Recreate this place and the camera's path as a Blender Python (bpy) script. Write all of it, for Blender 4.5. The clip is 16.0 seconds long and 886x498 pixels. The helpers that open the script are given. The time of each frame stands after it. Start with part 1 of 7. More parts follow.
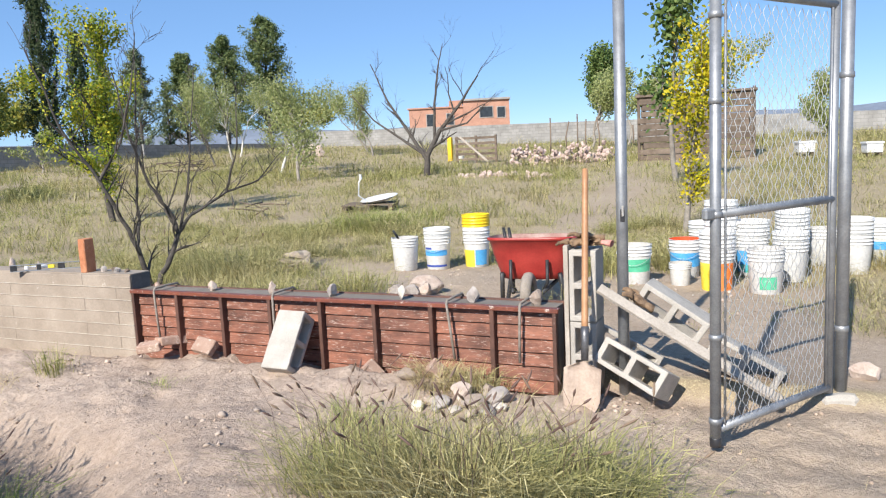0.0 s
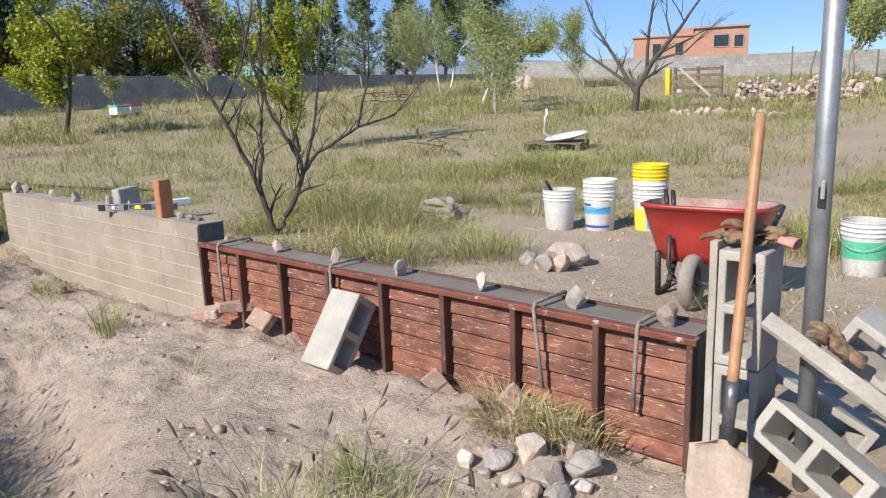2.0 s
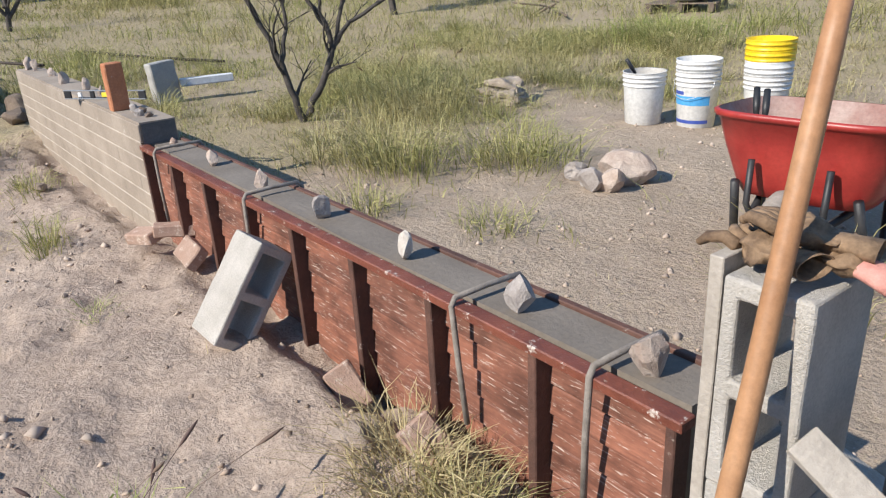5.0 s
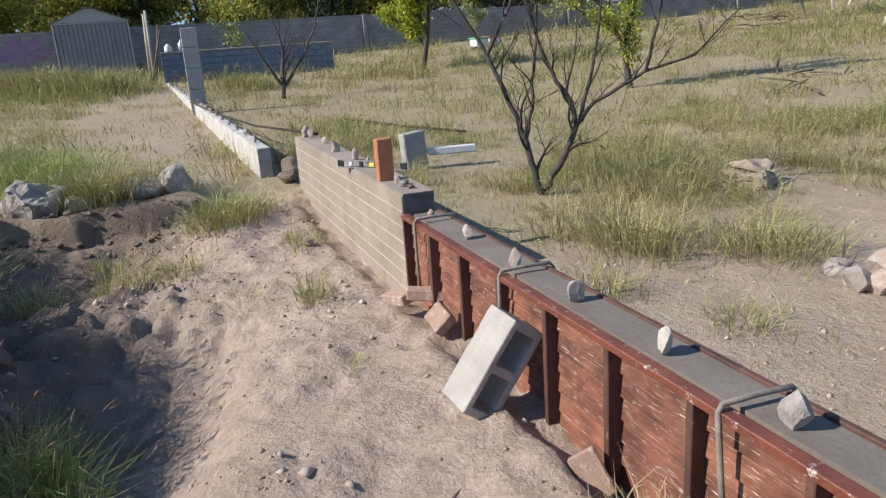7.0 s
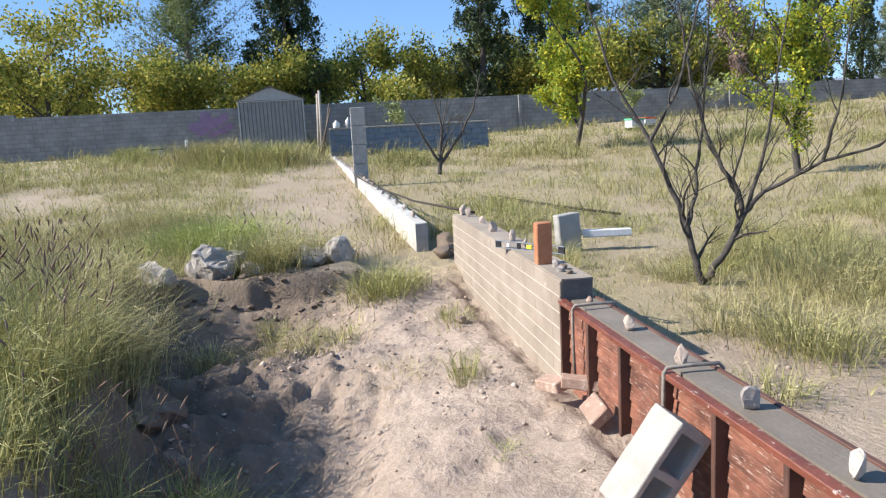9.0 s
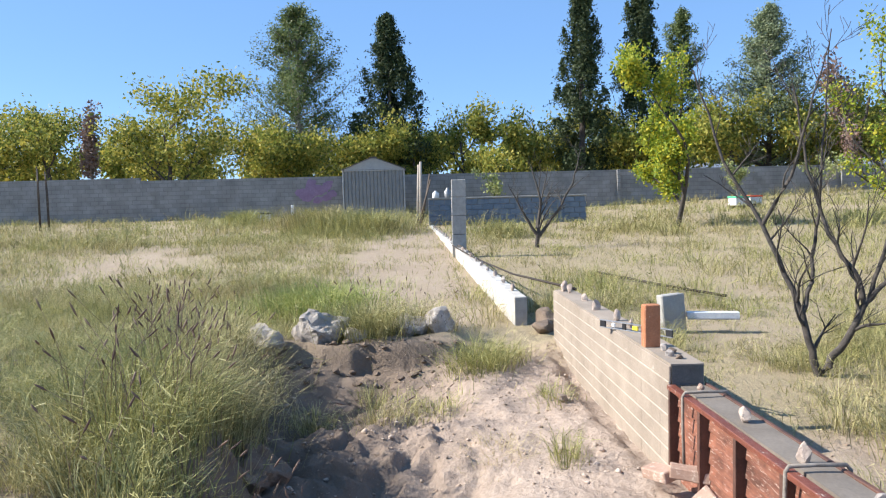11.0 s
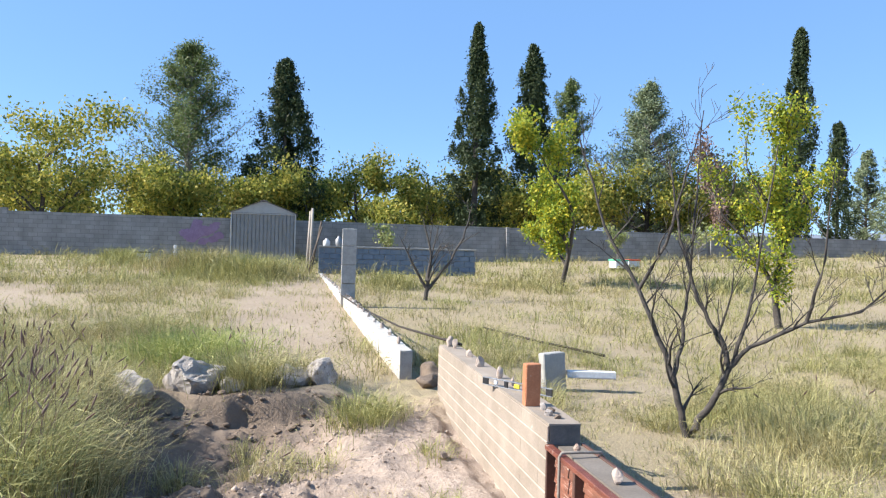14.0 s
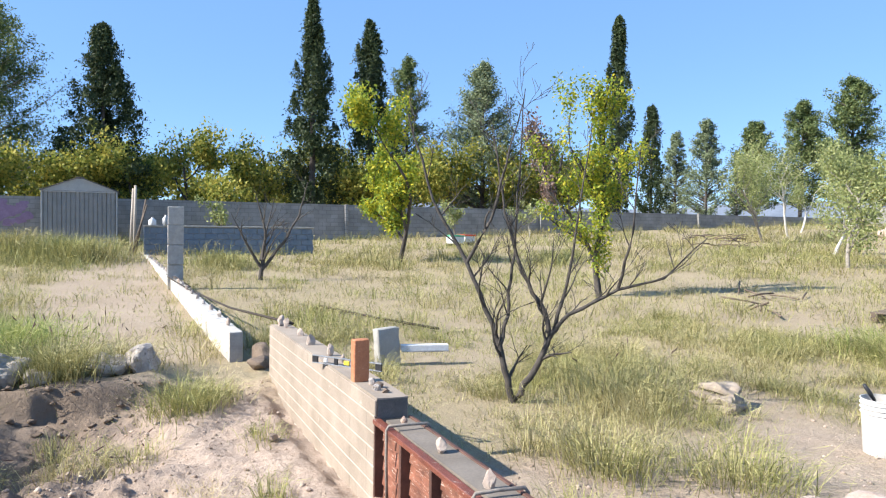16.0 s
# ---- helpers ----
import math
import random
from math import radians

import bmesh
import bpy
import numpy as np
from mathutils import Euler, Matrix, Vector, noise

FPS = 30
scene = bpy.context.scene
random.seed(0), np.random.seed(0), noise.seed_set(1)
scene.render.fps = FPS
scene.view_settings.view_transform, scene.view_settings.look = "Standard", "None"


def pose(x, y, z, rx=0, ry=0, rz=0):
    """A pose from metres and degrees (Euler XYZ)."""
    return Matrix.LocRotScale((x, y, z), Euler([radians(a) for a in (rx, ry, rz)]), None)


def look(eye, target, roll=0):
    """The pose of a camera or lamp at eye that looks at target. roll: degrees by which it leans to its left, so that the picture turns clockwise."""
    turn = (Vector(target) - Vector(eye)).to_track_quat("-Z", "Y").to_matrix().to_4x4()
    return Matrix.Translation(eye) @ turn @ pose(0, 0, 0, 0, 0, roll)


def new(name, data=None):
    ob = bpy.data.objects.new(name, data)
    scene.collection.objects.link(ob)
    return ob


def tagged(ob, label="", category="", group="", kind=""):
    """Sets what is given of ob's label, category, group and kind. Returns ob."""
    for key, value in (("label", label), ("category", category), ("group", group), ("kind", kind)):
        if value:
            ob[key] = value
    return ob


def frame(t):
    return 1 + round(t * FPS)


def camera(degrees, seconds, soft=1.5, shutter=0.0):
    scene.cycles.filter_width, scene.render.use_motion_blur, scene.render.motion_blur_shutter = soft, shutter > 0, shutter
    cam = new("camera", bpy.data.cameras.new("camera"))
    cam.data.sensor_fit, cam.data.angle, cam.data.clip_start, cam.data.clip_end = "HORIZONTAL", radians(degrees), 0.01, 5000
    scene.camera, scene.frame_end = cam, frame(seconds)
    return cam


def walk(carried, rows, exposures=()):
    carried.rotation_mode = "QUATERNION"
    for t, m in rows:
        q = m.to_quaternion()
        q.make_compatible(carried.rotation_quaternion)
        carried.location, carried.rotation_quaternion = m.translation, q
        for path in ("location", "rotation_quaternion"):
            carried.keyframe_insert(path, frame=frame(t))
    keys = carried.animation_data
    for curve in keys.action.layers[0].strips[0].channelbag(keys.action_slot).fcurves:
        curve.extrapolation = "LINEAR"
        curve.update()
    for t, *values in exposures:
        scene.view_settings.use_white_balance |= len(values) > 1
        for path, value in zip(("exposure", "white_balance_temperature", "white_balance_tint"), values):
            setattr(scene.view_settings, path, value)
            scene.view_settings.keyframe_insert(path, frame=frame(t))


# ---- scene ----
cam = camera(62.0, 16.0, soft=1.2)
PATH = [
    (0, (0.672, -0.15, 1.324), (-0.15, 1.655, 1.062), -2.8),
    (0.5, (0.594, 0.271, 1.326), (-0.442, 1.957, 1.033), -2.6),
    (1, (0.516, 0.625, 1.321), (-0.53, 2.299, 0.997), -1.5),
    (1.5, (0.527, 1.007, 1.331), (-0.761, 2.487, 0.946), -0.7),
    (2, (0.531, 1.395, 1.295), (-0.765, 2.861, 0.881), -2.1),
    (2.5, (0.498, 1.799, 1.274), (-0.666, 3.352, 0.791), -1.1),
    (3, (0.439, 2.198, 1.216), (-0.872, 3.587, 0.623), -1.6),
    (3.2, (0.409, 2.344, 1.23), (-0.871, 3.723, 0.551), -1.1),
    (5.3, (0.207, 2.807, 1.261), (-1.349, 3.820, 0.519), -4.3),
    (5.5, (0.203, 2.777, 1.268), (-1.401, 3.721, 0.536), -4.8),
    (6, (0.200, 2.740, 1.291), (-1.460, 3.630, 0.618), -4.7),
    (6.5, (0.212, 2.683, 1.333), (-1.527, 3.461, 0.724), -5.1),
    (7, (0.193, 2.646, 1.361), (-1.614, 3.305, 0.811), -4.0),
    (7.5, (0.192, 2.609, 1.372), (-1.647, 3.172, 0.825), -3.3),
    (8, (0.154, 2.615, 1.380), (-1.727, 3.114, 0.917), -3.1),
    (8.5, (0.164, 2.586, 1.397), (-1.749, 3.004, 0.989), -2.8),
    (9, (0.185, 2.564, 1.420), (-1.763, 2.876, 1.089), -3.1),
    (9.5, (0.225, 2.517, 1.442), (-1.748, 2.726, 1.188), -2.4),
    (10, (0.237, 2.492, 1.453), (-1.743, 2.671, 1.237), -1.8),
    (10.2, (0.220, 2.489, 1.449), (-1.764, 2.624, 1.237), -1.6),
    (12.3, (0.299, 2.421, 1.520), (-1.698, 2.518, 1.511), 0.4),
    (12.5, (0.277, 2.424, 1.506), (-1.719, 2.544, 1.514), 1.3),
    (13, (0.288, 2.435, 1.538), (-1.707, 2.573, 1.548), 0.8),
    (13.5, (0.248, 2.444, 1.500), (-1.741, 2.655, 1.497), 1.7),
    (14, (0.212, 2.484, 1.487), (-1.754, 2.854, 1.489), 1.5),
    (14.5, (0.190, 2.528, 1.488), (-1.739, 3.057, 1.492), 0.6),
    (15, (0.173, 2.548, 1.474), (-1.730, 3.164, 1.453), 0.5),
    (15.5, (0.180, 2.568, 1.477), (-1.698, 3.257, 1.447), -0.3),
    (16, (0.190, 2.586, 1.474), (-1.651, 3.367, 1.423), 0.7),
]
walk(cam, [(t, look(eye, target, roll)) for t, eye, target, roll in PATH],
     exposures=[(0.0, 0.63), (1.5, 0.43), (3.0, 0.44), (5.5, 0.40), (6.5, 0.38), (7.0, 0.31), (7.5, 0.5), (8.0, 0.65), (10.2, 0.88), (12.3, 0.98), (16.0, 1.06)])

# ---- world and light ----
SUN_DIR = Vector((-0.10, -1.0, 0.74)).normalized()      # towards the sun
world = bpy.data.worlds.new("clear_sky")
scene.world = world
world.use_nodes = True
wn = world.node_tree
wn.nodes.clear()
sky = wn.nodes.new("ShaderNodeTexSky")
sky.sky_type = "NISHITA"
sky.sun_disc = False
sky.sun_elevation = math.asin(SUN_DIR.z)
sky.sun_rotation = math.atan2(SUN_DIR.x, SUN_DIR.y)
sky.altitude = 1500.0
sky.air_density, sky.dust_density, sky.ozone_density = 0.8, 0.0, 4.0
bg = wn.nodes.new("ShaderNodeBackground")
bg.inputs["Strength"].default_value = 0.13
wout = wn.nodes.new("ShaderNodeOutputWorld")
clear = wn.nodes.new("ShaderNodeMix")
clear.data_type = "RGBA"
clear.inputs[0].default_value = 0.62
clear.inputs[7].default_value = (1.0, 2.05, 3.95, 1.0)         # deep clear blue of high dry air
wn.links.new(sky.outputs[0], clear.inputs[6])
wn.links.new(clear.outputs[2], bg.inputs["Color"])
wn.links.new(bg.outputs[0], wout.inputs["Surface"])
sun = new("sun", bpy.data.lights.new("sun", "SUN"))
sun.data.energy, sun.data.angle, sun.data.color = 5.0, radians(0.53), (1.0, 0.94, 0.85)
sun.matrix_world = look((0, 0, 30), Vector((0, 0, 30)) - SUN_DIR)

# ---- materials ----
def node_material(name):
    m = bpy.data.materials.new(name)
    m.use_nodes = True
    nt = m.node_tree
    return m, nt, nt.nodes["Principled BSDF"]


def noise_node(nt, scale, detail=4.0, rough=0.6, coord="Object"):
    tc = nt.nodes.new("ShaderNodeTexCoord")
    n = nt.nodes.new("ShaderNodeTexNoise")
    n.inputs["Scale"].default_value = scale
    n.inputs["Detail"].default_value = detail
    n.inputs["Roughness"].default_value = rough
    nt.links.new(tc.outputs[coord], n.inputs["Vector"])
    return n


def ramp(nt, source, stops):
    r = nt.nodes.new("ShaderNodeValToRGB")
    els = r.color_ramp.elements
    while len(els) < len(stops):
        els.new(0.5)
    for e, (p, c) in zip(els, stops):
        e.position, e.color = p, (*c, 1.0)
    nt.links.new(source, r.inputs["Fac"])
    return r


def mix(nt, fac, a, b, blend="MIX"):
    m = nt.nodes.new("ShaderNodeMix")
    m.data_type, m.blend_type = "RGBA", blend
    for sock, v in ((m.inputs[0], fac), (m.inputs[6], a), (m.inputs[7], b)):
        if isinstance(v, (int, float)):
            sock.default_value = v
        elif isinstance(v, tuple):
            sock.default_value = (*v, 1.0)
        else:
            nt.links.new(v, sock)
    return m.outputs[2]


def bump(nt, bsdf, height, strength, distance=0.02):
    b = nt.nodes.new("ShaderNodeBump")
    b.inputs["Strength"].default_value = strength
    b.inputs["Distance"].default_value = distance
    nt.links.new(height, b.inputs["Height"])
    nt.links.new(b.outputs[0], bsdf.inputs["Normal"])


def surface(name, dark, light, scale=6.0, fine=60.0, rough=0.85, metal=0.0, bumpy=0.3, spots=None, spot_scale=14.0, spot_at=0.62, piece=0.0, island=0.0):
    """Coarse and fine colour variation, optional worn spots, and relief."""
    m, nt, b = node_material(name)
    n1 = noise_node(nt, scale, 5.0)
    n2 = noise_node(nt, fine, 6.0, 0.7)
    c = ramp(nt, n1.outputs[0], [(0.3, dark), (0.7, light)]).outputs[0]
    g = ramp(nt, n2.outputs[0], [(0.25, (0.72, 0.72, 0.72)), (0.75, (1.2, 1.2, 1.2))]).outputs[0]
    c = mix(nt, 0.75, c, g, "MULTIPLY")
    if spots:
        n3 = noise_node(nt, spot_scale, 8.0, 0.75)
        f = ramp(nt, n3.outputs[0], [(spot_at, (0, 0, 0)), (spot_at + 0.05, (1, 1, 1))]).outputs[0]
        c = mix(nt, f, c, spots)
    if piece:
        oi = nt.nodes.new("ShaderNodeObjectInfo")
        v = ramp(nt, oi.outputs["Random"], [(0.0, (1 - piece,) * 3), (1.0, (1 + piece,) * 3)]).outputs[0]
        c = mix(nt, 1.0, c, v, "MULTIPLY")
    if island:
        ge = nt.nodes.new("ShaderNodeNewGeometry")
        v = ramp(nt, ge.outputs["Random Per Island"], [(0.0, (1 - island,) * 3), (1.0, (1 + island,) * 3)]).outputs[0]
        c = mix(nt, 1.0, c, v, "MULTIPLY")
    nt.links.new(c, b.inputs["Base Color"])
    b.inputs["Roughness"].default_value = rough
    b.inputs["Metallic"].default_value = metal
    if bumpy:
        bump(nt, b, n2.outputs[0], bumpy)
    return m


def foliage(name, colors, trans=0.25, patch=None, patch_scale=0.35):
    """Leaf or blade colour, different from leaf to leaf, slightly translucent."""
    m, nt, b = node_material(name)
    ge = nt.nodes.new("ShaderNodeNewGeometry")
    stops = [(i / max(1, len(colors) - 1), c) for i, c in enumerate(colors)]
    c = ramp(nt, ge.outputs["Random Per Island"], stops).outputs[0]
    if patch:
        n = noise_node(nt, patch_scale, 3.0)
        f = ramp(nt, n.outputs[0], [(0.38, (0, 0, 0)), (0.58, (1, 1, 1))]).outputs[0]
        c2 = ramp(nt, ge.outputs["Random Per Island"], [(0.0, patch[0]), (1.0, patch[1])]).outputs[0]
        c = mix(nt, f, c, c2)
    nt.links.new(c, b.inputs["Base Color"])
    b.inputs["Roughness"].default_value = 0.6
    b.inputs["Specular IOR Level"].default_value = 0.25
    tr = nt.nodes.new("ShaderNodeBsdfTranslucent")
    nt.links.new(c, tr.inputs["Color"])
    ms = nt.nodes.new("ShaderNodeMixShader")
    ms.inputs[0].default_value = trans
    out = nt.nodes["Material Output"]
    nt.links.new(b.outputs[0], ms.inputs[1])
    nt.links.new(tr.outputs[0], ms.inputs[2])
    nt.links.new(ms.outputs[0], out.inputs["Surface"])
    return m


def soil_material():
    """Dry sandy earth: patches, crumbs and grit, straw litter where grass stands, damp dug earth deepened by painted
    shade.
    """
    m, nt, b = node_material("dry_soil")
    big = noise_node(nt, 0.55, 5.0)
    mid = noise_node(nt, 6.0, 6.0, 0.6)
    crumb = noise_node(nt, 34.0, 6.0, 0.65)
    fine = noise_node(nt, 130.0, 5.0, 0.7)
    c = ramp(nt, big.outputs[0], [(0.32, (0.375, 0.295, 0.24)), (0.68, (0.47, 0.38, 0.315))]).outputs[0]
    c = mix(nt, 0.6, c, ramp(nt, mid.outputs[0], [(0.3, (0.80, 0.78, 0.76)), (0.7, (1.12, 1.12, 1.12))]).outputs[0], "MULTIPLY")
    c = mix(nt, 0.7, c, ramp(nt, crumb.outputs[0], [(0.32, (0.72, 0.70, 0.68)), (0.6, (1.1, 1.1, 1.1))]).outputs[0], "MULTIPLY")
    c = mix(nt, 0.7, c, ramp(nt, fine.outputs[0], [(0.3, (0.78, 0.77, 0.76)), (0.65, (1.12, 1.12, 1.12))]).outputs[0], "MULTIPLY")
    at = nt.nodes.new("ShaderNodeAttribute")
    at.attribute_name = "litter"
    straw = noise_node(nt, 70.0, 6.0, 0.75)
    f = ramp(nt, straw.outputs[0], [(0.50, (0, 0, 0)), (0.62, (1, 1, 1))]).outputs[0]
    f2 = mix(nt, 1.0, f, at.outputs["Color"], "MULTIPLY")
    half = nt.nodes.new("ShaderNodeMath")
    half.operation = "MULTIPLY"
    half.inputs[1].default_value = 0.8
    nt.links.new(at.outputs["Fac"], half.inputs[0])
    c = mix(nt, half.outputs[0], c, (0.30, 0.245, 0.15))
    c = mix(nt, f2, c, (0.48, 0.41, 0.26))
    # Dark mix: damp dug earth together with shade painted into the soil colour.
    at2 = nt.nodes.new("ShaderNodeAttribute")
    at2.attribute_name = "damp_shade"
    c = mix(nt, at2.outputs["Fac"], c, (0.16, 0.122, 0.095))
    nt.links.new(c, b.inputs["Base Color"])
    b.inputs["Roughness"].default_value = 0.95
    b.inputs["Specular IOR Level"].default_value = 0.15
    height = None
    for node, weight in ((mid, 1.0), (crumb, 0.75), (fine, 0.22)):
        mul = nt.nodes.new("ShaderNodeMath")
        mul.operation = "MULTIPLY"
        mul.inputs[1].default_value = weight
        nt.links.new(node.outputs[0], mul.inputs[0])
        if height is None:
            height = mul.outputs[0]
            continue
        add = nt.nodes.new("ShaderNodeMath")
        add.operation = "ADD"
        nt.links.new(height, add.inputs[0])
        nt.links.new(mul.outputs[0], add.inputs[1])
        height = add.outputs[0]
    bump(nt, b, height, 0.85, 0.03)
    return m


def block_wall_material():
    """Grey concrete blockwork seen from afar: courses, stains, bump."""
    m, nt, b = node_material("grey_blockwork")
    tc = nt.nodes.new("ShaderNodeTexCoord")
    mp = nt.nodes.new("ShaderNodeMapping")
    mp.inputs["Rotation"].default_value = (radians(90), 0, 0)
    nt.links.new(tc.outputs["Object"], mp.inputs["Vector"])
    br = nt.nodes.new("ShaderNodeTexBrick")
    br.inputs["Scale"].default_value = 1.0
    br.inputs["Brick Width"].default_value = 0.4
    br.inputs["Row Height"].default_value = 0.2
    br.inputs["Mortar Size"].default_value = 0.012
    br.inputs["Color1"].default_value = (0.25, 0.245, 0.235, 1)
    br.inputs["Color2"].default_value = (0.30, 0.295, 0.285, 1)
    br.inputs["Mortar"].default_value = (0.20, 0.195, 0.19, 1)
    nt.links.new(mp.outputs[0], br.inputs["Vector"])
    n = noise_node(nt, 1.3, 6.0)
    g = ramp(nt, n.outputs[0], [(0.3, (0.72, 0.72, 0.72)), (0.7, (1.15, 1.15, 1.15))]).outputs[0]
    c = mix(nt, 1.0, br.outputs["Color"], g, "MULTIPLY")
    nt.links.new(c, b.inputs["Base Color"])
    b.inputs["Roughness"].default_value = 0.95
    bump(nt, b, br.outputs["Fac"], -0.5, 0.01)
    return m


M_SOIL = soil_material()
M_WALLGREY = block_wall_material()
M_BLUE = surface("faded_blue_paint", (0.12, 0.165, 0.22), (0.21, 0.255, 0.31), 4, 40, 0.85, spots=(0.28, 0.28, 0.27), spot_at=0.66)
M_PURPLE = surface("purple_spray_paint", (0.24, 0.16, 0.26), (0.31, 0.22, 0.33), 3, 30, 0.9)
M_BLOCK = surface("concrete_block", (0.385, 0.355, 0.315), (0.525, 0.49, 0.445), 9, 130, 0.95, bumpy=0.55, spots=(0.36, 0.33, 0.3), spot_scale=30, spot_at=0.64, piece=0.06)
M_BLOCKGREY = surface("weathered_block", (0.33, 0.32, 0.30), (0.46, 0.44, 0.41), 9, 120, 0.95, bumpy=0.5, piece=0.06)
M_TAN = surface("cast_tan_concrete", (0.255, 0.208, 0.165), (0.365, 0.305, 0.248), 3.5, 90, 0.9, bumpy=0.2, spots=(0.46, 0.41, 0.35), spot_scale=10, spot_at=0.63, piece=0.02)
M_DARKEND = surface("shaded_concrete_end", (0.10, 0.095, 0.09), (0.17, 0.16, 0.15), 9, 90, 0.95)
M_WHITEWALL = surface("whitewashed_concrete", (0.43, 0.40, 0.36), (0.63, 0.61, 0.57), 5, 70, 0.9, bumpy=0.5, spots=(0.50, 0.42, 0.34), spot_scale=7, spot_at=0.62, piece=0.04)
M_SEAM = surface("pale_cement_seam", (0.37, 0.32, 0.265), (0.50, 0.445, 0.375), 9, 60, 0.95, bumpy=0.2)
M_WET = surface("fresh_concrete", (0.155, 0.13, 0.105), (0.215, 0.185, 0.155), 4, 60, 0.8, bumpy=0.25)
def board_material():
    """Red-stained boards with grain along the board, grime, and pale cement scratches."""
    m, nt, b = node_material("red_stained_wood")
    tc = nt.nodes.new("ShaderNodeTexCoord")
    def stretched(scale, rot=0.0, detail=6.0):
        mp = nt.nodes.new("ShaderNodeMapping")
        mp.inputs["Scale"].default_value = scale
        mp.inputs["Rotation"].default_value = (0, radians(rot), 0)
        nt.links.new(tc.outputs["Object"], mp.inputs["Vector"])
        n = nt.nodes.new("ShaderNodeTexNoise")
        n.inputs["Scale"].default_value = 1.0
        n.inputs["Detail"].default_value = detail
        n.inputs["Roughness"].default_value = 0.7
        nt.links.new(mp.outputs[0], n.inputs["Vector"])
        return n.outputs[0]
    grain = stretched((6, 60, 110))
    c = ramp(nt, grain, [(0.3, (0.155, 0.060, 0.038)), (0.7, (0.305, 0.128, 0.080))]).outputs[0]
    grime = stretched((5, 5, 9), 0, 8)
    c = mix(nt, 0.8, c, ramp(nt, grime, [(0.36, (0.34, 0.33, 0.34)), (0.60, (1.15, 1.15, 1.15))]).outputs[0], "MULTIPLY")
    oi = nt.nodes.new("ShaderNodeObjectInfo")
    c = mix(nt, 1.0, c, ramp(nt, oi.outputs["Random"], [(0.0, (0.78, 0.78, 0.80)), (1.0, (1.2, 1.16, 1.14))]).outputs[0], "MULTIPLY")
    for rot, at in ((34, 0.63), (-48, 0.64), (65, 0.65), (-12, 0.65)):
        s = stretched((13, 13, 150), rot, 4)
        c = mix(nt, ramp(nt, s, [(at, (0, 0, 0)), (at + 0.04, (1, 1, 1))]).outputs[0], c, (0.52, 0.42, 0.36))
    nt.links.new(c, b.inputs["Base Color"])
    b.inputs["Roughness"].default_value = 0.6
    bump(nt, b, grain, 0.35, 0.004)
    return m


M_RED = board_material()
M_RIB = surface("worn_dark_timber", (0.065, 0.032, 0.024), (0.14, 0.065, 0.045), 8, 70, 0.65, bumpy=0.35, spots=(0.42, 0.36, 0.31), spot_scale=22, spot_at=0.64, piece=0.1)
M_RAIL = surface("chipped_red_rail", (0.13, 0.04, 0.026), (0.24, 0.075, 0.045), 9, 70, 0.42, bumpy=0.35, spots=(0.55, 0.47, 0.41), spot_scale=30, spot_at=0.60)
M_REBAR = surface("dusty_rebar", (0.20, 0.17, 0.145), (0.34, 0.30, 0.26), 30, 160, 0.8, metal=0.2)
M_IRON = surface("rusty_iron_bar", (0.035, 0.028, 0.024), (0.08, 0.06, 0.045), 20, 90, 0.75, metal=0.3)
M_BRICK = surface("orange_clay_brick", (0.42, 0.16, 0.075), (0.58, 0.25, 0.13), 12, 110, 0.95, bumpy=0.5, spots=(0.62, 0.45, 0.34), spot_scale=30, spot_at=0.62, piece=0.1)
M_BRICKPALE = surface("dusty_pale_brick", (0.37, 0.235, 0.175), (0.48, 0.345, 0.275), 12, 110, 0.95, bumpy=0.5, spots=(0.62, 0.52, 0.43), spot_scale=24, spot_at=0.56, piece=0.1)
M_STONE = surface("pinkish_field_stone", (0.40, 0.30, 0.245), (0.58, 0.49, 0.42), 10, 70, 0.95, bumpy=0.6, spots=(0.30, 0.23, 0.2), spot_scale=12, spot_at=0.62, piece=0.18)
M_STONEWHITE = surface("white_quartz_stone", (0.44, 0.385, 0.33), (0.64, 0.59, 0.53), 10, 70, 0.9, bumpy=0.5, spots=(0.42, 0.35, 0.29), spot_scale=9, spot_at=0.6, piece=0.12)
M_STONEGREY = surface("grey_mauve_stone", (0.28, 0.245, 0.225), (0.46, 0.415, 0.385), 10, 70, 0.95, bumpy=0.6, piece=0.15)
M_LEDGE = surface("weathered_ledge_rock", (0.27, 0.235, 0.205), (0.54, 0.485, 0.43), 7, 60, 0.95, bumpy=0.7, spots=(0.19, 0.155, 0.13), spot_scale=9, spot_at=0.58, piece=0.12)
M_RUBBLE = surface("pink_rubble_stone", (0.38, 0.27, 0.23), (0.62, 0.50, 0.44), 4, 40, 0.95, bumpy=0.5, piece=0.22)
M_GALV = surface("galvanised_steel", (0.24, 0.25, 0.265), (0.36, 0.37, 0.385), 14, 120, 0.5, metal=0.6, bumpy=0.05)
M_WIRE = surface("galvanised_wire", (0.5, 0.51, 0.52), (0.66, 0.67, 0.68), 14, 60, 0.45, metal=0.7, bumpy=0.0)
M_WHITEP = surface("white_bucket_plastic", (0.58, 0.58, 0.565), (0.68, 0.68, 0.67), 5, 40, 0.42, bumpy=0.03, spots=(0.52, 0.47, 0.41), spot_scale=9, spot_at=0.68)
M_INNER = surface("cement_stained_plastic", (0.42, 0.40, 0.37), (0.6, 0.58, 0.55), 8, 60, 0.8)
M_YELLOWP = surface("yellow_bucket_plastic", (0.72, 0.48, 0.01), (0.82, 0.58, 0.02), 5, 40, 0.42, bumpy=0.03)
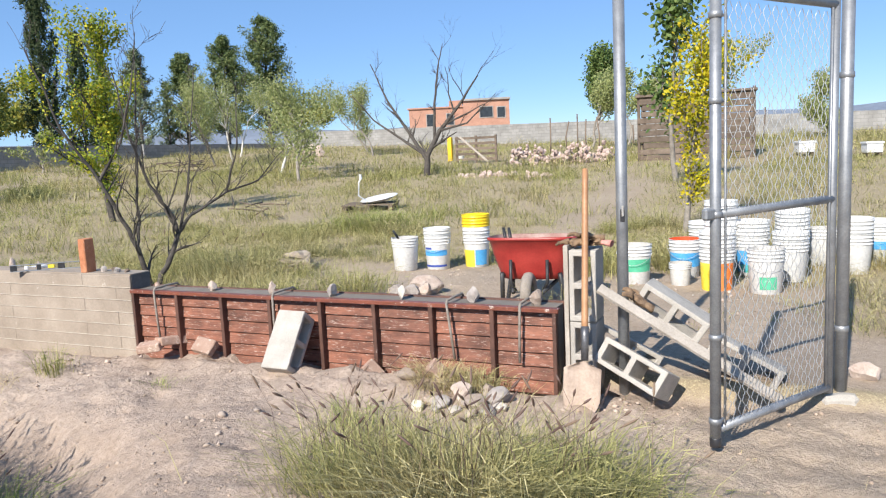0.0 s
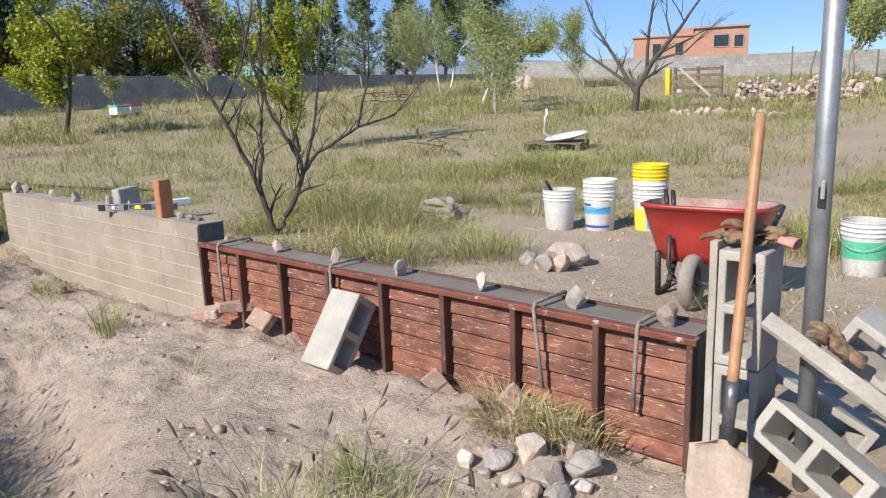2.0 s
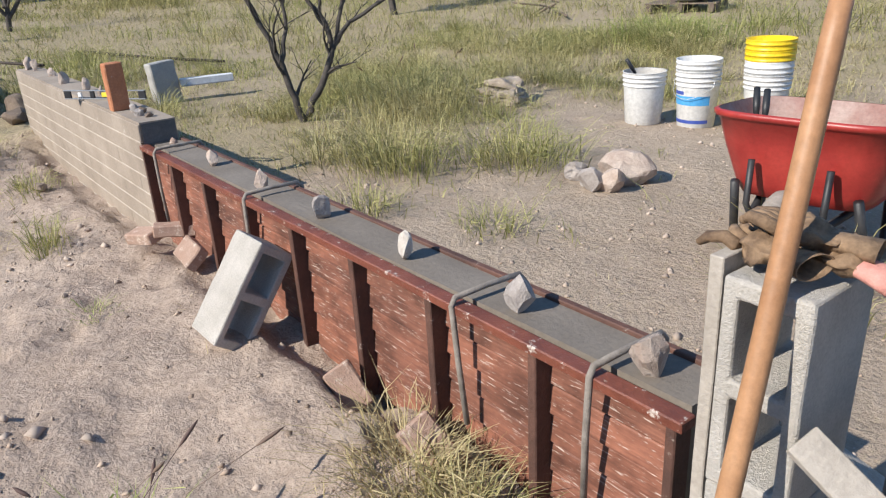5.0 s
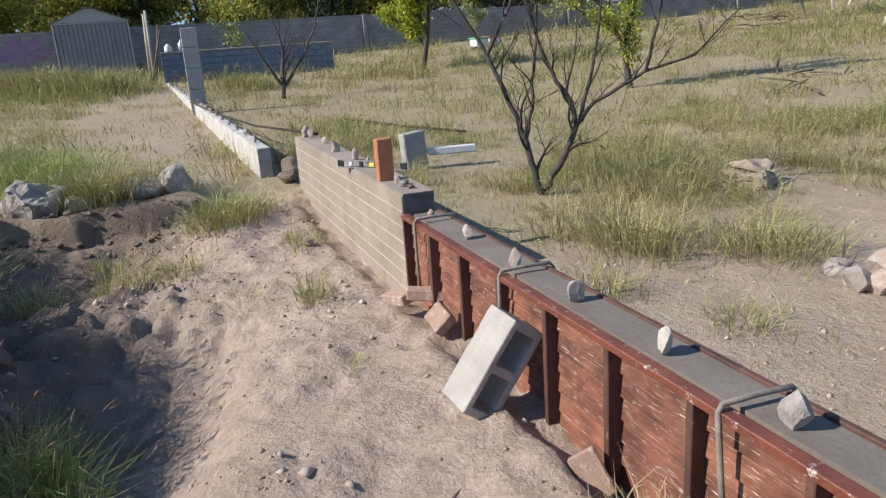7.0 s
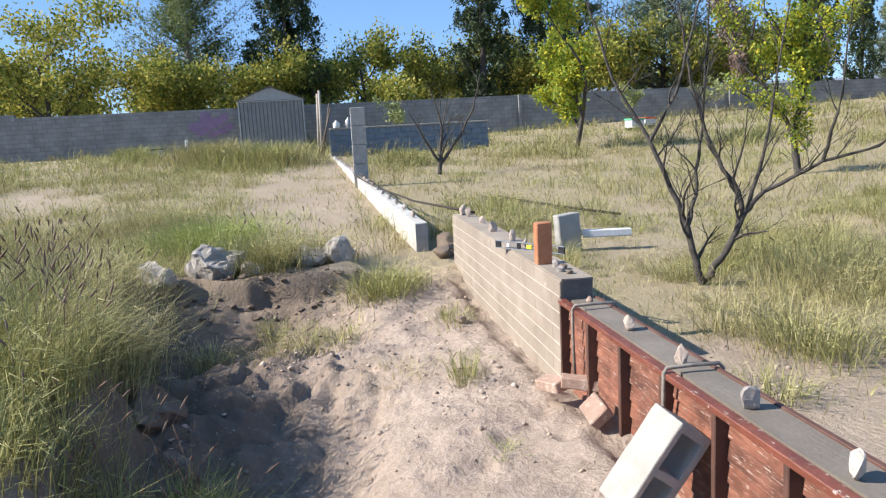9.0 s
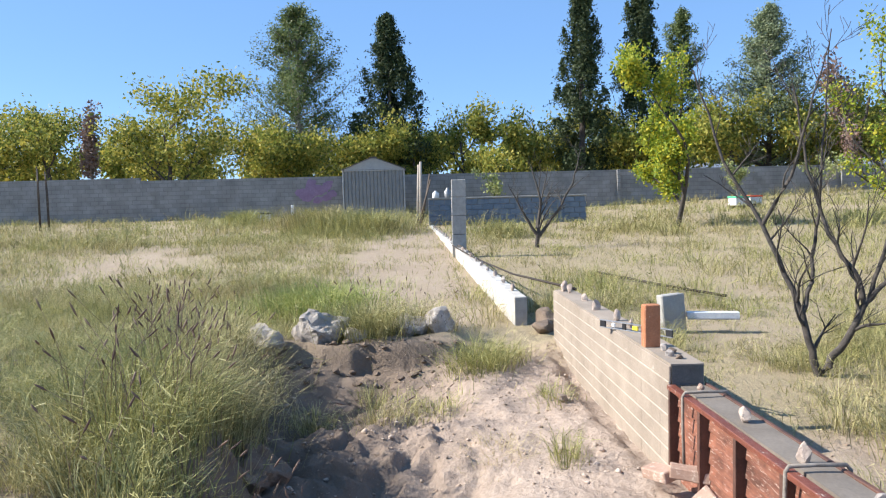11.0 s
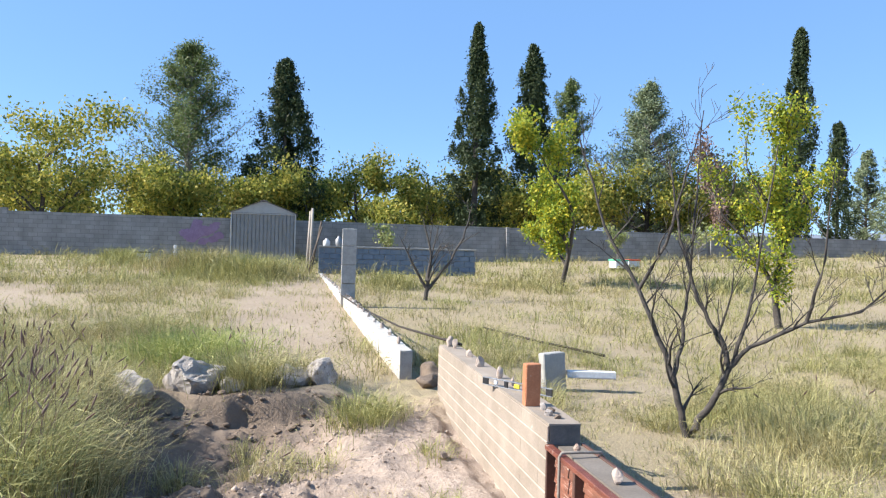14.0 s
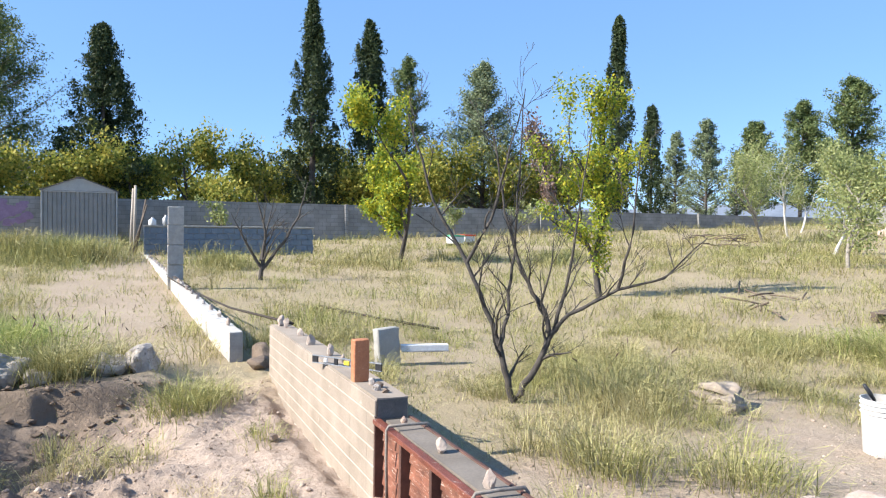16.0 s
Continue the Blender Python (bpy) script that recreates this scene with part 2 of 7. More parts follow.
M_LBLUE = surface("blue_label", (0.05, 0.28, 0.58), (0.10, 0.38, 0.68), 8, 50, 0.5, bumpy=0.0, spots=(0.7, 0.7, 0.7), spot_scale=14, spot_at=0.66)
M_LNAVY = surface("navy_label", (0.03, 0.06, 0.28), (0.06, 0.10, 0.38), 8, 50, 0.5, bumpy=0.0)
M_LGREEN = surface("green_label", (0.06, 0.38, 0.22), (0.12, 0.48, 0.30), 8, 50, 0.5, bumpy=0.0, spots=(0.7, 0.7, 0.68), spot_scale=14, spot_at=0.6)
M_LYELLOW = surface("yellow_label", (0.72, 0.55, 0.03), (0.80, 0.65, 0.08), 8, 50, 0.5, bumpy=0.0)
M_LORANGE = surface("orange_label", (0.72, 0.18, 0.04), (0.8, 0.26, 0.07), 8, 50, 0.5, bumpy=0.0)
M_LPINK = surface("pink_label", (0.62, 0.26, 0.34), (0.72, 0.40, 0.46), 8, 50, 0.5, bumpy=0.0)
M_REDP = surface("red_bucket_rim", (0.62, 0.07, 0.02), (0.72, 0.10, 0.03), 8, 50, 0.5, bumpy=0.0)
M_BARROW = surface("scuffed_red_tray", (0.26, 0.022, 0.02), (0.40, 0.045, 0.035), 5, 60, 0.38, bumpy=0.08, spots=(0.52, 0.40, 0.36), spot_scale=38, spot_at=0.69)
M_BARROWIN = surface("cement_crusted_tray", (0.26, 0.12, 0.10), (0.44, 0.34, 0.30), 6, 60, 0.85)
M_BLACK = surface("chipped_black_paint", (0.015, 0.015, 0.017), (0.04, 0.04, 0.042), 12, 60, 0.5, bumpy=0.1, spots=(0.42, 0.42, 0.42), spot_scale=34, spot_at=0.68)
M_TYRE = surface("dusty_tyre_rubber", (0.22, 0.19, 0.16), (0.34, 0.30, 0.26), 9, 70, 0.95, bumpy=0.3)
M_HANDLE = surface("shovel_ash_handle", (0.32, 0.16, 0.075), (0.45, 0.245, 0.125), 9, 60, 0.5, bumpy=0.1)
M_STEEL = surface("dark_steel_socket", (0.12, 0.12, 0.125), (0.22, 0.22, 0.23), 20, 80, 0.45, metal=0.7, bumpy=0.1)
M_BLADE = surface("cement_dusted_blade", (0.40, 0.31, 0.25), (0.52, 0.42, 0.35), 9, 60, 0.8, bumpy=0.15, spots=(0.33, 0.35, 0.38), spot_scale=5, spot_at=0.6)
M_PLANK = surface("weathered_grey_plank", (0.34, 0.30, 0.255), (0.47, 0.42, 0.365), 6, 80, 0.9, bumpy=0.35)
M_GLOVE = surface("brown_leather_glove", (0.10, 0.06, 0.035), (0.33, 0.215, 0.125), 26, 90, 0.75, bumpy=0.4)
M_GLOVEPINK = surface("faded_red_cuff", (0.5, 0.20, 0.16), (0.62, 0.3, 0.25), 14, 90, 0.85, bumpy=0.3)
M_BAG = surface("crumpled_paper_sack", (0.25, 0.20, 0.155), (0.42, 0.355, 0.29), 9, 50, 0.9, bumpy=0.4, spots=(0.12, 0.10, 0.09), spot_scale=6, spot_at=0.66)
M_SHED = surface("grey_steel_cladding", (0.20, 0.20, 0.195), (0.26, 0.26, 0.255), 3, 40, 0.6, metal=0.1, bumpy=0.03)
M_SHEDTRIM = surface("pale_gable_sheet", (0.34, 0.34, 0.33), (0.42, 0.42, 0.41), 3, 40, 0.6, bumpy=0.03)
M_SHEDROOF = surface("dark_roof_sheet", (0.09, 0.085, 0.08), (0.14, 0.13, 0.125), 3, 40, 0.6, bumpy=0.03)
M_HOUSE = surface("terracotta_brick_house", (0.36, 0.19, 0.135), (0.46, 0.26, 0.19), 1.2, 9, 0.95, bumpy=0.2)
M_HOUSEROOF = surface("grey_house_roof", (0.26, 0.24, 0.22), (0.36, 0.33, 0.31), 1.2, 9, 0.95, bumpy=0.1)
M_GLASS = surface("dark_window_glass", (0.02, 0.022, 0.025), (0.04, 0.045, 0.05), 2, 9, 0.1, bumpy=0.0)
M_WHITEPAINT = surface("white_painted_metal", (0.62, 0.63, 0.64), (0.74, 0.75, 0.76), 5, 50, 0.5, bumpy=0.05)
M_OLDWOOD = surface("old_brown_planks", (0.095, 0.07, 0.052), (0.20, 0.155, 0.12), 4, 40, 0.9, bumpy=0.35, piece=0.2)
M_YPOST = surface("yellow_painted_post", (0.72, 0.42, 0.01), (0.82, 0.52, 0.03), 5, 50, 0.6, bumpy=0.03)
M_BLACKT = surface("black_plastic", (0.02, 0.02, 0.022), (0.035, 0.035, 0.04), 9, 50, 0.4, bumpy=0.0)
M_EARTH = surface("dry_earth_clod", (0.27, 0.21, 0.165), (0.40, 0.32, 0.26), 9, 60, 0.95, bumpy=0.6, piece=0.15)
M_CLOD = surface("dark_root_clod", (0.12, 0.088, 0.066), (0.25, 0.19, 0.145), 9, 60, 0.95, bumpy=0.7)
M_BARK = surface("dark_rough_bark", (0.04, 0.034, 0.03), (0.12, 0.105, 0.092), 16, 90, 0.95, bumpy=0.6)
M_BARKGREY = surface("grey_bark", (0.20, 0.175, 0.15), (0.36, 0.33, 0.29), 12, 70, 0.95, bumpy=0.4)
M_BARKWHITE = surface("whitewashed_trunk", (0.50, 0.47, 0.42), (0.72, 0.69, 0.63), 6, 60, 0.95, bumpy=0.3)
M_GRASS = foliage("dry_grass_blades", [(0.12, 0.105, 0.05), (0.31, 0.265, 0.12), (0.50, 0.43, 0.215), (0.66, 0.58, 0.36)], 0.22, ((0.14, 0.155, 0.05), (0.50, 0.47, 0.19)), 0.5)
M_GRASSFAR = foliage("olive_field_grass", [(0.14, 0.125, 0.055), (0.34, 0.295, 0.13), (0.58, 0.51, 0.27)], 0.25, ((0.14, 0.155, 0.05), (0.46, 0.44, 0.17)), 0.3)
M_GREENGRASS = foliage("fresh_green_grass", [(0.15, 0.195, 0.055), (0.31, 0.355, 0.10), (0.50, 0.49, 0.20)], 0.28)
M_STRAW = foliage("bleached_straw", [(0.42, 0.34, 0.17), (0.56, 0.47, 0.27), (0.34, 0.27, 0.14)], 0.2)
M_SEED = foliage("purple_seed_heads", [(0.09, 0.055, 0.05), (0.17, 0.11, 0.09), (0.26, 0.19, 0.13)], 0.15)
M_LEAFDARK = foliage("dark_cypress_foliage", [(0.022, 0.038, 0.016), (0.045, 0.07, 0.028), (0.085, 0.11, 0.045)], 0.15)
M_LEAFPINE = foliage("pine_needles", [(0.07, 0.11, 0.04), (0.14, 0.19, 0.07), (0.24, 0.27, 0.11)], 0.25)
M_LEAFBLUE = foliage("blue_green_pine_needles", [(0.12, 0.16, 0.09), (0.20, 0.25, 0.14), (0.32, 0.36, 0.22)], 0.25)
M_LEAFOLIVE = foliage("yellowing_walnut_leaves", [(0.08, 0.115, 0.025), (0.21, 0.25, 0.05), (0.38, 0.37, 0.075), (0.52, 0.43, 0.09)], 0.35)
M_LEAFYEL = foliage("bright_yellow_leaves", [(0.22, 0.26, 0.02), (0.48, 0.42, 0.02), (0.70, 0.54, 0.03)], 0.3)
M_LEAFGRN = foliage("fresh_green_leaves", [(0.12, 0.20, 0.03), (0.25, 0.33, 0.045), (0.40, 0.43, 0.05), (0.64, 0.54, 0.05)], 0.38)
M_LEAFPALE = foliage("pale_willowy_leaves", [(0.18, 0.22, 0.08), (0.30, 0.34, 0.13), (0.42, 0.43, 0.20)], 0.35)
M_LEAFSHRUB = foliage("green_shrub_leaves", [(0.06, 0.11, 0.03), (0.12, 0.18, 0.05), (0.20, 0.26, 0.08)], 0.25)
M_REDTWIG = foliage("reddish_twigs", [(0.16, 0.10, 0.08), (0.24, 0.16, 0.13), (0.32, 0.24, 0.20)], 0.1)


# ---- mesh helpers ----
def mesh_of(name, verts, faces, mat, smooth=False):
    me = bpy.data.meshes.new(name)
    me.from_pydata([tuple(v) for v in verts], [], [tuple(f) for f in faces])
    me.materials.append(mat)
    if smooth:
        me.polygons.foreach_set("use_smooth", [True] * len(me.polygons))
    me.update()
    return me


def place(name, me, m=None, parent=None, label=""):
    ob = new(name, me)
    if parent is not None:
        ob.parent = parent
    if m is not None:
        ob.matrix_basis = m
    if label:
        ob["label"] = label
    return ob


def part(name, bm, material, parent, label="", m=None, smooth=False):
    me = bpy.data.meshes.new(name)
    bm.to_mesh(me)
    bm.free()
    me.materials.append(material)
    if smooth:
        me.polygons.foreach_set("use_smooth", [True] * len(me.polygons))
    return place(name, me, m, parent, label)


def root(name, m, label, category, group="", kind=""):
    ob = new(name)
    ob.empty_display_size = 0.1
    ob.matrix_basis = m
    return tagged(ob, label, category, group, kind)


def box_bm(sx, sy, sz, bevel=0.0, at=(0, 0, 0), segs=1):
    """A box with its base centre at the given place."""
    bm = bmesh.new()
    bmesh.ops.create_cube(bm, size=1.0)
    bmesh.ops.scale(bm, vec=(sx, sy, sz), verts=bm.verts)
    if bevel:
        bmesh.ops.bevel(bm, geom=bm.edges[:], offset=bevel, segments=segs, affect="EDGES", profile=0.6)
    bmesh.ops.translate(bm, vec=(at[0], at[1], at[2] + sz / 2), verts=bm.verts)
    return bm


def rough(bm, amount, scale, seed=0.0):
    for v in bm.verts:
        d = noise.noise_vector(v.co * scale + Vector((seed, seed * 0.7, -seed)))
        v.co += d * amount
    return bm


def cuts(bm, n):
    bmesh.ops.subdivide_edges(bm, edges=bm.edges[:], cuts=n, use_grid_fill=True)
    return bm


def tube(points, radii, sides=8, closed=True):
    """Verts and faces of a tapered tube along points."""
    pts = [Vector(p) for p in points]
    if isinstance(radii, (int, float)):
        radii = [radii] * len(pts)
    verts, faces = [], []
    ref = Vector((0.13, 0.21, 0.97))
    for i, p in enumerate(pts):
        d = pts[min(i + 1, len(pts) - 1)] - pts[max(i - 1, 0)]
        d.normalize()
        if abs(d.dot(ref)) > 0.95:
            ref = Vector((0.97, 0.13, 0.1))
        u = d.cross(ref).normalized()
        w = d.cross(u)
        for k in range(sides):
            a = 2 * math.pi * k / sides
            verts.append(p + (u * math.cos(a) + w * math.sin(a)) * radii[i])
    for i in range(len(pts) - 1):
        for k in range(sides):
            a, b2 = i * sides + k, i * sides + (k + 1) % sides
            faces.append((a, b2, b2 + sides, a + sides))
    if closed:
        faces.append(tuple(range(sides))[::-1])
        faces.append(tuple(range((len(pts) - 1) * sides, len(pts) * sides)))
    return verts, faces


def tube_part(name, points, radii, mat, parent, sides=8, label="", m=None):
    v, f = tube(points, radii, sides)
    return place(name, mesh_of(name, v, f, mat, True), m, parent, label)


def lathe(profile, sides=32):
    """Verts and faces of a turned shape from (radius, height) pairs."""
    verts, faces = [], []
    for r, z in profile:
        for k in range(sides):
            a = 2 * math.pi * k / sides
            verts.append((r * math.cos(a), r * math.sin(a), z))
    for i in range(len(profile) - 1):
        for k in range(sides):
            a, b2 = i * sides + k, i * sides + (k + 1) % sides
            faces.append((a, b2, b2 + sides, a + sides))
    return verts, faces


def rock_mesh(name, mat, seed, size=(1, 1, 1), detail=2, jag=0.32):
    rng = random.Random(seed)
    bm = bmesh.new()
    bmesh.ops.create_icosphere(bm, subdivisions=detail, radius=0.5)
    planes = []
    for _ in range(15):
        n = Vector((rng.uniform(-1, 1), rng.uniform(-1, 1), rng.uniform(-1, 1))).normalized()
        planes.append((n, rng.uniform(0.25, 0.41)))
    off = Vector((seed * 3.1, seed * 1.7, seed * 0.9))
    for v in bm.verts:
        for n, d in planes:
            k = v.co.dot(n) - d
            if k > 0:
                v.co -= n * k
        v.co += noise.noise_vector(v.co * 3.2 + off) * 0.035 * jag / 0.32
        v.co = Vector((v.co.x * size[0], v.co.y * size[1], v.co.z * size[2]))
    me = bpy.data.meshes.new(name)
    bm.to_mesh(me)
    bm.free()
    me.materials.append(mat)
    return me


def soup(name, v, f_count, corners, mat):
    """A mesh of f_count separate faces with the same number of corners, from a flat array of corner places."""
    me = bpy.data.meshes.new(name)
    n = f_count * corners
    me.vertices.add(n)
    me.vertices.foreach_set("co", np.asarray(v, dtype=np.float32).ravel())
    me.loops.add(n)
    me.loops.foreach_set("vertex_index", np.arange(n, dtype=np.int32))
    me.polygons.add(f_count)
    me.polygons.foreach_set("loop_start", np.arange(0, n, corners, dtype=np.int32))
    me.polygons.foreach_set("loop_total", np.full(f_count, corners, dtype=np.int32))
    me.materials.append(mat)
    me.update(calc_edges=True)
    me.validate()
    return me


# ---- ground ----
def sstep(a, b, v):
    t = np.clip((v - a) / (b - a), 0.0, 1.0)
    return t * t * (3 - 2 * t)


def lattice(ix, iy, seed):
    h = np.sin(ix * 127.1 + iy * 311.7 + seed * 74.7) * 43758.5453
    return h - np.floor(h)


def vnoise(x, y, seed=0.0):
    """Smooth value noise, 0 to 1."""
    ix, iy = np.floor(x), np.floor(y)
    fx, fy = x - ix, y - iy
    fx, fy = fx * fx * (3 - 2 * fx), fy * fy * (3 - 2 * fy)
    a, b = lattice(ix, iy, seed), lattice(ix + 1, iy, seed)
    c, d = lattice(ix, iy + 1, seed), lattice(ix + 1, iy + 1, seed)
    return (a * (1 - fx) + b * fx) * (1 - fy) + (c * (1 - fx) + d * fx) * fy


def blob(x, y, cx, cy, rx, ry, p=2.0):
    return np.exp(-((((x - cx) / rx) ** 2 + ((y - cy) / ry) ** 2) ** (p / 2)))


def terrain(x, y):
    x, y = np.asarray(x, float), np.asarray(y, float)
    soft = lambda v: np.where(v > 0, v * v / (np.abs(v) + 1.5), 0.0)
    z = 0.030 * soft(np.minimum(-x, 45) - 8.5) + 0.037 * soft(np.minimum(y, 52) - 7.5)
    z = z + 0.05 * (vnoise(x * 0.45, y * 0.45, 1) - 0.5) * sstep(3.0, 8.0, np.abs(y - 4) + np.maximum(0, -x - 7))
    front = (1 - sstep(3.90, 4.02, y)) * sstep(-8.6, -7.0, x)
    zf = -0.09 + 0.0 * x
    zf = zf + 0.10 * blob(x, y, -2.3, 3.95, 1.5, 0.42)                # sand heaped against the form
    zf = zf + 0.07 * blob(x, y, -1.25, 3.75, 0.45, 0.3)
    zf = zf - 0.30 * blob(x, y, -3.05, 2.0, 0.95, 0.62, 3.0)          # dug-out hollow
    zf = zf - 0.13 * blob(x, y, -4.6, 2.15, 1.7, 1.0, 3.0)
    zf = zf - 0.16 * blob(x, y, -5.75, 1.35, 0.8, 0.8, 3.0) - 0.06 * blob(x, y, -5.8, 2.3, 0.8, 0.5)
    zf = zf + 0.10 * blob(x, y, -4.95, 2.1, 0.36, 0.50) + 0.07 * blob(x, y, -4.65, 2.78, 0.5, 0.25)     # spoil left in the hollow
    zf = zf - 0.09 * sstep(-4.62, -4.28, x + 0.25 * (vnoise(x * 2, y * 3, 16) - 0.5)) * blob(x, y, -3.6, 2.15, 1.15, 0.75, 4.0)
    zf = zf + 0.06 * blob(x, y, -5.6, 2.95, 0.7, 0.25)
    trench = sstep(3.66, 3.80, y + 0.08 * (vnoise(x * 5, y * 2, 28) - 0.5)) * (0.13 * sstep(-3.1, -2.7, x) * sstep(-0.35, -0.6, x) + 0.07 * sstep(-7.0, -6.4, x) * sstep(-2.9, -3.5, x))
    zf = zf - trench * (0.6 + 0.6 * vnoise(x * 3, y, 29))
    edge = 0.92 + 0.45 * sstep(-4.9, -3.9, x) + 0.25 * (vnoise(x * 1.7, y * 0.3, 4) - 0.5) + 0.12 * (vnoise(x * 5, y * 2, 5) - 0.5)
    bank = sstep(edge + 0.16, edge - 0.16, y) * sstep(-2.1, -2.8, x)
    zf = zf * (1 - bank) + bank * (0.13 + 0.10 * vnoise(x * 0.9, y * 0.9, 6))
    led = -6.85 + 0.35 * (vnoise(x * 0.5, y * 1.6, 7) - 0.5) + 0.1 * (vnoise(x * 3, y * 5, 8) - 0.5)
    ledge = sstep(led + 0.10, led - 0.06, x) * sstep(3.2, 2.7, y)
    zf = zf * (1 - ledge) + ledge * (0.09 + 0.05 * (vnoise(x * 5, y * 5, 74) - 0.5))
    zf = zf + 0.07 * sstep(-5.2, -7.2, x) * sstep(2.4, 3.3, y)
    z = z * (1 - front) + zf * front
    near = sstep(16, 8, np.abs(x) + np.abs(y))
    sandy = front * (1 - ledge) * (1 - bank)
    z = z + near * (0.028 * (vnoise(x * 2.1, y * 2.1, 2) - 0.5) + 0.012 * (vnoise(x * 6.3, y * 6.3, 3) - 0.5))
    z = z + front * bank * (0.07 * (vnoise(x * 4, y * 4, 71) - 0.5) + 0.06 * (vnoise(x * 9, y * 9, 72) - 0.5) + 0.03 * (vnoise(x * 20, y * 20, 73) - 0.5))
    dug = sandy * blob(x, y, -4.7, 1.95, 2.1, 0.95, 4.0)
    z = z + sandy * (0.055 * (vnoise(x * 2.8, y * 2.8, 13) - 0.5) + 0.036 * (vnoise(x * 8, y * 8, 11) - 0.5) + 0.022 * (vnoise(x * 19, y * 19, 12) - 0.5))
    z = z + 1.5 * dug * (0.06 * (vnoise(x * 4.2 + 0.6 * y, y * 5.5, 17) - 0.5) + 0.05 * (vnoise(x * 10, y * 10, 18) - 0.5) + 0.03 * (vnoise(x * 22, y * 22, 19) - 0.5)
                   - 0.05 * sstep(0.10, 0.0, np.abs(vnoise(x * 3.1 + 7, y * 2.3, 14) - 0.5)))
    gx, gy = np.floor(x / 0.31), np.floor(y / 0.31)                   # trodden dents in the sand
    dx, dy = (x / 0.31 - gx) - 0.3 - 0.4 * lattice(gx, gy, 24), (y / 0.31 - gy) - 0.3 - 0.4 * lattice(gx, gy, 25)
    z = z - 0.032 * sandy * (lattice(gx, gy, 26) > 0.45) * np.exp(-((dx / 0.17) ** 2 + (dy / 0.10) ** 2))
    return z


def ground_z(x, y):
    return float(terrain(np.array([x]), np.array([y]))[0])


def grid_lines(lo, hi, step, far):
    core = np.arange(lo, hi + step / 2, step)
    out, v, s = [], 0.0, step
    while v < far:
        s *= 1.12
        v += s
        out.append(v)
    out = np.array(out)
    return np.concatenate([(lo - out)[::-1], core, hi + out])


def bareness(x, y):
    """1 where the ground is open soil, 0 where grass stands."""
    f = sstep(4.0, 3.9, y) * sstep(-7.4, -6.6, x) * sstep(3.2, 2.2, x)
    edge_bank = sstep(1.15, 0.85, y) * sstep(-1.8, -2.6, x)
    f = f * (1 - edge_bank)
    yard = 0.97 * blob(x, y, -1.3, 5.9, 3.0, 2.1, 9.0) * sstep(3.9, 4.3, y) + 0.8 * blob(x, y, -4.6, 7.3, 1.6, 0.7, 4.0)
    strip = sstep(1.3, 0.7, np.abs(y - 4.35)) * sstep(-4.4, -3.7, x) * sstep(4.0, 4.1, y)
    cx = -1.9 - 0.06 * (y - 8)
    track = sstep(0.85, 0.3, np.abs(x - cx)) * sstep(7, 8, y) * sstep(24, 16, y) * 0.75
    yp = 1.9 + 0.02 * (-x - 8)
    path = sstep(1.55, 0.9, np.abs(y - yp - 0.2)) * sstep(-7.9, -8.6, x) * sstep(-31, -22, x) * 0.78
    left = blob(x, y, -17, -4.0, 4.5, 1.3, 3.0) * 0.8
    patch = sstep(0.66, 0.82, vnoise(x * 0.55 + 3, y * 0.55, 21)) * 0.4
    return np.clip(np.maximum.reduce([f, yard, strip, track, path, left, patch * sstep(3.9, 4.1, y)]), 0, 1)


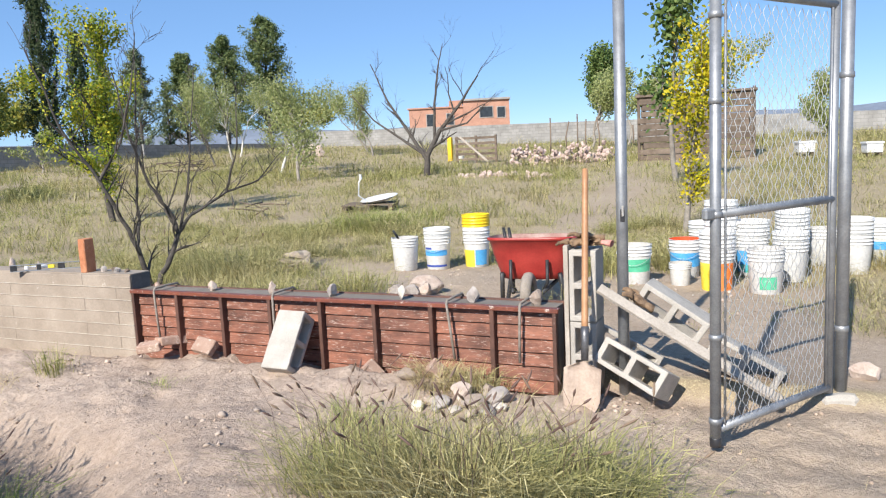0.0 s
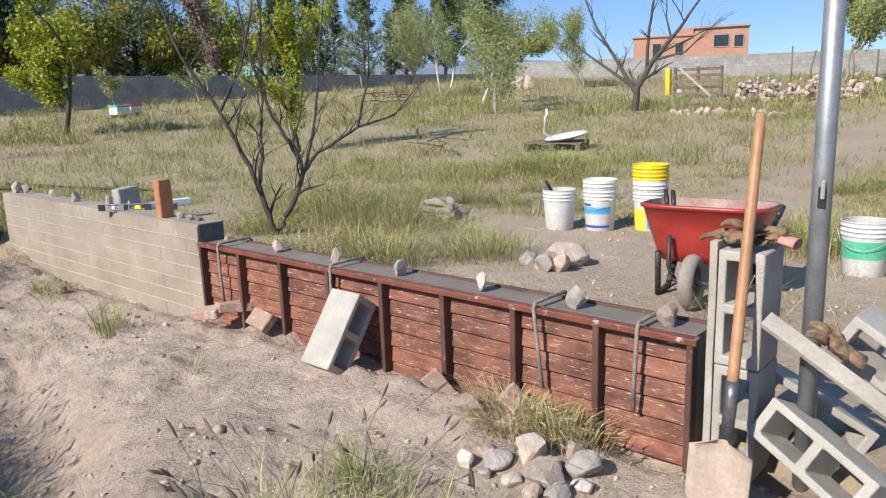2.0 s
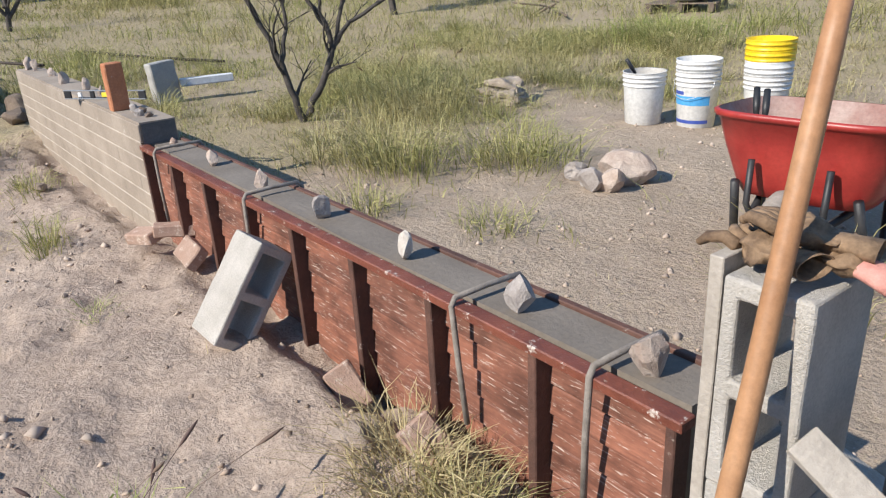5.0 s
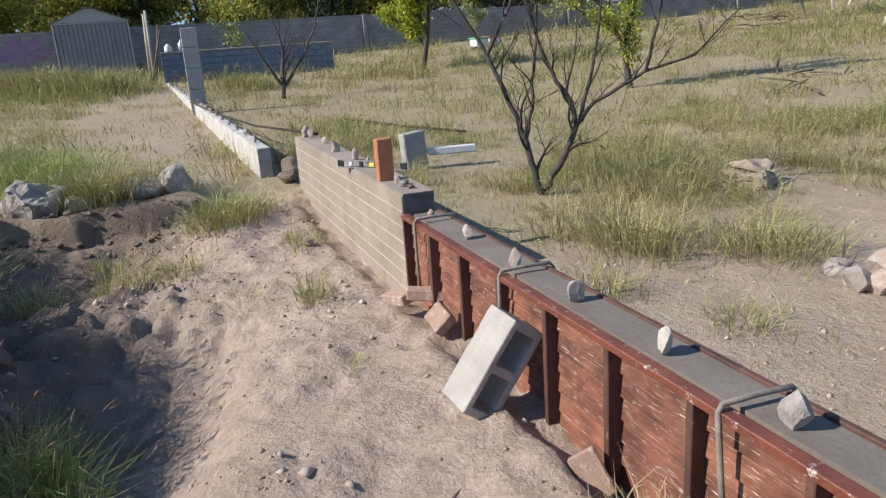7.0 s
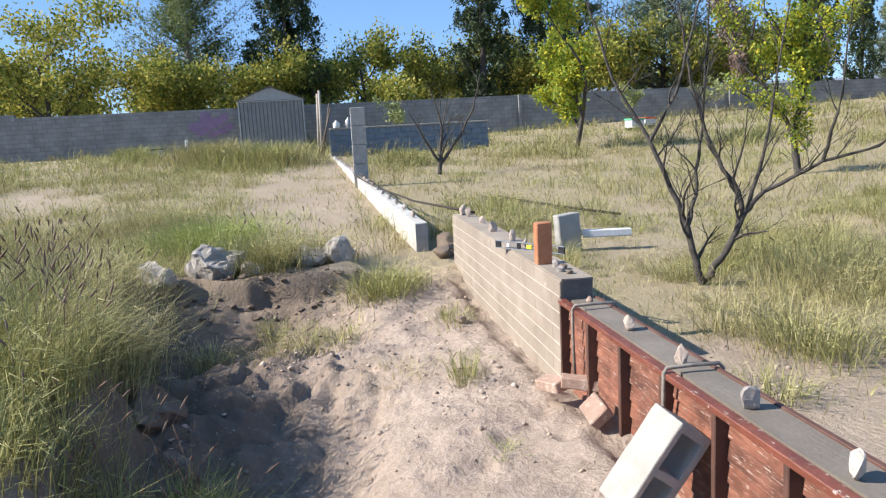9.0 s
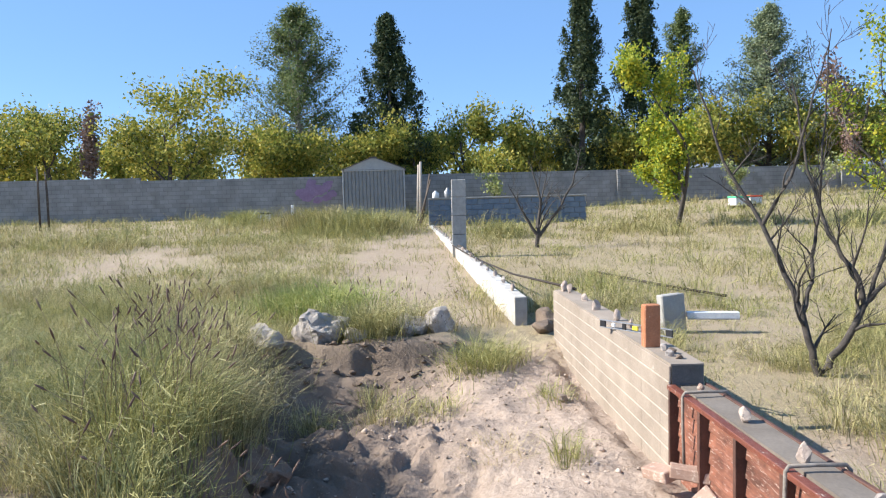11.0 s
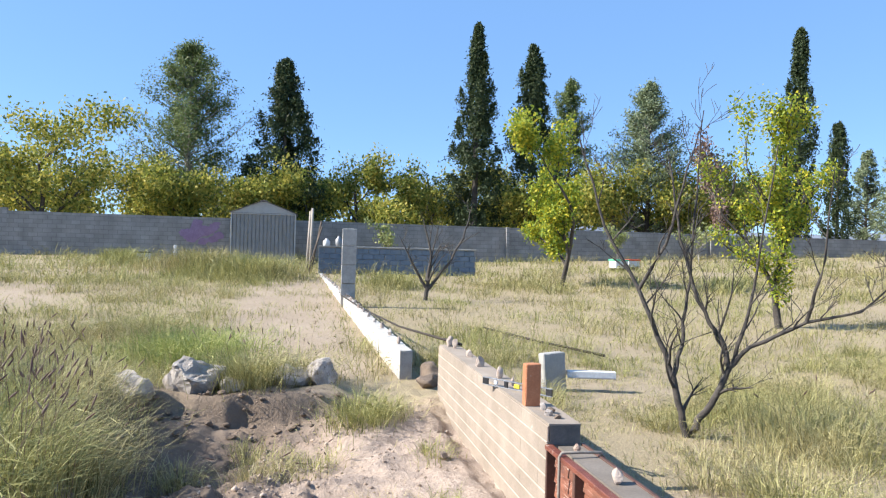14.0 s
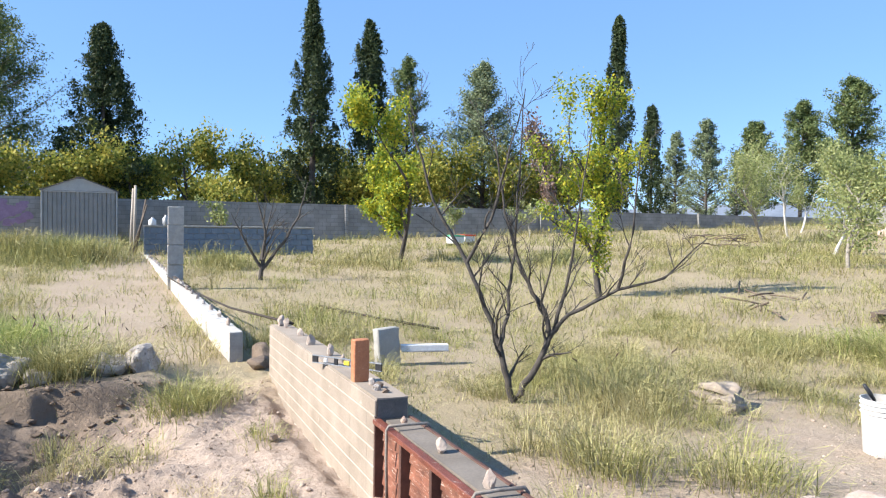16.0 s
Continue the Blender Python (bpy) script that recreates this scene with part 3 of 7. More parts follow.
def build_ground():
    xs, ys = grid_lines(-7.6, 3.0, 0.03, 420.0), grid_lines(-1.2, 7.0, 0.03, 420.0)
    X, Y = np.meshgrid(xs, ys)
    Z = terrain(X, Y)
    nx, ny = len(xs), len(ys)
    me = bpy.data.meshes.new("ground")
    co = np.stack([X, Y, Z], -1).reshape(-1, 3)
    i = np.arange((nx - 1) * (ny - 1))
    r, c = i // (nx - 1), i % (nx - 1)
    a = r * nx + c
    quads = np.stack([a, a + 1, a + nx + 1, a + nx], -1)
    me.vertices.add(len(co))
    me.vertices.foreach_set("co", co.astype(np.float32).ravel())
    me.loops.add(quads.size)
    me.loops.foreach_set("vertex_index", quads.astype(np.int32).ravel())
    me.polygons.add(len(quads))
    me.polygons.foreach_set("loop_start", np.arange(0, quads.size, 4, dtype=np.int32))
    me.polygons.foreach_set("loop_total", np.full(len(quads), 4, dtype=np.int32))
    me.update(calc_edges=True)
    me.polygons.foreach_set("use_smooth", [True] * len(me.polygons))
    litter = me.attributes.new("litter", "FLOAT", "POINT")
    bare = bareness(X, Y)
    sand = sstep(4.0, 3.9, Y) * sstep(-6.6, -6.0, X) * sstep(0.5, -0.4, X)
    litter.data.foreach_set("value", (np.clip(1.05 - 0.80 * bare - 0.45 * sand, 0, 1)).astype(np.float32).ravel())
    damp_shade = me.attributes.new("damp_shade", "FLOAT", "POINT")
    led = sstep(-5.2, -6.4, X) * sstep(3.0, 2.3, Y) * sstep(-7.6, -7.0, X)
    # Shade of the ledge face, bank foot and hollow is put into this mask.
    wet_shade = 0.8 * led * (0.3 + 0.7 * vnoise(X * 3.3, Y * 3.3, 31)) + 0.95 * blob(X, Y, -5.3, 1.40, 1.3, 0.75) * (0.3 + 0.7 * vnoise(X * 4, Y * 4, 33)) + 0.85 * blob(X, Y, -3.4, 1.65, 1.3, 0.55) + 0.42 * blob(X, Y, -4.7, 2.0, 1.9, 0.85, 4.0) * (0.4 + 0.6 * vnoise(X * 5, Y * 5, 34))
    wet_shade = wet_shade + 0.6 * sstep(1.45, 1.05, Y) * sstep(-2.2, -3.0, X) * sstep(-8.0, -7.0, X) * (0.6 + 0.4 * vnoise(X * 3, Y * 3, 35))     # dark gaps under the dense bank grass, painted into the soil
    damp_shade.data.foreach_set("value", np.clip(wet_shade, 0, 0.85).astype(np.float32).ravel())
    me.materials.append(M_SOIL)
    return tagged(new("ground", me), "pale sandy soil with a dug hollow and dry litter", "ground", kind="structure")


build_ground()


# ---- boundary walls ----
def wall_run(name, a, b, thick, top_a, top_b, low, mat, label, category="wall", steps=24, kind="structure", wobble=0.0):
    """A wall from a to b whose top runs from top_a to top_b."""
    a, b = Vector((*a, 0)), Vector((*b, 0))
    d = (b - a).normalized()
    n = Vector((-d.y, d.x, 0)) * thick / 2
    length = (b - a).length
    m = Matrix.Translation(a) @ Matrix.Rotation(math.atan2(d.y, d.x), 4, "Z")
    verts, faces = [], []
    for i in range(steps + 1):
        f = i / steps
        z = top_a + (top_b - top_a) * f + wobble * (vnoise(np.array(f * length * 1.5), np.array(thick), 40) - 0.5)
        for side, zz in ((-1, low), (1, low), (1, z), (-1, z)):
            verts.append((length * f, side * thick / 2, float(zz)))
    for i in range(steps):
        k = i * 4
        for j in range(4):
            faces.append((k + j, k + 4 + j, k + 4 + (j + 1) % 4, k + (j + 1) % 4))
    faces += [(0, 1, 2, 3), (steps * 4 + 3, steps * 4 + 2, steps * 4 + 1, steps * 4)]
    ob = place(name, mesh_of(name, verts, faces, mat), m)
    return tagged(ob, label, category, kind=kind)


wall_run("wall_west", (-36.1, 50.2), (-36.1, -10.7), 0.2, 2.62, 2.74, -0.3, M_WALLGREY, "long grey concrete block boundary wall")
wall_run("wall_west_high", (-36.1, -10.7), (-36.1, -60), 0.2, 2.88, 2.9, -0.3, M_WALLGREY, "taller stretch of grey block boundary wall")
wall_run("wall_north", (-36.0, 50.3), (12.0, 46.0), 0.2, 3.45, 2.25, -0.3, M_WALLGREY, "sunlit grey block boundary wall at the far side")
wall_run("wall_north_east", (12.0, 46.0), (60.0, 42.0), 0.2, 2.25, 2.1, -0.3, M_WALLGREY, "sunlit grey block boundary wall running on")
for k in range(3):
    y = 12.6 + k * 11.3
    bm = box_bm(0.16, 0.16, 2.25, 0.01)
    ob = part("wall_pier", bm, M_WALLGREY, None, "", pose(-35.93, y, 0.45))
    tagged(ob, "slim concrete pier of the boundary wall", "pier", "boundary wall piers", "structure")


def spray_patch():
    """Purple overspray: overlapping thin irregular paint spots on the wall."""
    rng = random.Random(5)
    r = root("graffiti_patch", pose(-35.99, -2.15, 1.95), "faded purple spray paint patch on the block wall", "graffiti")
    for k in range(22):
        cx, cz = rng.gauss(0, 0.5), rng.gauss(0, 0.2)
        rad = rng.uniform(0.10, 0.26)
        verts = [(0.004 + k * 0.0006, cx, cz)]
        for j in range(14):
            a = 2 * math.pi * j / 14
            rr = rad * rng.uniform(0.7, 1.15)
            verts.append((0.004 + k * 0.0006, cx + math.cos(a) * rr * 1.5, cz + math.sin(a) * rr))
        place("paint_spot", mesh_of("paint_spot", verts, [(0, 1 + j, 1 + (j + 1) % 14) for j in range(14)], M_PURPLE), None, r)


spray_patch()


# ---- low walls of the garden ----
def cast_wall():
    """Tan wall cast in a boarded form: board-marked courses."""
    r = root("wall_cast", Matrix(), "tan cast concrete garden wall with board-marked courses", "garden wall", kind="structure")
    x0, x1, y0, y1 = -7.15, -3.745, 3.862, 4.05
    bm = box_bm(x1 - x0 - 0.008, y1 - y0 - 0.006, 0.80, 0.0, ((x0 + x1) / 2, (y0 + y1) / 2 + 0.003, -0.29))
    part("core", bm, M_TAN, r)
    # This end faces away from the sun; a darker material carries its shade.
    bm = cuts(box_bm(0.006, y1 - y0 - 0.012, 0.11, 0.0, (x1 - 0.001, (y0 + y1) / 2, 0.405)), 4)
    part("end_face", bm, M_DARKEND, r, "end face with its shade painted dark")
    rows, h = 8, 0.096
    rng = random.Random(3)
    for row in range(rows):
        z = 0.517 - (row + 1) * h
        x = x0
        k = 0
        while x < x1 - 0.01:
            w = min((1.2 if k else 0.5 + 0.35 * (row % 2)), x1 - x)
            bm = box_bm(w - 0.0015, 0.014 + rng.uniform(0, 0.003), h - 0.005, 0.004, (x + w / 2, y0 - 0.003, z))
            part("course", bm, M_TAN, r)
            x += w
            k += 1
    for row in range(1, rows):
        bm = cuts(box_bm(x1 - x0 - 0.004, 0.016, 0.006, 0.0015, ((x0 + x1) / 2, y0 - 0.006, 0.5145 - row * h)), 1)
        part("seam", rough(bm, 0.0015, 30, row), M_SEAM, r, "pale cement seam")
    bm = rough(cuts(box_bm(x1 - x0, y1 - y0, 0.012, 0.0, ((x0 + x1) / 2, (y0 + y1) / 2, 0.511)), 6), 0.004, 6.0)
    part("top_screed", bm, M_TAN, r)
    return r


cast_wall()


def white_wall():
    ax, ay, bx, by = -8.15, 3.66, -26.6, 3.08
    length = math.hypot(bx - ax, by - ay)
    ang = math.degrees(math.atan2(by - ay, bx - ax))
    r = root("wall_whitewashed", pose(ax, ay, 0, 0, 0, ang), "low whitewashed garden wall with flaking rough face", "garden wall", kind="structure")
    n = 46
    for i in range(n):
        x0, x1 = length * i / n, length * (i + 1) / n
        top = 0.325 + 0.205 * (i + 0.5) / n
        lowz = float(terrain(np.array([ax - x0]), np.array([3.4]))[0]) - 0.25
        bm = box_bm(x1 - x0 - 0.002, 0.145, top - lowz, 0.008, ((x0 + x1) / 2, 0, lowz))
        cuts(bm, 2)
        rough(bm, 0.009, 9.0, i * 1.3)
        part("block", bm, M_WHITEWALL, r)
    bm = cuts(box_bm(0.006, 0.135, 0.40, 0.0, (-0.004, 0, -0.085)), 3)
    part("end_face", rough(bm, 0.002, 20), M_BLOCKGREY, r, "grey end face")
    return r


white_wall()


def block_pillar():
    m = pose(-15.95, 3.44, 0.2, 0, 0, -2)
    r = root("pillar", m, "tall pillar of upright grey concrete blocks", "pillar")
    z = 0.0
    for k, h in enumerate((0.5, 0.41, 0.41, 0.38)):
        bm = box_bm(0.2, 0.31, h - 0.008, 0.008, (0.004 * (k % 2), 0.003 * k, z))
        part("block", rough(cuts(bm, 2), 0.006, 8, k), M_BLOCKGREY, r)
        z += h
    return r


block_pillar()


def blue_wall():
    r = root("wall_blue", pose(-26.9, 0, 0), "faded blue painted block wall with grey coping", "garden wall", kind="structure")
    rng = random.Random(2)
    y0, y1 = 3.0, 8.85
    bm = box_bm(0.10, y1 - y0 - 0.02, 1.30, 0.0, (-0.06, (y0 + y1) / 2, 0.22))
    part("core", bm, M_BLOCKGREY, r)
    for row in range(6):
        y = y0 - (0.2 if row % 2 else 0.0)
        while y < y1:
            a, b = max(y, y0), min(y + 0.4, y1)
            if b - a > 0.05:
                bm = box_bm(0.05, b - a - 0.014, 0.187, 0.006, (rng.uniform(-0.003, 0.003), (a + b) / 2, 0.26 + row * 0.2))
                part("block", bm, M_BLUE, r)
            y += 0.4
    part("coping", box_bm(0.19, y1 - y0, 0.05, 0.008, (-0.03, (y0 + y1) / 2, 1.475)), M_BLOCKGREY, r, "pale grey cement coping")
    return r


blue_wall()


def shed():
    g = 0.75
    r = root("garden_shed", pose(-32.7, 0.72, g), "grey metal garden shed with pale gable", "shed")
    w, d, eave, peak = 2.72, 2.2, 2.12, 2.64
    for side in (-1, 1):
        part("side_wall", box_bm(d, 0.05, eave + 0.3, 0.0, (-d / 2, side * (w / 2 - 0.025), -0.3)), M_SHED, r)
    part("back_wall", box_bm(0.05, w - 0.11, eave + 0.3, 0.0, (-d + 0.03, 0, -0.3)), M_SHED, r)
    n = 16
    for k in range(n):
        part("cladding_panel", box_bm(0.035, (w - 0.12) / n - 0.012, eave + 0.3, 0.008, (-0.02, -w / 2 + 0.06 + (w - 0.12) * (k + 0.5) / n, -0.3)), M_SHED, r)
    part("door_rail", box_bm(0.05, w - 0.1, 0.05, 0.006, (0.012, 0, eave - 0.06)), M_SHEDTRIM, r)
    verts = [(x, y, z) for x in (0.02, -0.03) for y, z in ((-w / 2, eave), (w / 2, eave), (0.12, peak - 0.03), (-0.12, peak - 0.03))]
    faces = [(0, 1, 2, 3), (7, 6, 5, 4), (0, 4, 5, 1), (1, 5, 6, 2), (2, 6, 7, 3), (3, 7, 4, 0)]
    place("gable", mesh_of("gable", verts, faces, M_SHEDTRIM), None, r, "pale grey gable sheet")
    for side in (-1, 1):
        rise = math.degrees(math.atan2(peak - eave, w / 2))
        bm = box_bm(d + 0.16, (w / 2) / math.cos(radians(rise)) + 0.1, 0.035, 0.005)
        part("roof_slope", bm, M_SHEDROOF, r, "dark roof sheet", pose(-d / 2, side * (w / 4 + 0.02), (peak + eave) / 2, -side * rise, 0, 0))
    part("ridge_cap", box_bm(d + 0.18, 0.3, 0.03, 0.008, (-d / 2, 0, peak + 0.0)), M_SHEDROOF, r)
    for side in (-1, 1):
        part("corner_trim", box_bm(0.05, 0.06, eave + 0.3, 0.005, (0.01, side * (w / 2 - 0.01), -0.3)), M_SHEDTRIM, r)
    return r


shed()


def house():
    r = root("brick_house", pose(-34.5, 84.0, ground_z(-34.5, 84.0) - 0.1, 0, 0, 22), "far unplastered terracotta brick house with flat roof", "house")
    def storey(x0, x1, z0, z1, y0=0.0):
        part("wall", box_bm(x1 - x0, 6.0, z1 - z0, 0.0, ((x0 + x1) / 2, y0 + 3.0, z0)), M_HOUSE, r)
    storey(-6.2, 0.4, 0.0, 4.3)
    storey(0.42, 6.0, 0.0, 5.0, -0.3)
    part("roof", box_bm(7.0, 6.4, 0.18, 0.02, (-2.9, 3.0, 4.3)), M_HOUSE, r)
    part("roof", box_bm(5.9, 6.6, 0.24, 0.02, (3.2, 2.7, 5.0)), M_HOUSEROOF, r, "grey slab roof")
    part("wall", box_bm(1.6, 5.9, 0.8, 0.0, (-0.5, 3.0, 4.35)), M_HOUSE, r)
    for x, z, w, h, y in ((-3.6, 2.2, 0.9, 1.4, 0.0), (-1.2, 2.3, 0.8, 1.3, 0.0), (3.2, 3.0, 1.5, 1.2, -0.3), (5.0, 2.9, 0.9, 1.2, -0.3)):
        win = part("window", box_bm(w + 0.2, 0.08, h + 0.2, 0.0, (x, y - 0.042, z - 0.1)), M_HOUSEROOF, r)
        part("pane", box_bm(w, 0.05, h, 0.0, (x, y - 0.075, z)), M_GLASS, win)
    return r


house()


# ---- the form and its fresh concrete ----
def formwork():
    r = root("formwork", Matrix(), "red-stained timber concrete form with dark ribs", "formwork")
    xs = (-3.725, -3.30, -2.89, -2.475, -2.065, -1.655, -1.255, -0.855, -0.475)
    lowz, top = -0.12, 0.405
    rng = random.Random(8)
    rows = 6
    h = (top - 0.03 - lowz) / rows
    for a, b in zip(xs[:-1], xs[1:]):
        for k in range(rows):
            bm = box_bm(b - a - 0.012, 0.018, h - 0.008, 0.003, ((a + b) / 2, 3.902 + rng.uniform(-0.002, 0.002), lowz + k * h))
            for v in bm.verts:
                v.co.y += 0.13 * (v.co.z - (lowz + k * h)) - 0.006
            part("board", bm, M_RED, r)
    for i, x in enumerate(xs):
        w = 0.028 if 0 < i < len(xs) - 1 else 0.024
        bm = cuts(box_bm(w, 0.056, top - lowz - 0.02, 0.003, (x, 3.870, lowz)), 1)
        part("rib", rough(bm, 0.0025, 14, i), M_RIB, r)
    bm = cuts(box_bm(3.30, 0.046, 0.026, 0.003, (-2.1, 3.864, top - 0.024)), 5)
    part("top_rail", rough(bm, 0.005, 9, 1), M_RAIL, r, "scuffed dark red top rail")
    bm = cuts(box_bm(3.30, 0.022, 0.5, 0.003, (-2.1, 4.066, -0.09)), 5)
    part("back_panel", rough(bm, 0.004, 9, 2), M_RIB, r, "dark back panel of the form")
    return r


formwork()
bm = cuts(box_bm(3.25, 0.143, 0.52, 0.0, (-2.1, 3.983, -0.122)), 6)
for v in bm.verts:
    if v.co.z > 0.39:
        v.co.z += 0.007 * noise.noise(v.co * 7) + 0.003
tagged(part("fresh_concrete", bm, M_WET, None), "wet grey fresh concrete filling the timber form", "concrete")


def clamp(x, drop, skew=0.0):
    y0, y1, z = 3.838, 4.085, 0.428
    pts = [(x + skew, y0, z - drop), (x + skew * 0.5, y0 - 0.003, z - drop * 0.5), (x, y0, z - 0.02), (x, y0 + 0.012, z),
           (x + 0.004, (y0 + y1) / 2, z + 0.003), (x + 0.008, y1 - 0.015, z), (x + 0.01, y1, z - 0.02), (x + 0.01, y1 + 0.002, z - 0.1)]
    v, f = tube(pts, 0.0085, 8)
    ob = place("rebar_clamp", mesh_of("rebar_clamp", v, f, M_REBAR, True))
    tagged(ob, "bent rebar clamp hooked over the timber form", "clamp", "form clamps")


for x, drop, skew in ((-3.50, 0.40, 0.02), (-2.43, 0.36, 0.0), (-1.14, 0.36, 0.04), (-0.675, 0.35, -0.01)):
    clamp(x, drop, skew)


def stone(x, y, z, sx, sy, sz, mat, seed, label, group="", rz=0.0, detail=2, name="stone", sink=0.12):
    me = rock_mesh(name, mat, seed, (sx, sy, sz), detail)
    zs = [v.co.z for v in me.vertices]
    ob = place(name, me, pose(x, y, z - min(zs) - sink * sz, 0, 0, rz))
    return tagged(ob, label, "stone", group)


for i, (x, y, sx, sz, mat) in enumerate(((-3.60, 3.975, 0.06, 0.06, M_BRICKPALE), (-3.06, 3.97, 0.085, 0.095, M_STONE), (-2.52, 3.96, 0.07, 0.12, M_STONE),
                                          (-2.03, 3.955, 0.10, 0.13, M_STONEGREY), (-1.505, 3.955, 0.085, 0.115, M_STONEWHITE), (-1.01, 3.955, 0.10, 0.13, M_STONEGREY),
                                          (-0.605, 3.95, 0.10, 0.15, M_STONE))):
    stone(x, y, 0.405, sx, sx * 0.8, sz, mat, 30 + i, "small upright stone set in the wet concrete", "stones in the wet concrete", 40 * i)


# ---- grass ----
def blades(name, x, y, h, w, lean, mat, label, rng, z=None, parent=None, droop=0.35, category="grass", centre=None):
    """Many curved tapering blades as one mesh, each with a thin side leaf; they splay from their clump's centre."""
    n = len(x)
    z = terrain(x, y) - 0.01 if z is None else z
    a = rng.uniform(0, 2 * np.pi, n)
    if centre is not None:
        a = np.arctan2(y - centre[1], x - centre[0]) + rng.normal(0, 0.9, n)
    ca, sa = np.cos(a), np.sin(a)
    b = a + np.pi / 2 + rng.normal(0, 0.4, n)
    l = lean * h * rng.uniform(0.2, 1.6, n)
    lx, ly = ca * l, sa * l
    wx, wy = np.cos(b) * w / 2, np.sin(b) * w / 2
    v = np.empty((n, 8, 3))
    v[:, 0] = np.stack([x - wx, y - wy, z], -1)
    v[:, 1] = np.stack([x + wx, y + wy, z], -1)
    mx, my, mz = x + lx * 0.35, y + ly * 0.35, z + h * 0.58
    v[:, 2] = np.stack([mx + wx * 0.8, my + wy * 0.8, mz], -1)
    v[:, 3] = np.stack([mx - wx * 0.8, my - wy * 0.8, mz], -1)
    v[:, 4] = np.stack([x + lx, y + ly, z + h * (1 - droop * rng.uniform(0, 1, n) * np.minimum(1, l / h))], -1)
    f = rng.uniform(0.25, 0.8, n)
    root_p = np.stack([x + lx * f * 0.6, y + ly * f * 0.6, z + h * f], -1)
    side = rng.normal(0, 1, (n, 3)) * np.array([1, 1, 0.6])
    side = side / np.linalg.norm(side, axis=1)[:, None] * (h * rng.uniform(0.2, 0.5, n))[:, None]
    v[:, 5] = root_p + np.stack([wx, wy, w * 0.4], -1) * 0.9
    v[:, 6] = root_p - np.stack([wx, wy, w * 0.4], -1) * 0.9
    v[:, 7] = root_p + side
    base = (np.arange(n) * 8)[:, None]
    loops = (base + np.array([0, 1, 2, 3, 3, 2, 4, 5, 6, 7])[None, :]).ravel()
    me = bpy.data.meshes.new(name)
    me.vertices.add(n * 8)
    me.vertices.foreach_set("co", v.astype(np.float32).ravel())
    me.loops.add(n * 10)
    me.loops.foreach_set("vertex_index", loops.astype(np.int32))
    me.polygons.add(n * 3)
    st = np.arange(n, dtype=np.int32)[:, None] * 10 + np.array([0, 4, 7], dtype=np.int32)[None, :]
    me.polygons.foreach_set("loop_start", st.ravel())
    me.polygons.foreach_set("loop_total", np.tile(np.array([4, 3, 3], dtype=np.int32), n))
    me.materials.append(mat)
    me.update(calc_edges=True)
    ob = new(name, me)
    if parent is not None:
        ob.parent = parent
        ob["kind"] = "stuff"
        return ob
    return tagged(ob, label, category, kind="stuff")


def sow(rng, n, x0, x1, y0, y1, per, spread, keep):
    """Clumped places: n clump centres thinned by keep(x, y), each with per blades; also each blade's centre."""
    cx, cy = rng.uniform(x0, x1, n), rng.uniform(y0, y1, n)
    ok = rng.uniform(0, 1, n) < keep(cx, cy)
    cx, cy = cx[ok], cy[ok]
    size = rng.uniform(0.4, 1.0, len(cx))
    cnt = np.maximum(2, (per * size).astype(int))
    px, py, s = np.repeat(cx, cnt), np.repeat(cy, cnt), np.repeat(size, cnt)
    qx = px + rng.normal(0, spread, len(px)) * s
    qy = py + rng.normal(0, spread, len(py)) * s
    return qx, qy, s, px, py


def off_walls(x, y):
    """Keeps grass out of the low walls and off the rocks of the ledge."""
    form = (y > 3.80) & (y < 4.12) & (x > -7.25) & (x < -0.15)
    yw = 3.66 - 0.0314 * (-x - 8.15)
    white = (np.abs(y - yw) < 0.1) & (x < -8.1) & (x > -27)
    rocks = (((x + 6.95) / 0.35) ** 2 + ((y - 0.98) / 0.4) ** 2 < 1) | (((x + 7.05) / 0.35) ** 2 + ((y - 1.45) / 0.4) ** 2 < 1)
    return ~(form | white | rocks)


rng_g = np.random.default_rng(7)
field = lambda x, y: np.clip(1.0 - bareness(x, y), 0, 1) * (1 - 0.75 * blob(x, y, -5.1, 4.95, 1.1, 0.75, 4.0)) * (0.6 + 0.4 * sstep(0.25, 0.6, vnoise(x * 0.7, y * 0.7, 50)))
NEARD = lambda x, y: np.hypot(x, y - 3.0)


def lay(name, n, box, per, spread, h0, h1, width, lean, mat, label, keep):
    x, y, s, cx, cy = sow(rng_g, n, *box, per, spread, keep)
    ok = off_walls(x, y)
    x, y, s, cx, cy = x[ok], y[ok], s[ok], cx[ok], cy[ok]
    tall = 0.5 + 0.85 * vnoise(x * 0.8, y * 0.8, 60)
    dome = np.exp(-0.35 * ((x - cx) ** 2 + (y - cy) ** 2) / (spread * s) ** 2)
    h = rng_g.uniform(h0, h1, len(x)) * (0.6 + 0.4 * s) * tall * (0.45 + 0.65 * dome)
    return blades(name, x, y, h, width * rng_g.uniform(0.6, 1.3, len(x)), lean, mat, label, rng_g, centre=(cx, cy))


clumpy = lambda x, y: field(x, y) * sstep(0.30, 0.66, vnoise(x * 1.3, y * 1.3, 52))
bank_ok = lambda x, y: field(x, y) * (x < -2.3 - 0.35 * (y + 1))
far_of = lambda lo: (lambda x, y: field(x, y) * (NEARD(x, y) > lo))
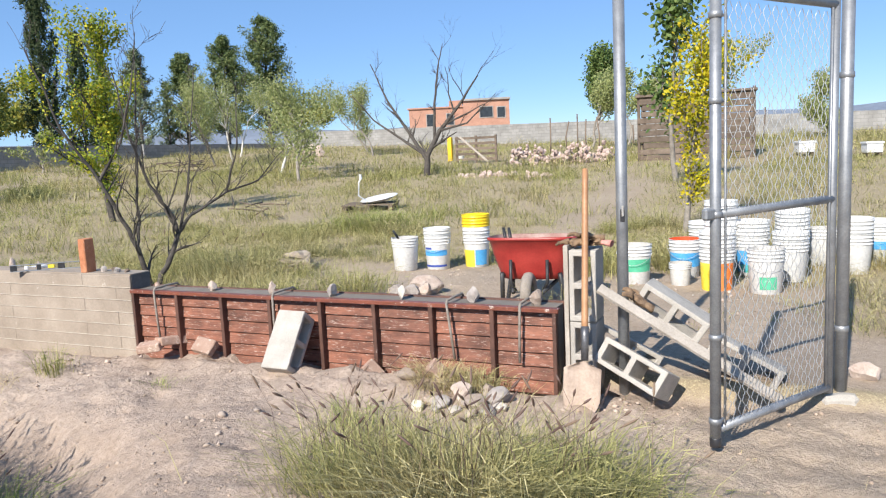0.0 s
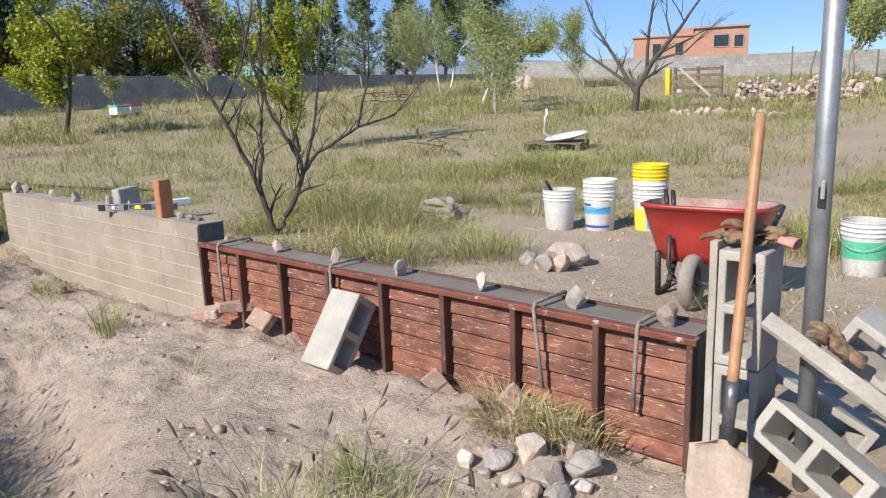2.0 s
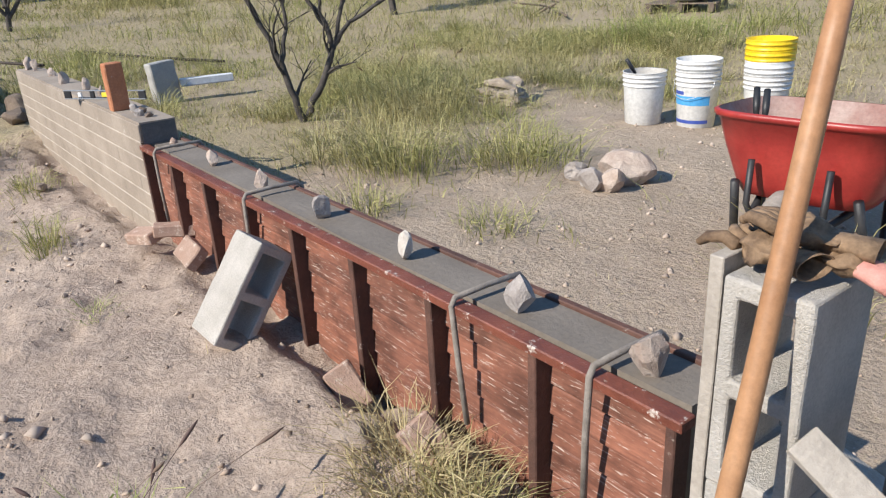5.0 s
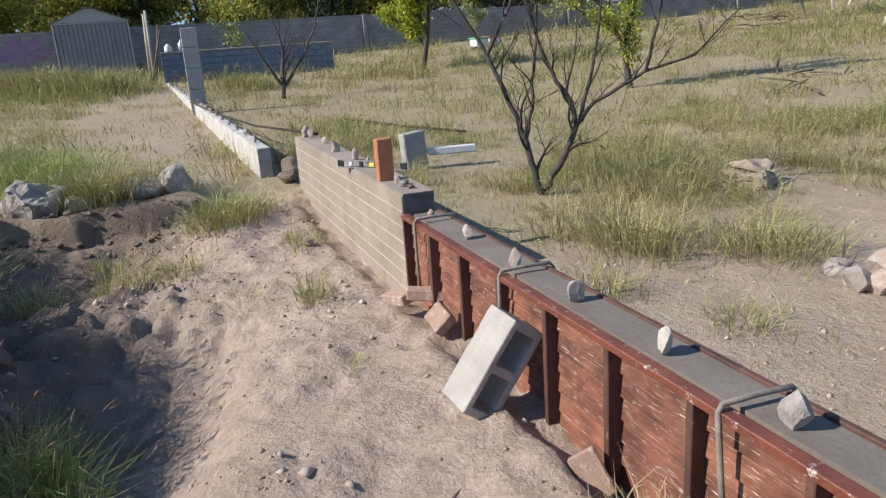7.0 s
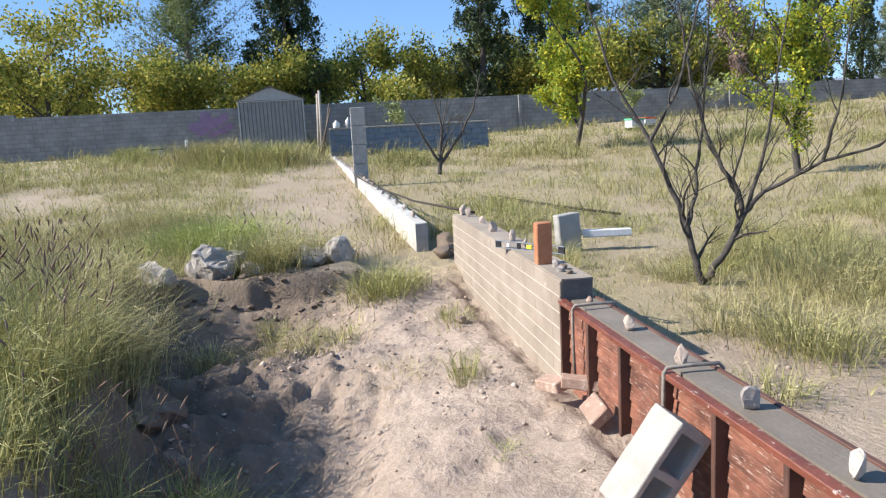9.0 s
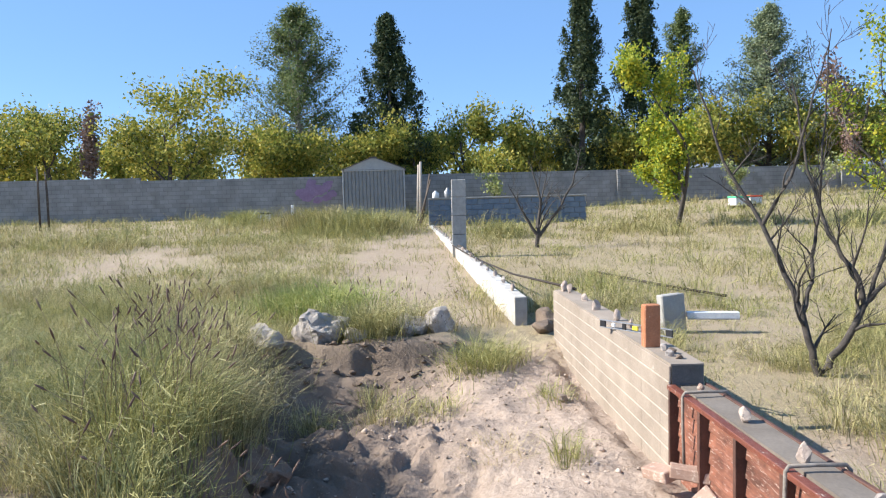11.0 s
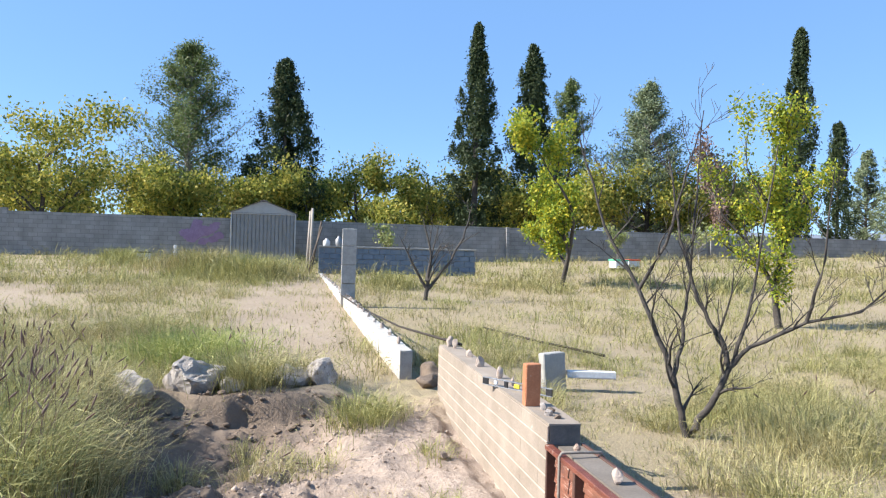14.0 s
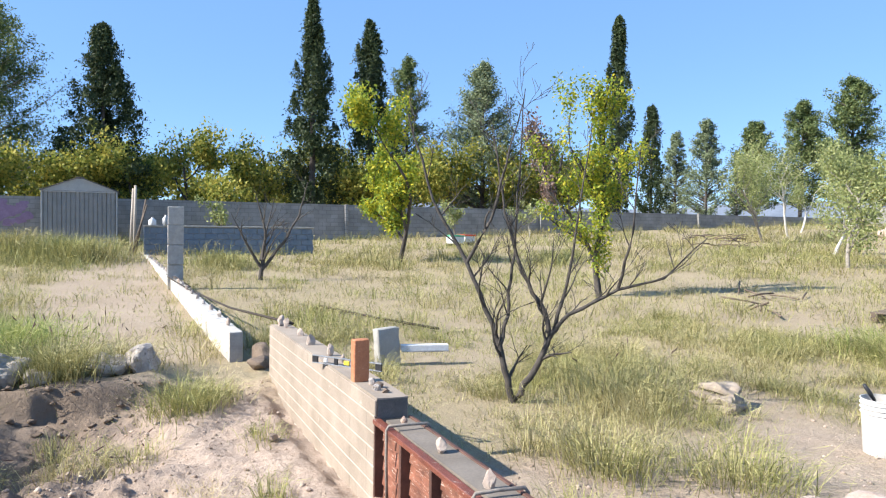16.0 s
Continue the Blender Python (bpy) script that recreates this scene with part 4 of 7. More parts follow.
# a short sward, with taller clumps standing in it
lay("grass", 8500, (-9.5, 3.5, 4.1, 11.0), 15, 0.08, 0.05, 0.2, 0.0045, 1.3, M_GRASS, "short dry meadow sward", field)
lay("grass", 2100, (-9.5, 3.5, 4.1, 11.0), 100, 0.11, 0.14, 0.40, 0.0038, 1.2, M_GRASS, "taller clumps of olive and straw meadow grass", clumpy)
lay("grass", 3600, (-12, -2.3, -4.0, 1.3), 16, 0.08, 0.08, 0.24, 0.0042, 1.3, M_GRASS, "grass sward on the bank", bank_ok)
lay("grass", 1150, (-12, -2.3, -4.0, 1.2), 95, 0.13, 0.16, 0.44, 0.0036, 1.15, M_GRASS, "tall green and straw grass clumps on the bank", bank_ok)
lay("grass", 9500, (-24, 7, 3.0, 24.0), 10, 0.16, 0.06, 0.22, 0.009, 1.2, M_GRASSFAR, "short meadow sward further off", far_of(8.5))
lay("grass", 3300, (-24, 7, 3.0, 24.0), 40, 0.20, 0.18, 0.50, 0.0075, 1.1, M_GRASSFAR, "taller olive grass clumps further off", lambda x, y: clumpy(x, y) * (NEARD(x, y) > 8.5))
lay("grass", 5000, (-24, -7.5, -11.0, 3.6), 11, 0.16, 0.06, 0.22, 0.009, 1.2, M_GRASSFAR, "short meadow sward beside the path", field)
lay("grass", 1900, (-24, -7.5, -11.0, 3.6), 46, 0.20, 0.18, 0.48, 0.0075, 1.1, M_GRASSFAR, "taller olive grass clumps beside the path", clumpy)
lay("grass", 8500, (-36, 9, 8.0, 46.0), 8, 0.3, 0.1, 0.32, 0.018, 1.1, M_GRASSFAR, "pale dry sward of the far field", far_of(20))
lay("grass", 3000, (-36, 9, 8.0, 46.0), 26, 0.34, 0.3, 0.75, 0.016, 1.0, M_GRASSFAR, "tall pale clumps in the far field", lambda x, y: clumpy(x, y) * (NEARD(x, y) > 20))
lay("grass", 4000, (-36, -20, -22.0, 10.0), 9, 0.3, 0.1, 0.32, 0.018, 1.1, M_GRASSFAR, "pale dry sward along the boundary wall", far_of(20))
lay("grass", 1300, (-36, -20, -22.0, 10.0), 26, 0.34, 0.3, 0.75, 0.016, 1.0, M_GRASSFAR, "tall pale clumps along the boundary wall", lambda x, y: clumpy(x, y) * (NEARD(x, y) > 20))
lay("grass", 2600, (-9, 3.5, 4.2, 9.0), 7, 0.06, 0.01, 0.035, 0.0026, 2.6, M_STRAW, "short trampled straw on the bare yard", lambda x, y: bareness(x, y) * sstep(0.35, 0.7, vnoise(x * 1.7, y * 1.7, 53)))
lay("grass", 420, (-7, 2.5, -1.0, 3.75), 5, 0.05, 0.015, 0.06, 0.003, 2.0, M_STRAW, "scattered straw on the sand", lambda x, y: 0.25 + 0.75 * sstep(-0.6, 0.4, x))


def tuft(x, y, n, h, spread, mat, label, heads=0, width=0.006, lean=0.7, seed=0):
    rng = np.random.default_rng(900 + seed)
    r = root("grass_tuft", pose(0, 0, 0), label, "grass tuft", kind="stuff")
    n = int(n * 1.25)
    px, py = x + rng.normal(0, spread, n), y + rng.normal(0, spread * 0.8, n)
    b = blades("blades", px, py, h * rng.uniform(0.45, 1.0, n), 0.75 * width * rng.uniform(0.7, 1.3, n), lean * 1.15, mat, "", rng, parent=r, centre=(x, y))
    if heads:
        verts, faces = [], []
        R = random.Random(seed)
        for _ in range(heads):
            bx, by = x + R.gauss(0, spread * 1.0), y + R.gauss(0, spread * 0.8)
            a, l, hh = R.uniform(0, 6.28), R.uniform(0.06, 0.3), h * R.uniform(0.85, 1.35)
            p0 = Vector((bx, by, ground_z(bx, by)))
            p1 = p0 + Vector((math.cos(a) * l * 0.4, math.sin(a) * l * 0.4, hh * 0.75))
            p2 = p0 + Vector((math.cos(a) * l, math.sin(a) * l, hh))
            p3 = p2 + (p2 - p1).normalized() * R.uniform(0.04, 0.085)
            for pts, rad in (((p0, p1, p2), (0.0013, 0.0012, 0.001)), ((p2, p2.lerp(p3, 0.3), p2.lerp(p3, 0.7), p3), (0.0016, 0.0055, 0.005, 0.001))):
                v, f = tube(pts, list(rad), 5)
                k = len(verts)
                verts += v
                faces += [tuple(i + k for i in q) for q in f]
        place("seed_heads", mesh_of("seed_heads", verts, faces, M_SEED, True), None, r, "purple-brown seed heads")
    return r


tuft(-0.45, 2.35, 1700, 0.40, 0.21, M_GRASS, "bushy grass clump with purple seed heads", 30, 0.0055, 1.0, 1)
tuft(-0.95, 2.45, 700, 0.34, 0.17, M_GRASS, "straggling grass clump with purple seed heads", 24, 0.005, 0.8, 2)
tuft(-0.05, 2.55, 900, 0.34, 0.16, M_GRASS, "bushy dry grass clump beside the sand", 20, 0.006, 0.8, 3)
tuft(-1.3, 3.0, 90, 0.22, 0.07, M_GREENGRASS, "thin green grass tuft in the sand", 8, 0.005, 0.7, 4)
tuft(-1.12, 3.66, 420, 0.15, 0.10, M_STRAW, "flattened dry grass tuft at the form's foot", 0, 0.005, 1.3, 5)
tuft(-0.9, 3.68, 190, 0.16, 0.08, M_GRASS, "green grass tuft at the form's foot", 0, 0.005, 0.9, 6)
tuft(-3.97, 3.32, 90, 0.24, 0.06, M_GRASS, "small grass tuft on the sand slope", 0, 0.005, 0.6, 7)
tuft(-2.97, 3.30, 40, 0.08, 0.05, M_GREENGRASS, "tiny green seedling tuft in the sand", 0, 0.004, 1.3, 8)
tuft(-6.5, 3.25, 260, 0.22, 0.14, M_GRASS, "grass tuft on the sand by the cast wall", 0, 0.006, 0.8, 9)
tuft(-5.35, 3.5, 120, 0.15, 0.10, M_GRASS, "olive grass tuft beside the cast wall", 0, 0.006, 0.8, 10)
tuft(-3.15, 1.85, 300, 0.46, 0.10, M_GREENGRASS, "tall green grass tuft in the hollow", 10, 0.008, 0.5, 11)
tuft(-2.85, 1.75, 220, 0.34, 0.10, M_GRASS, "dry-green grass tuft at the hollow's near edge", 6, 0.007, 0.5, 41)
tuft(-3.75, 1.15, 300, 0.50, 0.16, M_GRASS, "tall grass overhanging the hollow's edge", 16, 0.007, 0.5, 12)
tuft(-6.1, 2.05, 120, 0.2, 0.09, M_GRASS, "grass tuft on the ledge of soil", 0, 0.006, 0.6, 13)
tuft(-7.3, 1.95, 260, 0.26, 0.12, M_GRASS, "grass clump hanging over the soil ledge", 0, 0.007, 0.7, 14)
tuft(-3.6, 5.3, 500, 0.36, 0.22, M_GRASS, "leaning grass clump behind the form", 0, 0.006, 0.7, 15)
tuft(-5.0, 6.5, 700, 0.42, 0.35, M_GRASS, "tall grass round the bare tree", 6, 0.006, 0.5, 16)
tuft(-9.4, 1.2, 1800, 0.5, 0.5, M_GREENGRASS, "bright green grass clump", 0, 0.01, 0.5, 17)
tuft(-5.4, 10.6, 600, 0.42, 0.4, M_GREENGRASS, "bright green grass clump in the meadow", 0, 0.01, 0.5, 18)
tuft(-24.0, 1.0, 1500, 0.95, 0.8, M_GRASSFAR, "tall straw grass clump before the shed", 0, 0.02, 0.5, 19)
tuft(-26.0, -0.9, 1500, 1.05, 0.8, M_GRASSFAR, "tall straw grass clump before the shed", 0, 0.02, 0.5, 20)
tuft(-21.0, 5.0, 500, 0.6, 0.4, M_GRASSFAR, "rounded straw grass clump by the pillar", 0, 0.016, 0.5, 21)
tuft(-31.0, -4.6, 600, 0.8, 0.5, M_GRASSFAR, "straw grass clump by the boundary wall", 0, 0.02, 0.5, 22)
tuft(-1.05, 7.4, 500, 0.42, 0.22, M_GRASS, "tall grass clump behind the wheelbarrow", 0, 0.007, 0.5, 23)
tuft(-0.3, 7.9, 400, 0.40, 0.22, M_GRASS, "tall grass clump behind the buckets", 0, 0.007, 0.5, 24)
tuft(-3.05, 1.62, 260, 0.50, 0.10, M_GRASS, "tall seeding grass at the hollow's near edge", 14, 0.006, 0.6, 60)
tuft(-2.85, 2.0, 200, 0.40, 0.09, M_GREENGRASS, "dark green grass tuft at the hollow's foot", 6, 0.006, 0.7, 61)
tuft(-4.9, 0.95, 800, 0.62, 0.20, M_GRASS, "tall dense grass along the hollow's edge", 26, 0.006, 0.8, 62)
tuft(-4.2, 0.85, 800, 0.58, 0.24, M_GRASS, "tall dense grass along the hollow's edge", 26, 0.006, 0.8, 63)
tuft(-3.5, 0.95, 800, 0.58, 0.22, M_GRASS, "tall dense grass along the hollow's edge", 30, 0.006, 0.8, 64)
tuft(-5.7, 0.70, 800, 0.55, 0.24, M_GRASS, "tall dense grass along the hollow's edge", 20, 0.006, 0.8, 65)
tuft(-5.2, 2.15, 140, 0.22, 0.14, M_GRASS, "sparse dry tuft on the spoil", 4, 0.005, 0.9, 66)
tuft(-5.5, 2.6, 160, 0.20, 0.16, M_GRASS, "sparse dry tuft on the spoil", 4, 0.005, 0.9, 67)
tuft(-3.1, 1.32, 220, 0.36, 0.12, M_GRASS, "tall grass overhanging the hollow's edge", 8, 0.007, 0.6, 30)
tuft(-4.4, 1.05, 420, 0.5, 0.2, M_GRASS, "tall grass overhanging the hollow's edge", 10, 0.007, 0.7, 31)
tuft(-5.4, 0.95, 420, 0.45, 0.22, M_GRASS, "tall grass overhanging the hollow's edge", 8, 0.007, 0.7, 32)
tuft(-6.5, 0.75, 420, 0.45, 0.22, M_GRASS, "dry grass at the ledge's corner", 8, 0.007, 0.7, 33)
tuft(-2.75, 1.2, 260, 0.4, 0.14, M_GRASS, "grass tuft at the end of the bank", 8, 0.006, 0.7, 34)
tuft(-7.3, 1.95, 1000, 0.46, 0.20, M_GRASS, "bushy green grass between the ledge rocks", 10, 0.006, 0.8, 50)
tuft(-7.8, 2.45, 700, 0.42, 0.22, M_GRASS, "bushy olive grass on the ledge", 6, 0.006, 0.9, 51)
tuft(-6.3, 3.0, 600, 0.30, 0.2, M_GRASS, "olive grass clump on the sand slope", 0, 0.006, 0.9, 52)
tuft(-5.5, 1.6, 200, 0.24, 0.1, M_GRASS, "leafy green tuft in the dug soil", 0, 0.006, 0.7, 53)
tuft(-5.7, 2.3, 200, 0.22, 0.16, M_GRASS, "sparse dry tuft on the dug soil", 0, 0.005, 0.9, 54)
tuft(-4.3, 2.95, 160, 0.1, 0.14, M_STRAW, "flattened dry roots on the sand", 0, 0.004, 1.8, 55)
tuft(-2.3, 5.0, 120, 0.16, 0.10, M_GRASS, "small dry tuft on the bare yard", 0, 0.005, 1.0, 35)
tuft(-3.0, 4.7, 160, 0.2, 0.12, M_GRASS, "small dry tuft behind the form", 0, 0.005, 1.0, 36)
tuft(-3.1, 5.9, 420, 0.34, 0.2, M_GRASS, "leaning straw grass clump in the yard", 0, 0.006, 0.9, 37)


# ---- trees ----
def limbs(rng, base, height, trunk_r, levels, spread, fork, lift=0.25, crook=0.18, shrink=0.62, bole=0.45, droop=0.0):
    """Branch lines of a tree: a list of (points, radii), and its twig ends."""
    out, tips = [], []

    def grow(p, d, length, r, level):
        n = 5
        pts, rad = [p.copy()], [r]
        for i in range(n):
            d = (d + Vector((rng.gauss(0, crook), rng.gauss(0, crook), rng.gauss(0, crook * 0.6) + lift * 0.1 - droop * 0.1))).normalized()
            p = p + d * length / n
            pts.append(p.copy())
            rad.append(r * (1 - 0.6 * (i + 1) / n))
            if level >= levels - 1:
                tips.append((p.copy(), d.copy()))
        out.append((pts, rad, level))
        if level < levels:
            for k in range(fork + (1 if level else 0)):
                i = rng.randint(1, n)
                a = rng.uniform(0, 2 * math.pi)
                side = Vector((math.cos(a), math.sin(a), 0))
                nd = (d * (1 - spread) + side * spread + Vector((0, 0, lift))).normalized()
                grow(pts[i], nd, length * shrink * rng.uniform(0.75, 1.15), rad[i] * 0.72, level + 1)

    grow(Vector(base), Vector((rng.gauss(0, 0.05), rng.gauss(0, 0.05), 1)), height * bole, trunk_r, 0)
    return out, tips


def wood_mesh(name, lines, mat, sides=(9, 6, 4, 3, 3)):
    verts, faces = [], []
    for pts, rad, level in lines:
        v, f = tube(pts, rad, sides[min(level, len(sides) - 1)], False)
        k = len(verts)
        verts += v
        faces += [tuple(i + k for i in q) for q in f]
    return mesh_of(name, verts, faces, mat, True)


def leaf_mesh(name, centres, normals_up, size, mat, rng, folded=0.25, slim=0.34):
    """Leaf blades: pointed quads, one for each place."""
    n = len(centres)
    c = np.asarray(centres, float)
    d = rng.normal(0, 1, (n, 3))
    d[:, 2] = d[:, 2] * 0.6 + normals_up
    d /= np.linalg.norm(d, axis=1)[:, None]
    u = rng.normal(0, 1, (n, 3))
    u -= (u * d).sum(1)[:, None] * d
    u /= np.linalg.norm(u, axis=1)[:, None]
    w = np.cross(d, u)
    s = (size * rng.uniform(0.55, 1.3, n))[:, None]
    v = np.stack([c - u * s * 0.6, c + w * s * slim + d * s * folded * 0.3, c + u * s * 0.6, c - w * s * slim + d * s * folded * 0.3], 1)
    if slim < 0.2:
        return soup(name, v[:, [1, 2, 3]], n, 3, mat)         # needles: one sharp blade each
    return soup(name, v, n, 4, mat)


def around(tips, per, spread, rng):
    """Places in a ball round each tip, with no strays."""
    p = np.repeat(np.array([t[0] for t in tips]), per, axis=0)
    d = rng.normal(0, 1, p.shape)
    d /= np.linalg.norm(d, axis=1)[:, None]
    size = np.repeat(rng.uniform(0.6, 1.25, len(tips)), per)
    return p + d * (spread * 1.6 * size * rng.uniform(0, 1, len(p)) ** 0.4)[:, None]


def leafy_tree(name, x, y, h, crown_r, seed, leaf_mat, bark, label, per=14, size=0.12, levels=3, fork=3, spread=0.5, trunk_r=0.09, lift=0.25, z=None, clump=0.22, keep=1.0, category="tree", droop=0.0, bole=0.45, shrink=0.62, leaf_low=0.0, column=0):
    rng, nr = random.Random(seed), np.random.default_rng(seed)
    z = ground_z(x, y) - 0.05 if z is None else z
    r = root(name, pose(x, y, z), label, category)
    lines, tips = limbs(rng, (0, 0, 0), h, trunk_r, levels, spread, fork, lift, droop=droop, bole=bole, shrink=shrink)
    allp = np.array([p for l in lines for p in l[0]])
    top, wide = allp[:, 2].max(), np.percentile(np.hypot(allp[:, 0], allp[:, 1]), 92)
    sx, sz = crown_r / max(wide, 0.1), h / top
    fit = lambda p: Vector((p.x * sx, p.y * sx, p.z * sz))
    lines = [([fit(p) for p in pts], rad, lv) for pts, rad, lv in lines]
    tips = [(fit(p), d) for p, d in tips if rng.random() < keep]
    place("trunk", wood_mesh("trunk", [l for l in lines if l[2] == 0], bark), None, r)
    tagged(place("bough", wood_mesh("bough", [l for l in lines if l[2] > 0], bark), None, r), kind="stuff")
    if per:
        c = around(tips, per, clump, nr)
        c[:, 2] = np.maximum(c[:, 2], h * leaf_low)
        if column:
            stem = [lines[0][0][0].lerp(lines[0][0][-1], 0.18 + 0.8 * q / 39) for q in range(40)]
            c = np.concatenate([c, around([(p, None) for p in stem], column, clump * 1.15, nr)])
        place("crown", leaf_mesh("crown", c, 0.5, size, leaf_mat, nr), None, r)
    return r


def conifer(name, x, y, h, half, seed, mat, label, n=9000, size=0.30, shape=0.75, ragged=0.25, z=None, low=0.04, tiers=0, bark=None):
    """A cypress or pine: a trunk, limbs, and many small sprays of needles set in uneven upswept plumes."""
    rng, nr = random.Random(seed), np.random.default_rng(seed)
    z = ground_z(x, y) - 0.1 if z is None else z
    r = root(name, pose(x, y, z), label, "tree")
    stem = [([Vector((0, 0, 0)), Vector((0.06, 0, h * 0.4)), Vector((0, 0.05, h * 0.97))], [h * 0.017, h * 0.011, 0.015], 0)]
    lines, pts = [], []
    plumes = tiers * 2 if tiers else 190
    n = int(n * 2.3)
    per = n // plumes
    for k in range(plumes):
        f = low + (1 - low) * ((k + rng.random()) / plumes) ** 0.92
        prof = max(0.03, (1 - f) ** shape * min(1.0, 0.6 + f * 2.2))
        a = rng.uniform(0, 2 * math.pi)
        rr = half * prof * rng.uniform(0.35, 1.0 + ragged)
        if tiers:
            rr = max(rr, 0.25)
            tip = Vector((math.cos(a) * rr, math.sin(a) * rr, min(h, f * h + rr * rng.uniform(0.25, 0.7))))
            base_p = Vector((0, 0, max(0.5, f * h - rr * 0.15)))
            lines.append(([base_p, base_p.lerp(tip, 0.5) - Vector((0, 0, rr * 0.06)), tip], [0.045, 0.03, 0.008], 2))
            t = nr.uniform(0.45, 1.05, per) ** 0.8
            base = np.array(base_p)[None] * (1 - t[:, None]) + np.array(tip)[None] * t[:, None]
            sp = (0.045 + 0.06 * rng.random()) * (0.45 * half + 0.55 * rr)
            pts.append(base + nr.normal(0, 1, (per, 3)) * np.array([sp, sp, sp * 1.25]))
        else:
            cx, cy, cz = math.cos(a) * rr * 0.8, math.sin(a) * rr * 0.8, f * h
            ln = h * 0.075 * rng.uniform(0.7, 1.4)
            t = nr.uniform(0, 1, per)
            wd = (half * 0.06 + rr * 0.16) * (1.05 - t)
            ln = min(ln, max(0.3, h * 1.0 - cz + 0.2))
            p = np.stack([cx + math.cos(a) * t * rr * 0.18 + nr.normal(0, 1, per) * wd, cy + math.sin(a) * t * rr * 0.18 + nr.normal(0, 1, per) * wd, cz + (t - 0.25) * ln], -1)
            pts.append(p)
    c = np.concatenate(pts)
    c[:, 2] = np.maximum(c[:, 2], 0.2)
    place("trunk", wood_mesh("trunk", stem, bark or M_BARK), None, r)
    if lines:
        tagged(place("bough", wood_mesh("bough", lines, bark or M_BARK), None, r), kind="stuff")
    place("crown", leaf_mesh("crown", c, 0.9 if tiers else 0.1, size * 0.85, mat, nr, slim=0.15), None, r)
    return r


# the bare fruit tree behind the form
def twig_tree(name, x, y, stems, seed, bark, label, z=None, levels=3, shoots=3, leaf=None):
    """A bare tree from its main stems, each a list of (x, y, z) and a base radius."""
    rng = random.Random(seed)
    z = ground_z(x, y) - 0.03 if z is None else z
    r = root(name, pose(x, y, z), label, "tree")
    lines, ends = [], []

    def shoot(p, d, length, rad, level):
        pts, rs = [p], [rad]
        q = p
        for i in range(5):
            d = (d + Vector((rng.gauss(0, 0.13), rng.gauss(0, 0.13), rng.gauss(0.02, 0.1)))).normalized()
            q = q + d * length / 5
            pts.append(q)
            rs.append(max(0.0022, rad * (1 - 0.75 * (i + 1) / 5)))
        lines.append((pts, rs, level + 1))
        ends.append((q, d))
        if level < levels:
            for _ in range(shoots if level < 2 else 2):
                i = rng.randint(1, 4)
                a = rng.uniform(0, 2 * math.pi)
                nd = (d * 0.75 + Vector((math.cos(a), math.sin(a), 0.25)) * 0.6).normalized()
                shoot(pts[i], nd, length * rng.uniform(0.4, 0.75), rs[i] * 0.62, level + 1)

    for pts, rad in stems:
        pts = [Vector(p) for p in pts]
        fine = []
        for a, b in zip(pts[:-1], pts[1:]):
            for k in range(4):
                fine.append(a.lerp(b, k / 4) + Vector((rng.gauss(0, 0.008), rng.gauss(0, 0.008), 0)) * (1 if k else 0))
        fine.append(pts[-1])
        n = len(fine) - 1
        rs = [max(0.003, rad * (1 - 0.8 * i / n)) for i in range(n + 1)]
        lines.append((fine, rs, 0))
        for i in range(3, n, 2):
            d = (fine[i] - fine[i - 1]).normalized()
            a = rng.uniform(0, 2 * math.pi)
            nd = (d * 0.6 + Vector((math.cos(a), math.sin(a), 0.45)) * 0.75).normalized()
            shoot(fine[i], nd, rng.uniform(0.25, 0.6) * (0.5 + rad * 18), rs[i] * 0.6, 1)
        ends.append((fine[-1], Vector((0, 0, 1))))
    place("trunk", wood_mesh("trunk", [l for l in lines if l[2] == 0], bark), None, r)
    tagged(place("bough", wood_mesh("bough", [l for l in lines if l[2] > 0], bark), None, r), kind="stuff")
    if leaf:
        nr = np.random.default_rng(seed)
        c = around(ends, leaf[1], leaf[2], nr)
        place("crown", leaf_mesh("crown", c, 0.4, leaf[3], leaf[0], nr), None, r)
    return r


# stems: the camera sees a fork low down, a left limb and a right limb
LX, LY = 0.54, 0.84                 # direction that reads as sideways from the walk
def across(s, up, deep=0.0):
    return (s * LX - deep * LY, s * LY + deep * LX, up)


twig_tree("bare_fruit_tree", -5.33, 5.60, [
    ([across(0, 0), across(-0.08, 0.3), across(-0.19, 0.70), across(-0.42, 1.22), across(-0.72, 1.75), across(-0.95, 2.5)], 0.033),
    ([across(0.0, 0.05), across(0.18, 0.33), across(0.30, 0.62), across(0.26, 0.80), across(0.05, 1.15), across(-0.10, 1.65), across(-0.2, 2.3)], 0.032),
    ([across(0.30, 0.62), across(0.45, 0.80), across(0.85, 1.02), across(1.22, 1.12), across(1.55, 1.45)], 0.021),
    ([across(0.30, 0.60), across(0.42, 1.0), across(0.50, 1.5), across(0.62, 2.4)], 0.019),
    ([across(-0.13, 0.5), across(-0.06, 0.85, 0.1), across(-0.02, 1.3, 0.15), across(0.02, 2.0, 0.1), across(0.06, 2.7)], 0.019),
    ([across(-0.42, 1.22), across(-0.2, 1.6, -0.1), across(-0.05, 2.2, -0.15), across(0.05, 2.6)], 0.017),
    ([across(0.85, 1.02), across(0.95, 1.5, -0.2), across(1.0, 2.2, -0.2)], 0.015)], 11, M_BARK, "leafless young fruit tree with dark forked stems", levels=3, shoots=3)

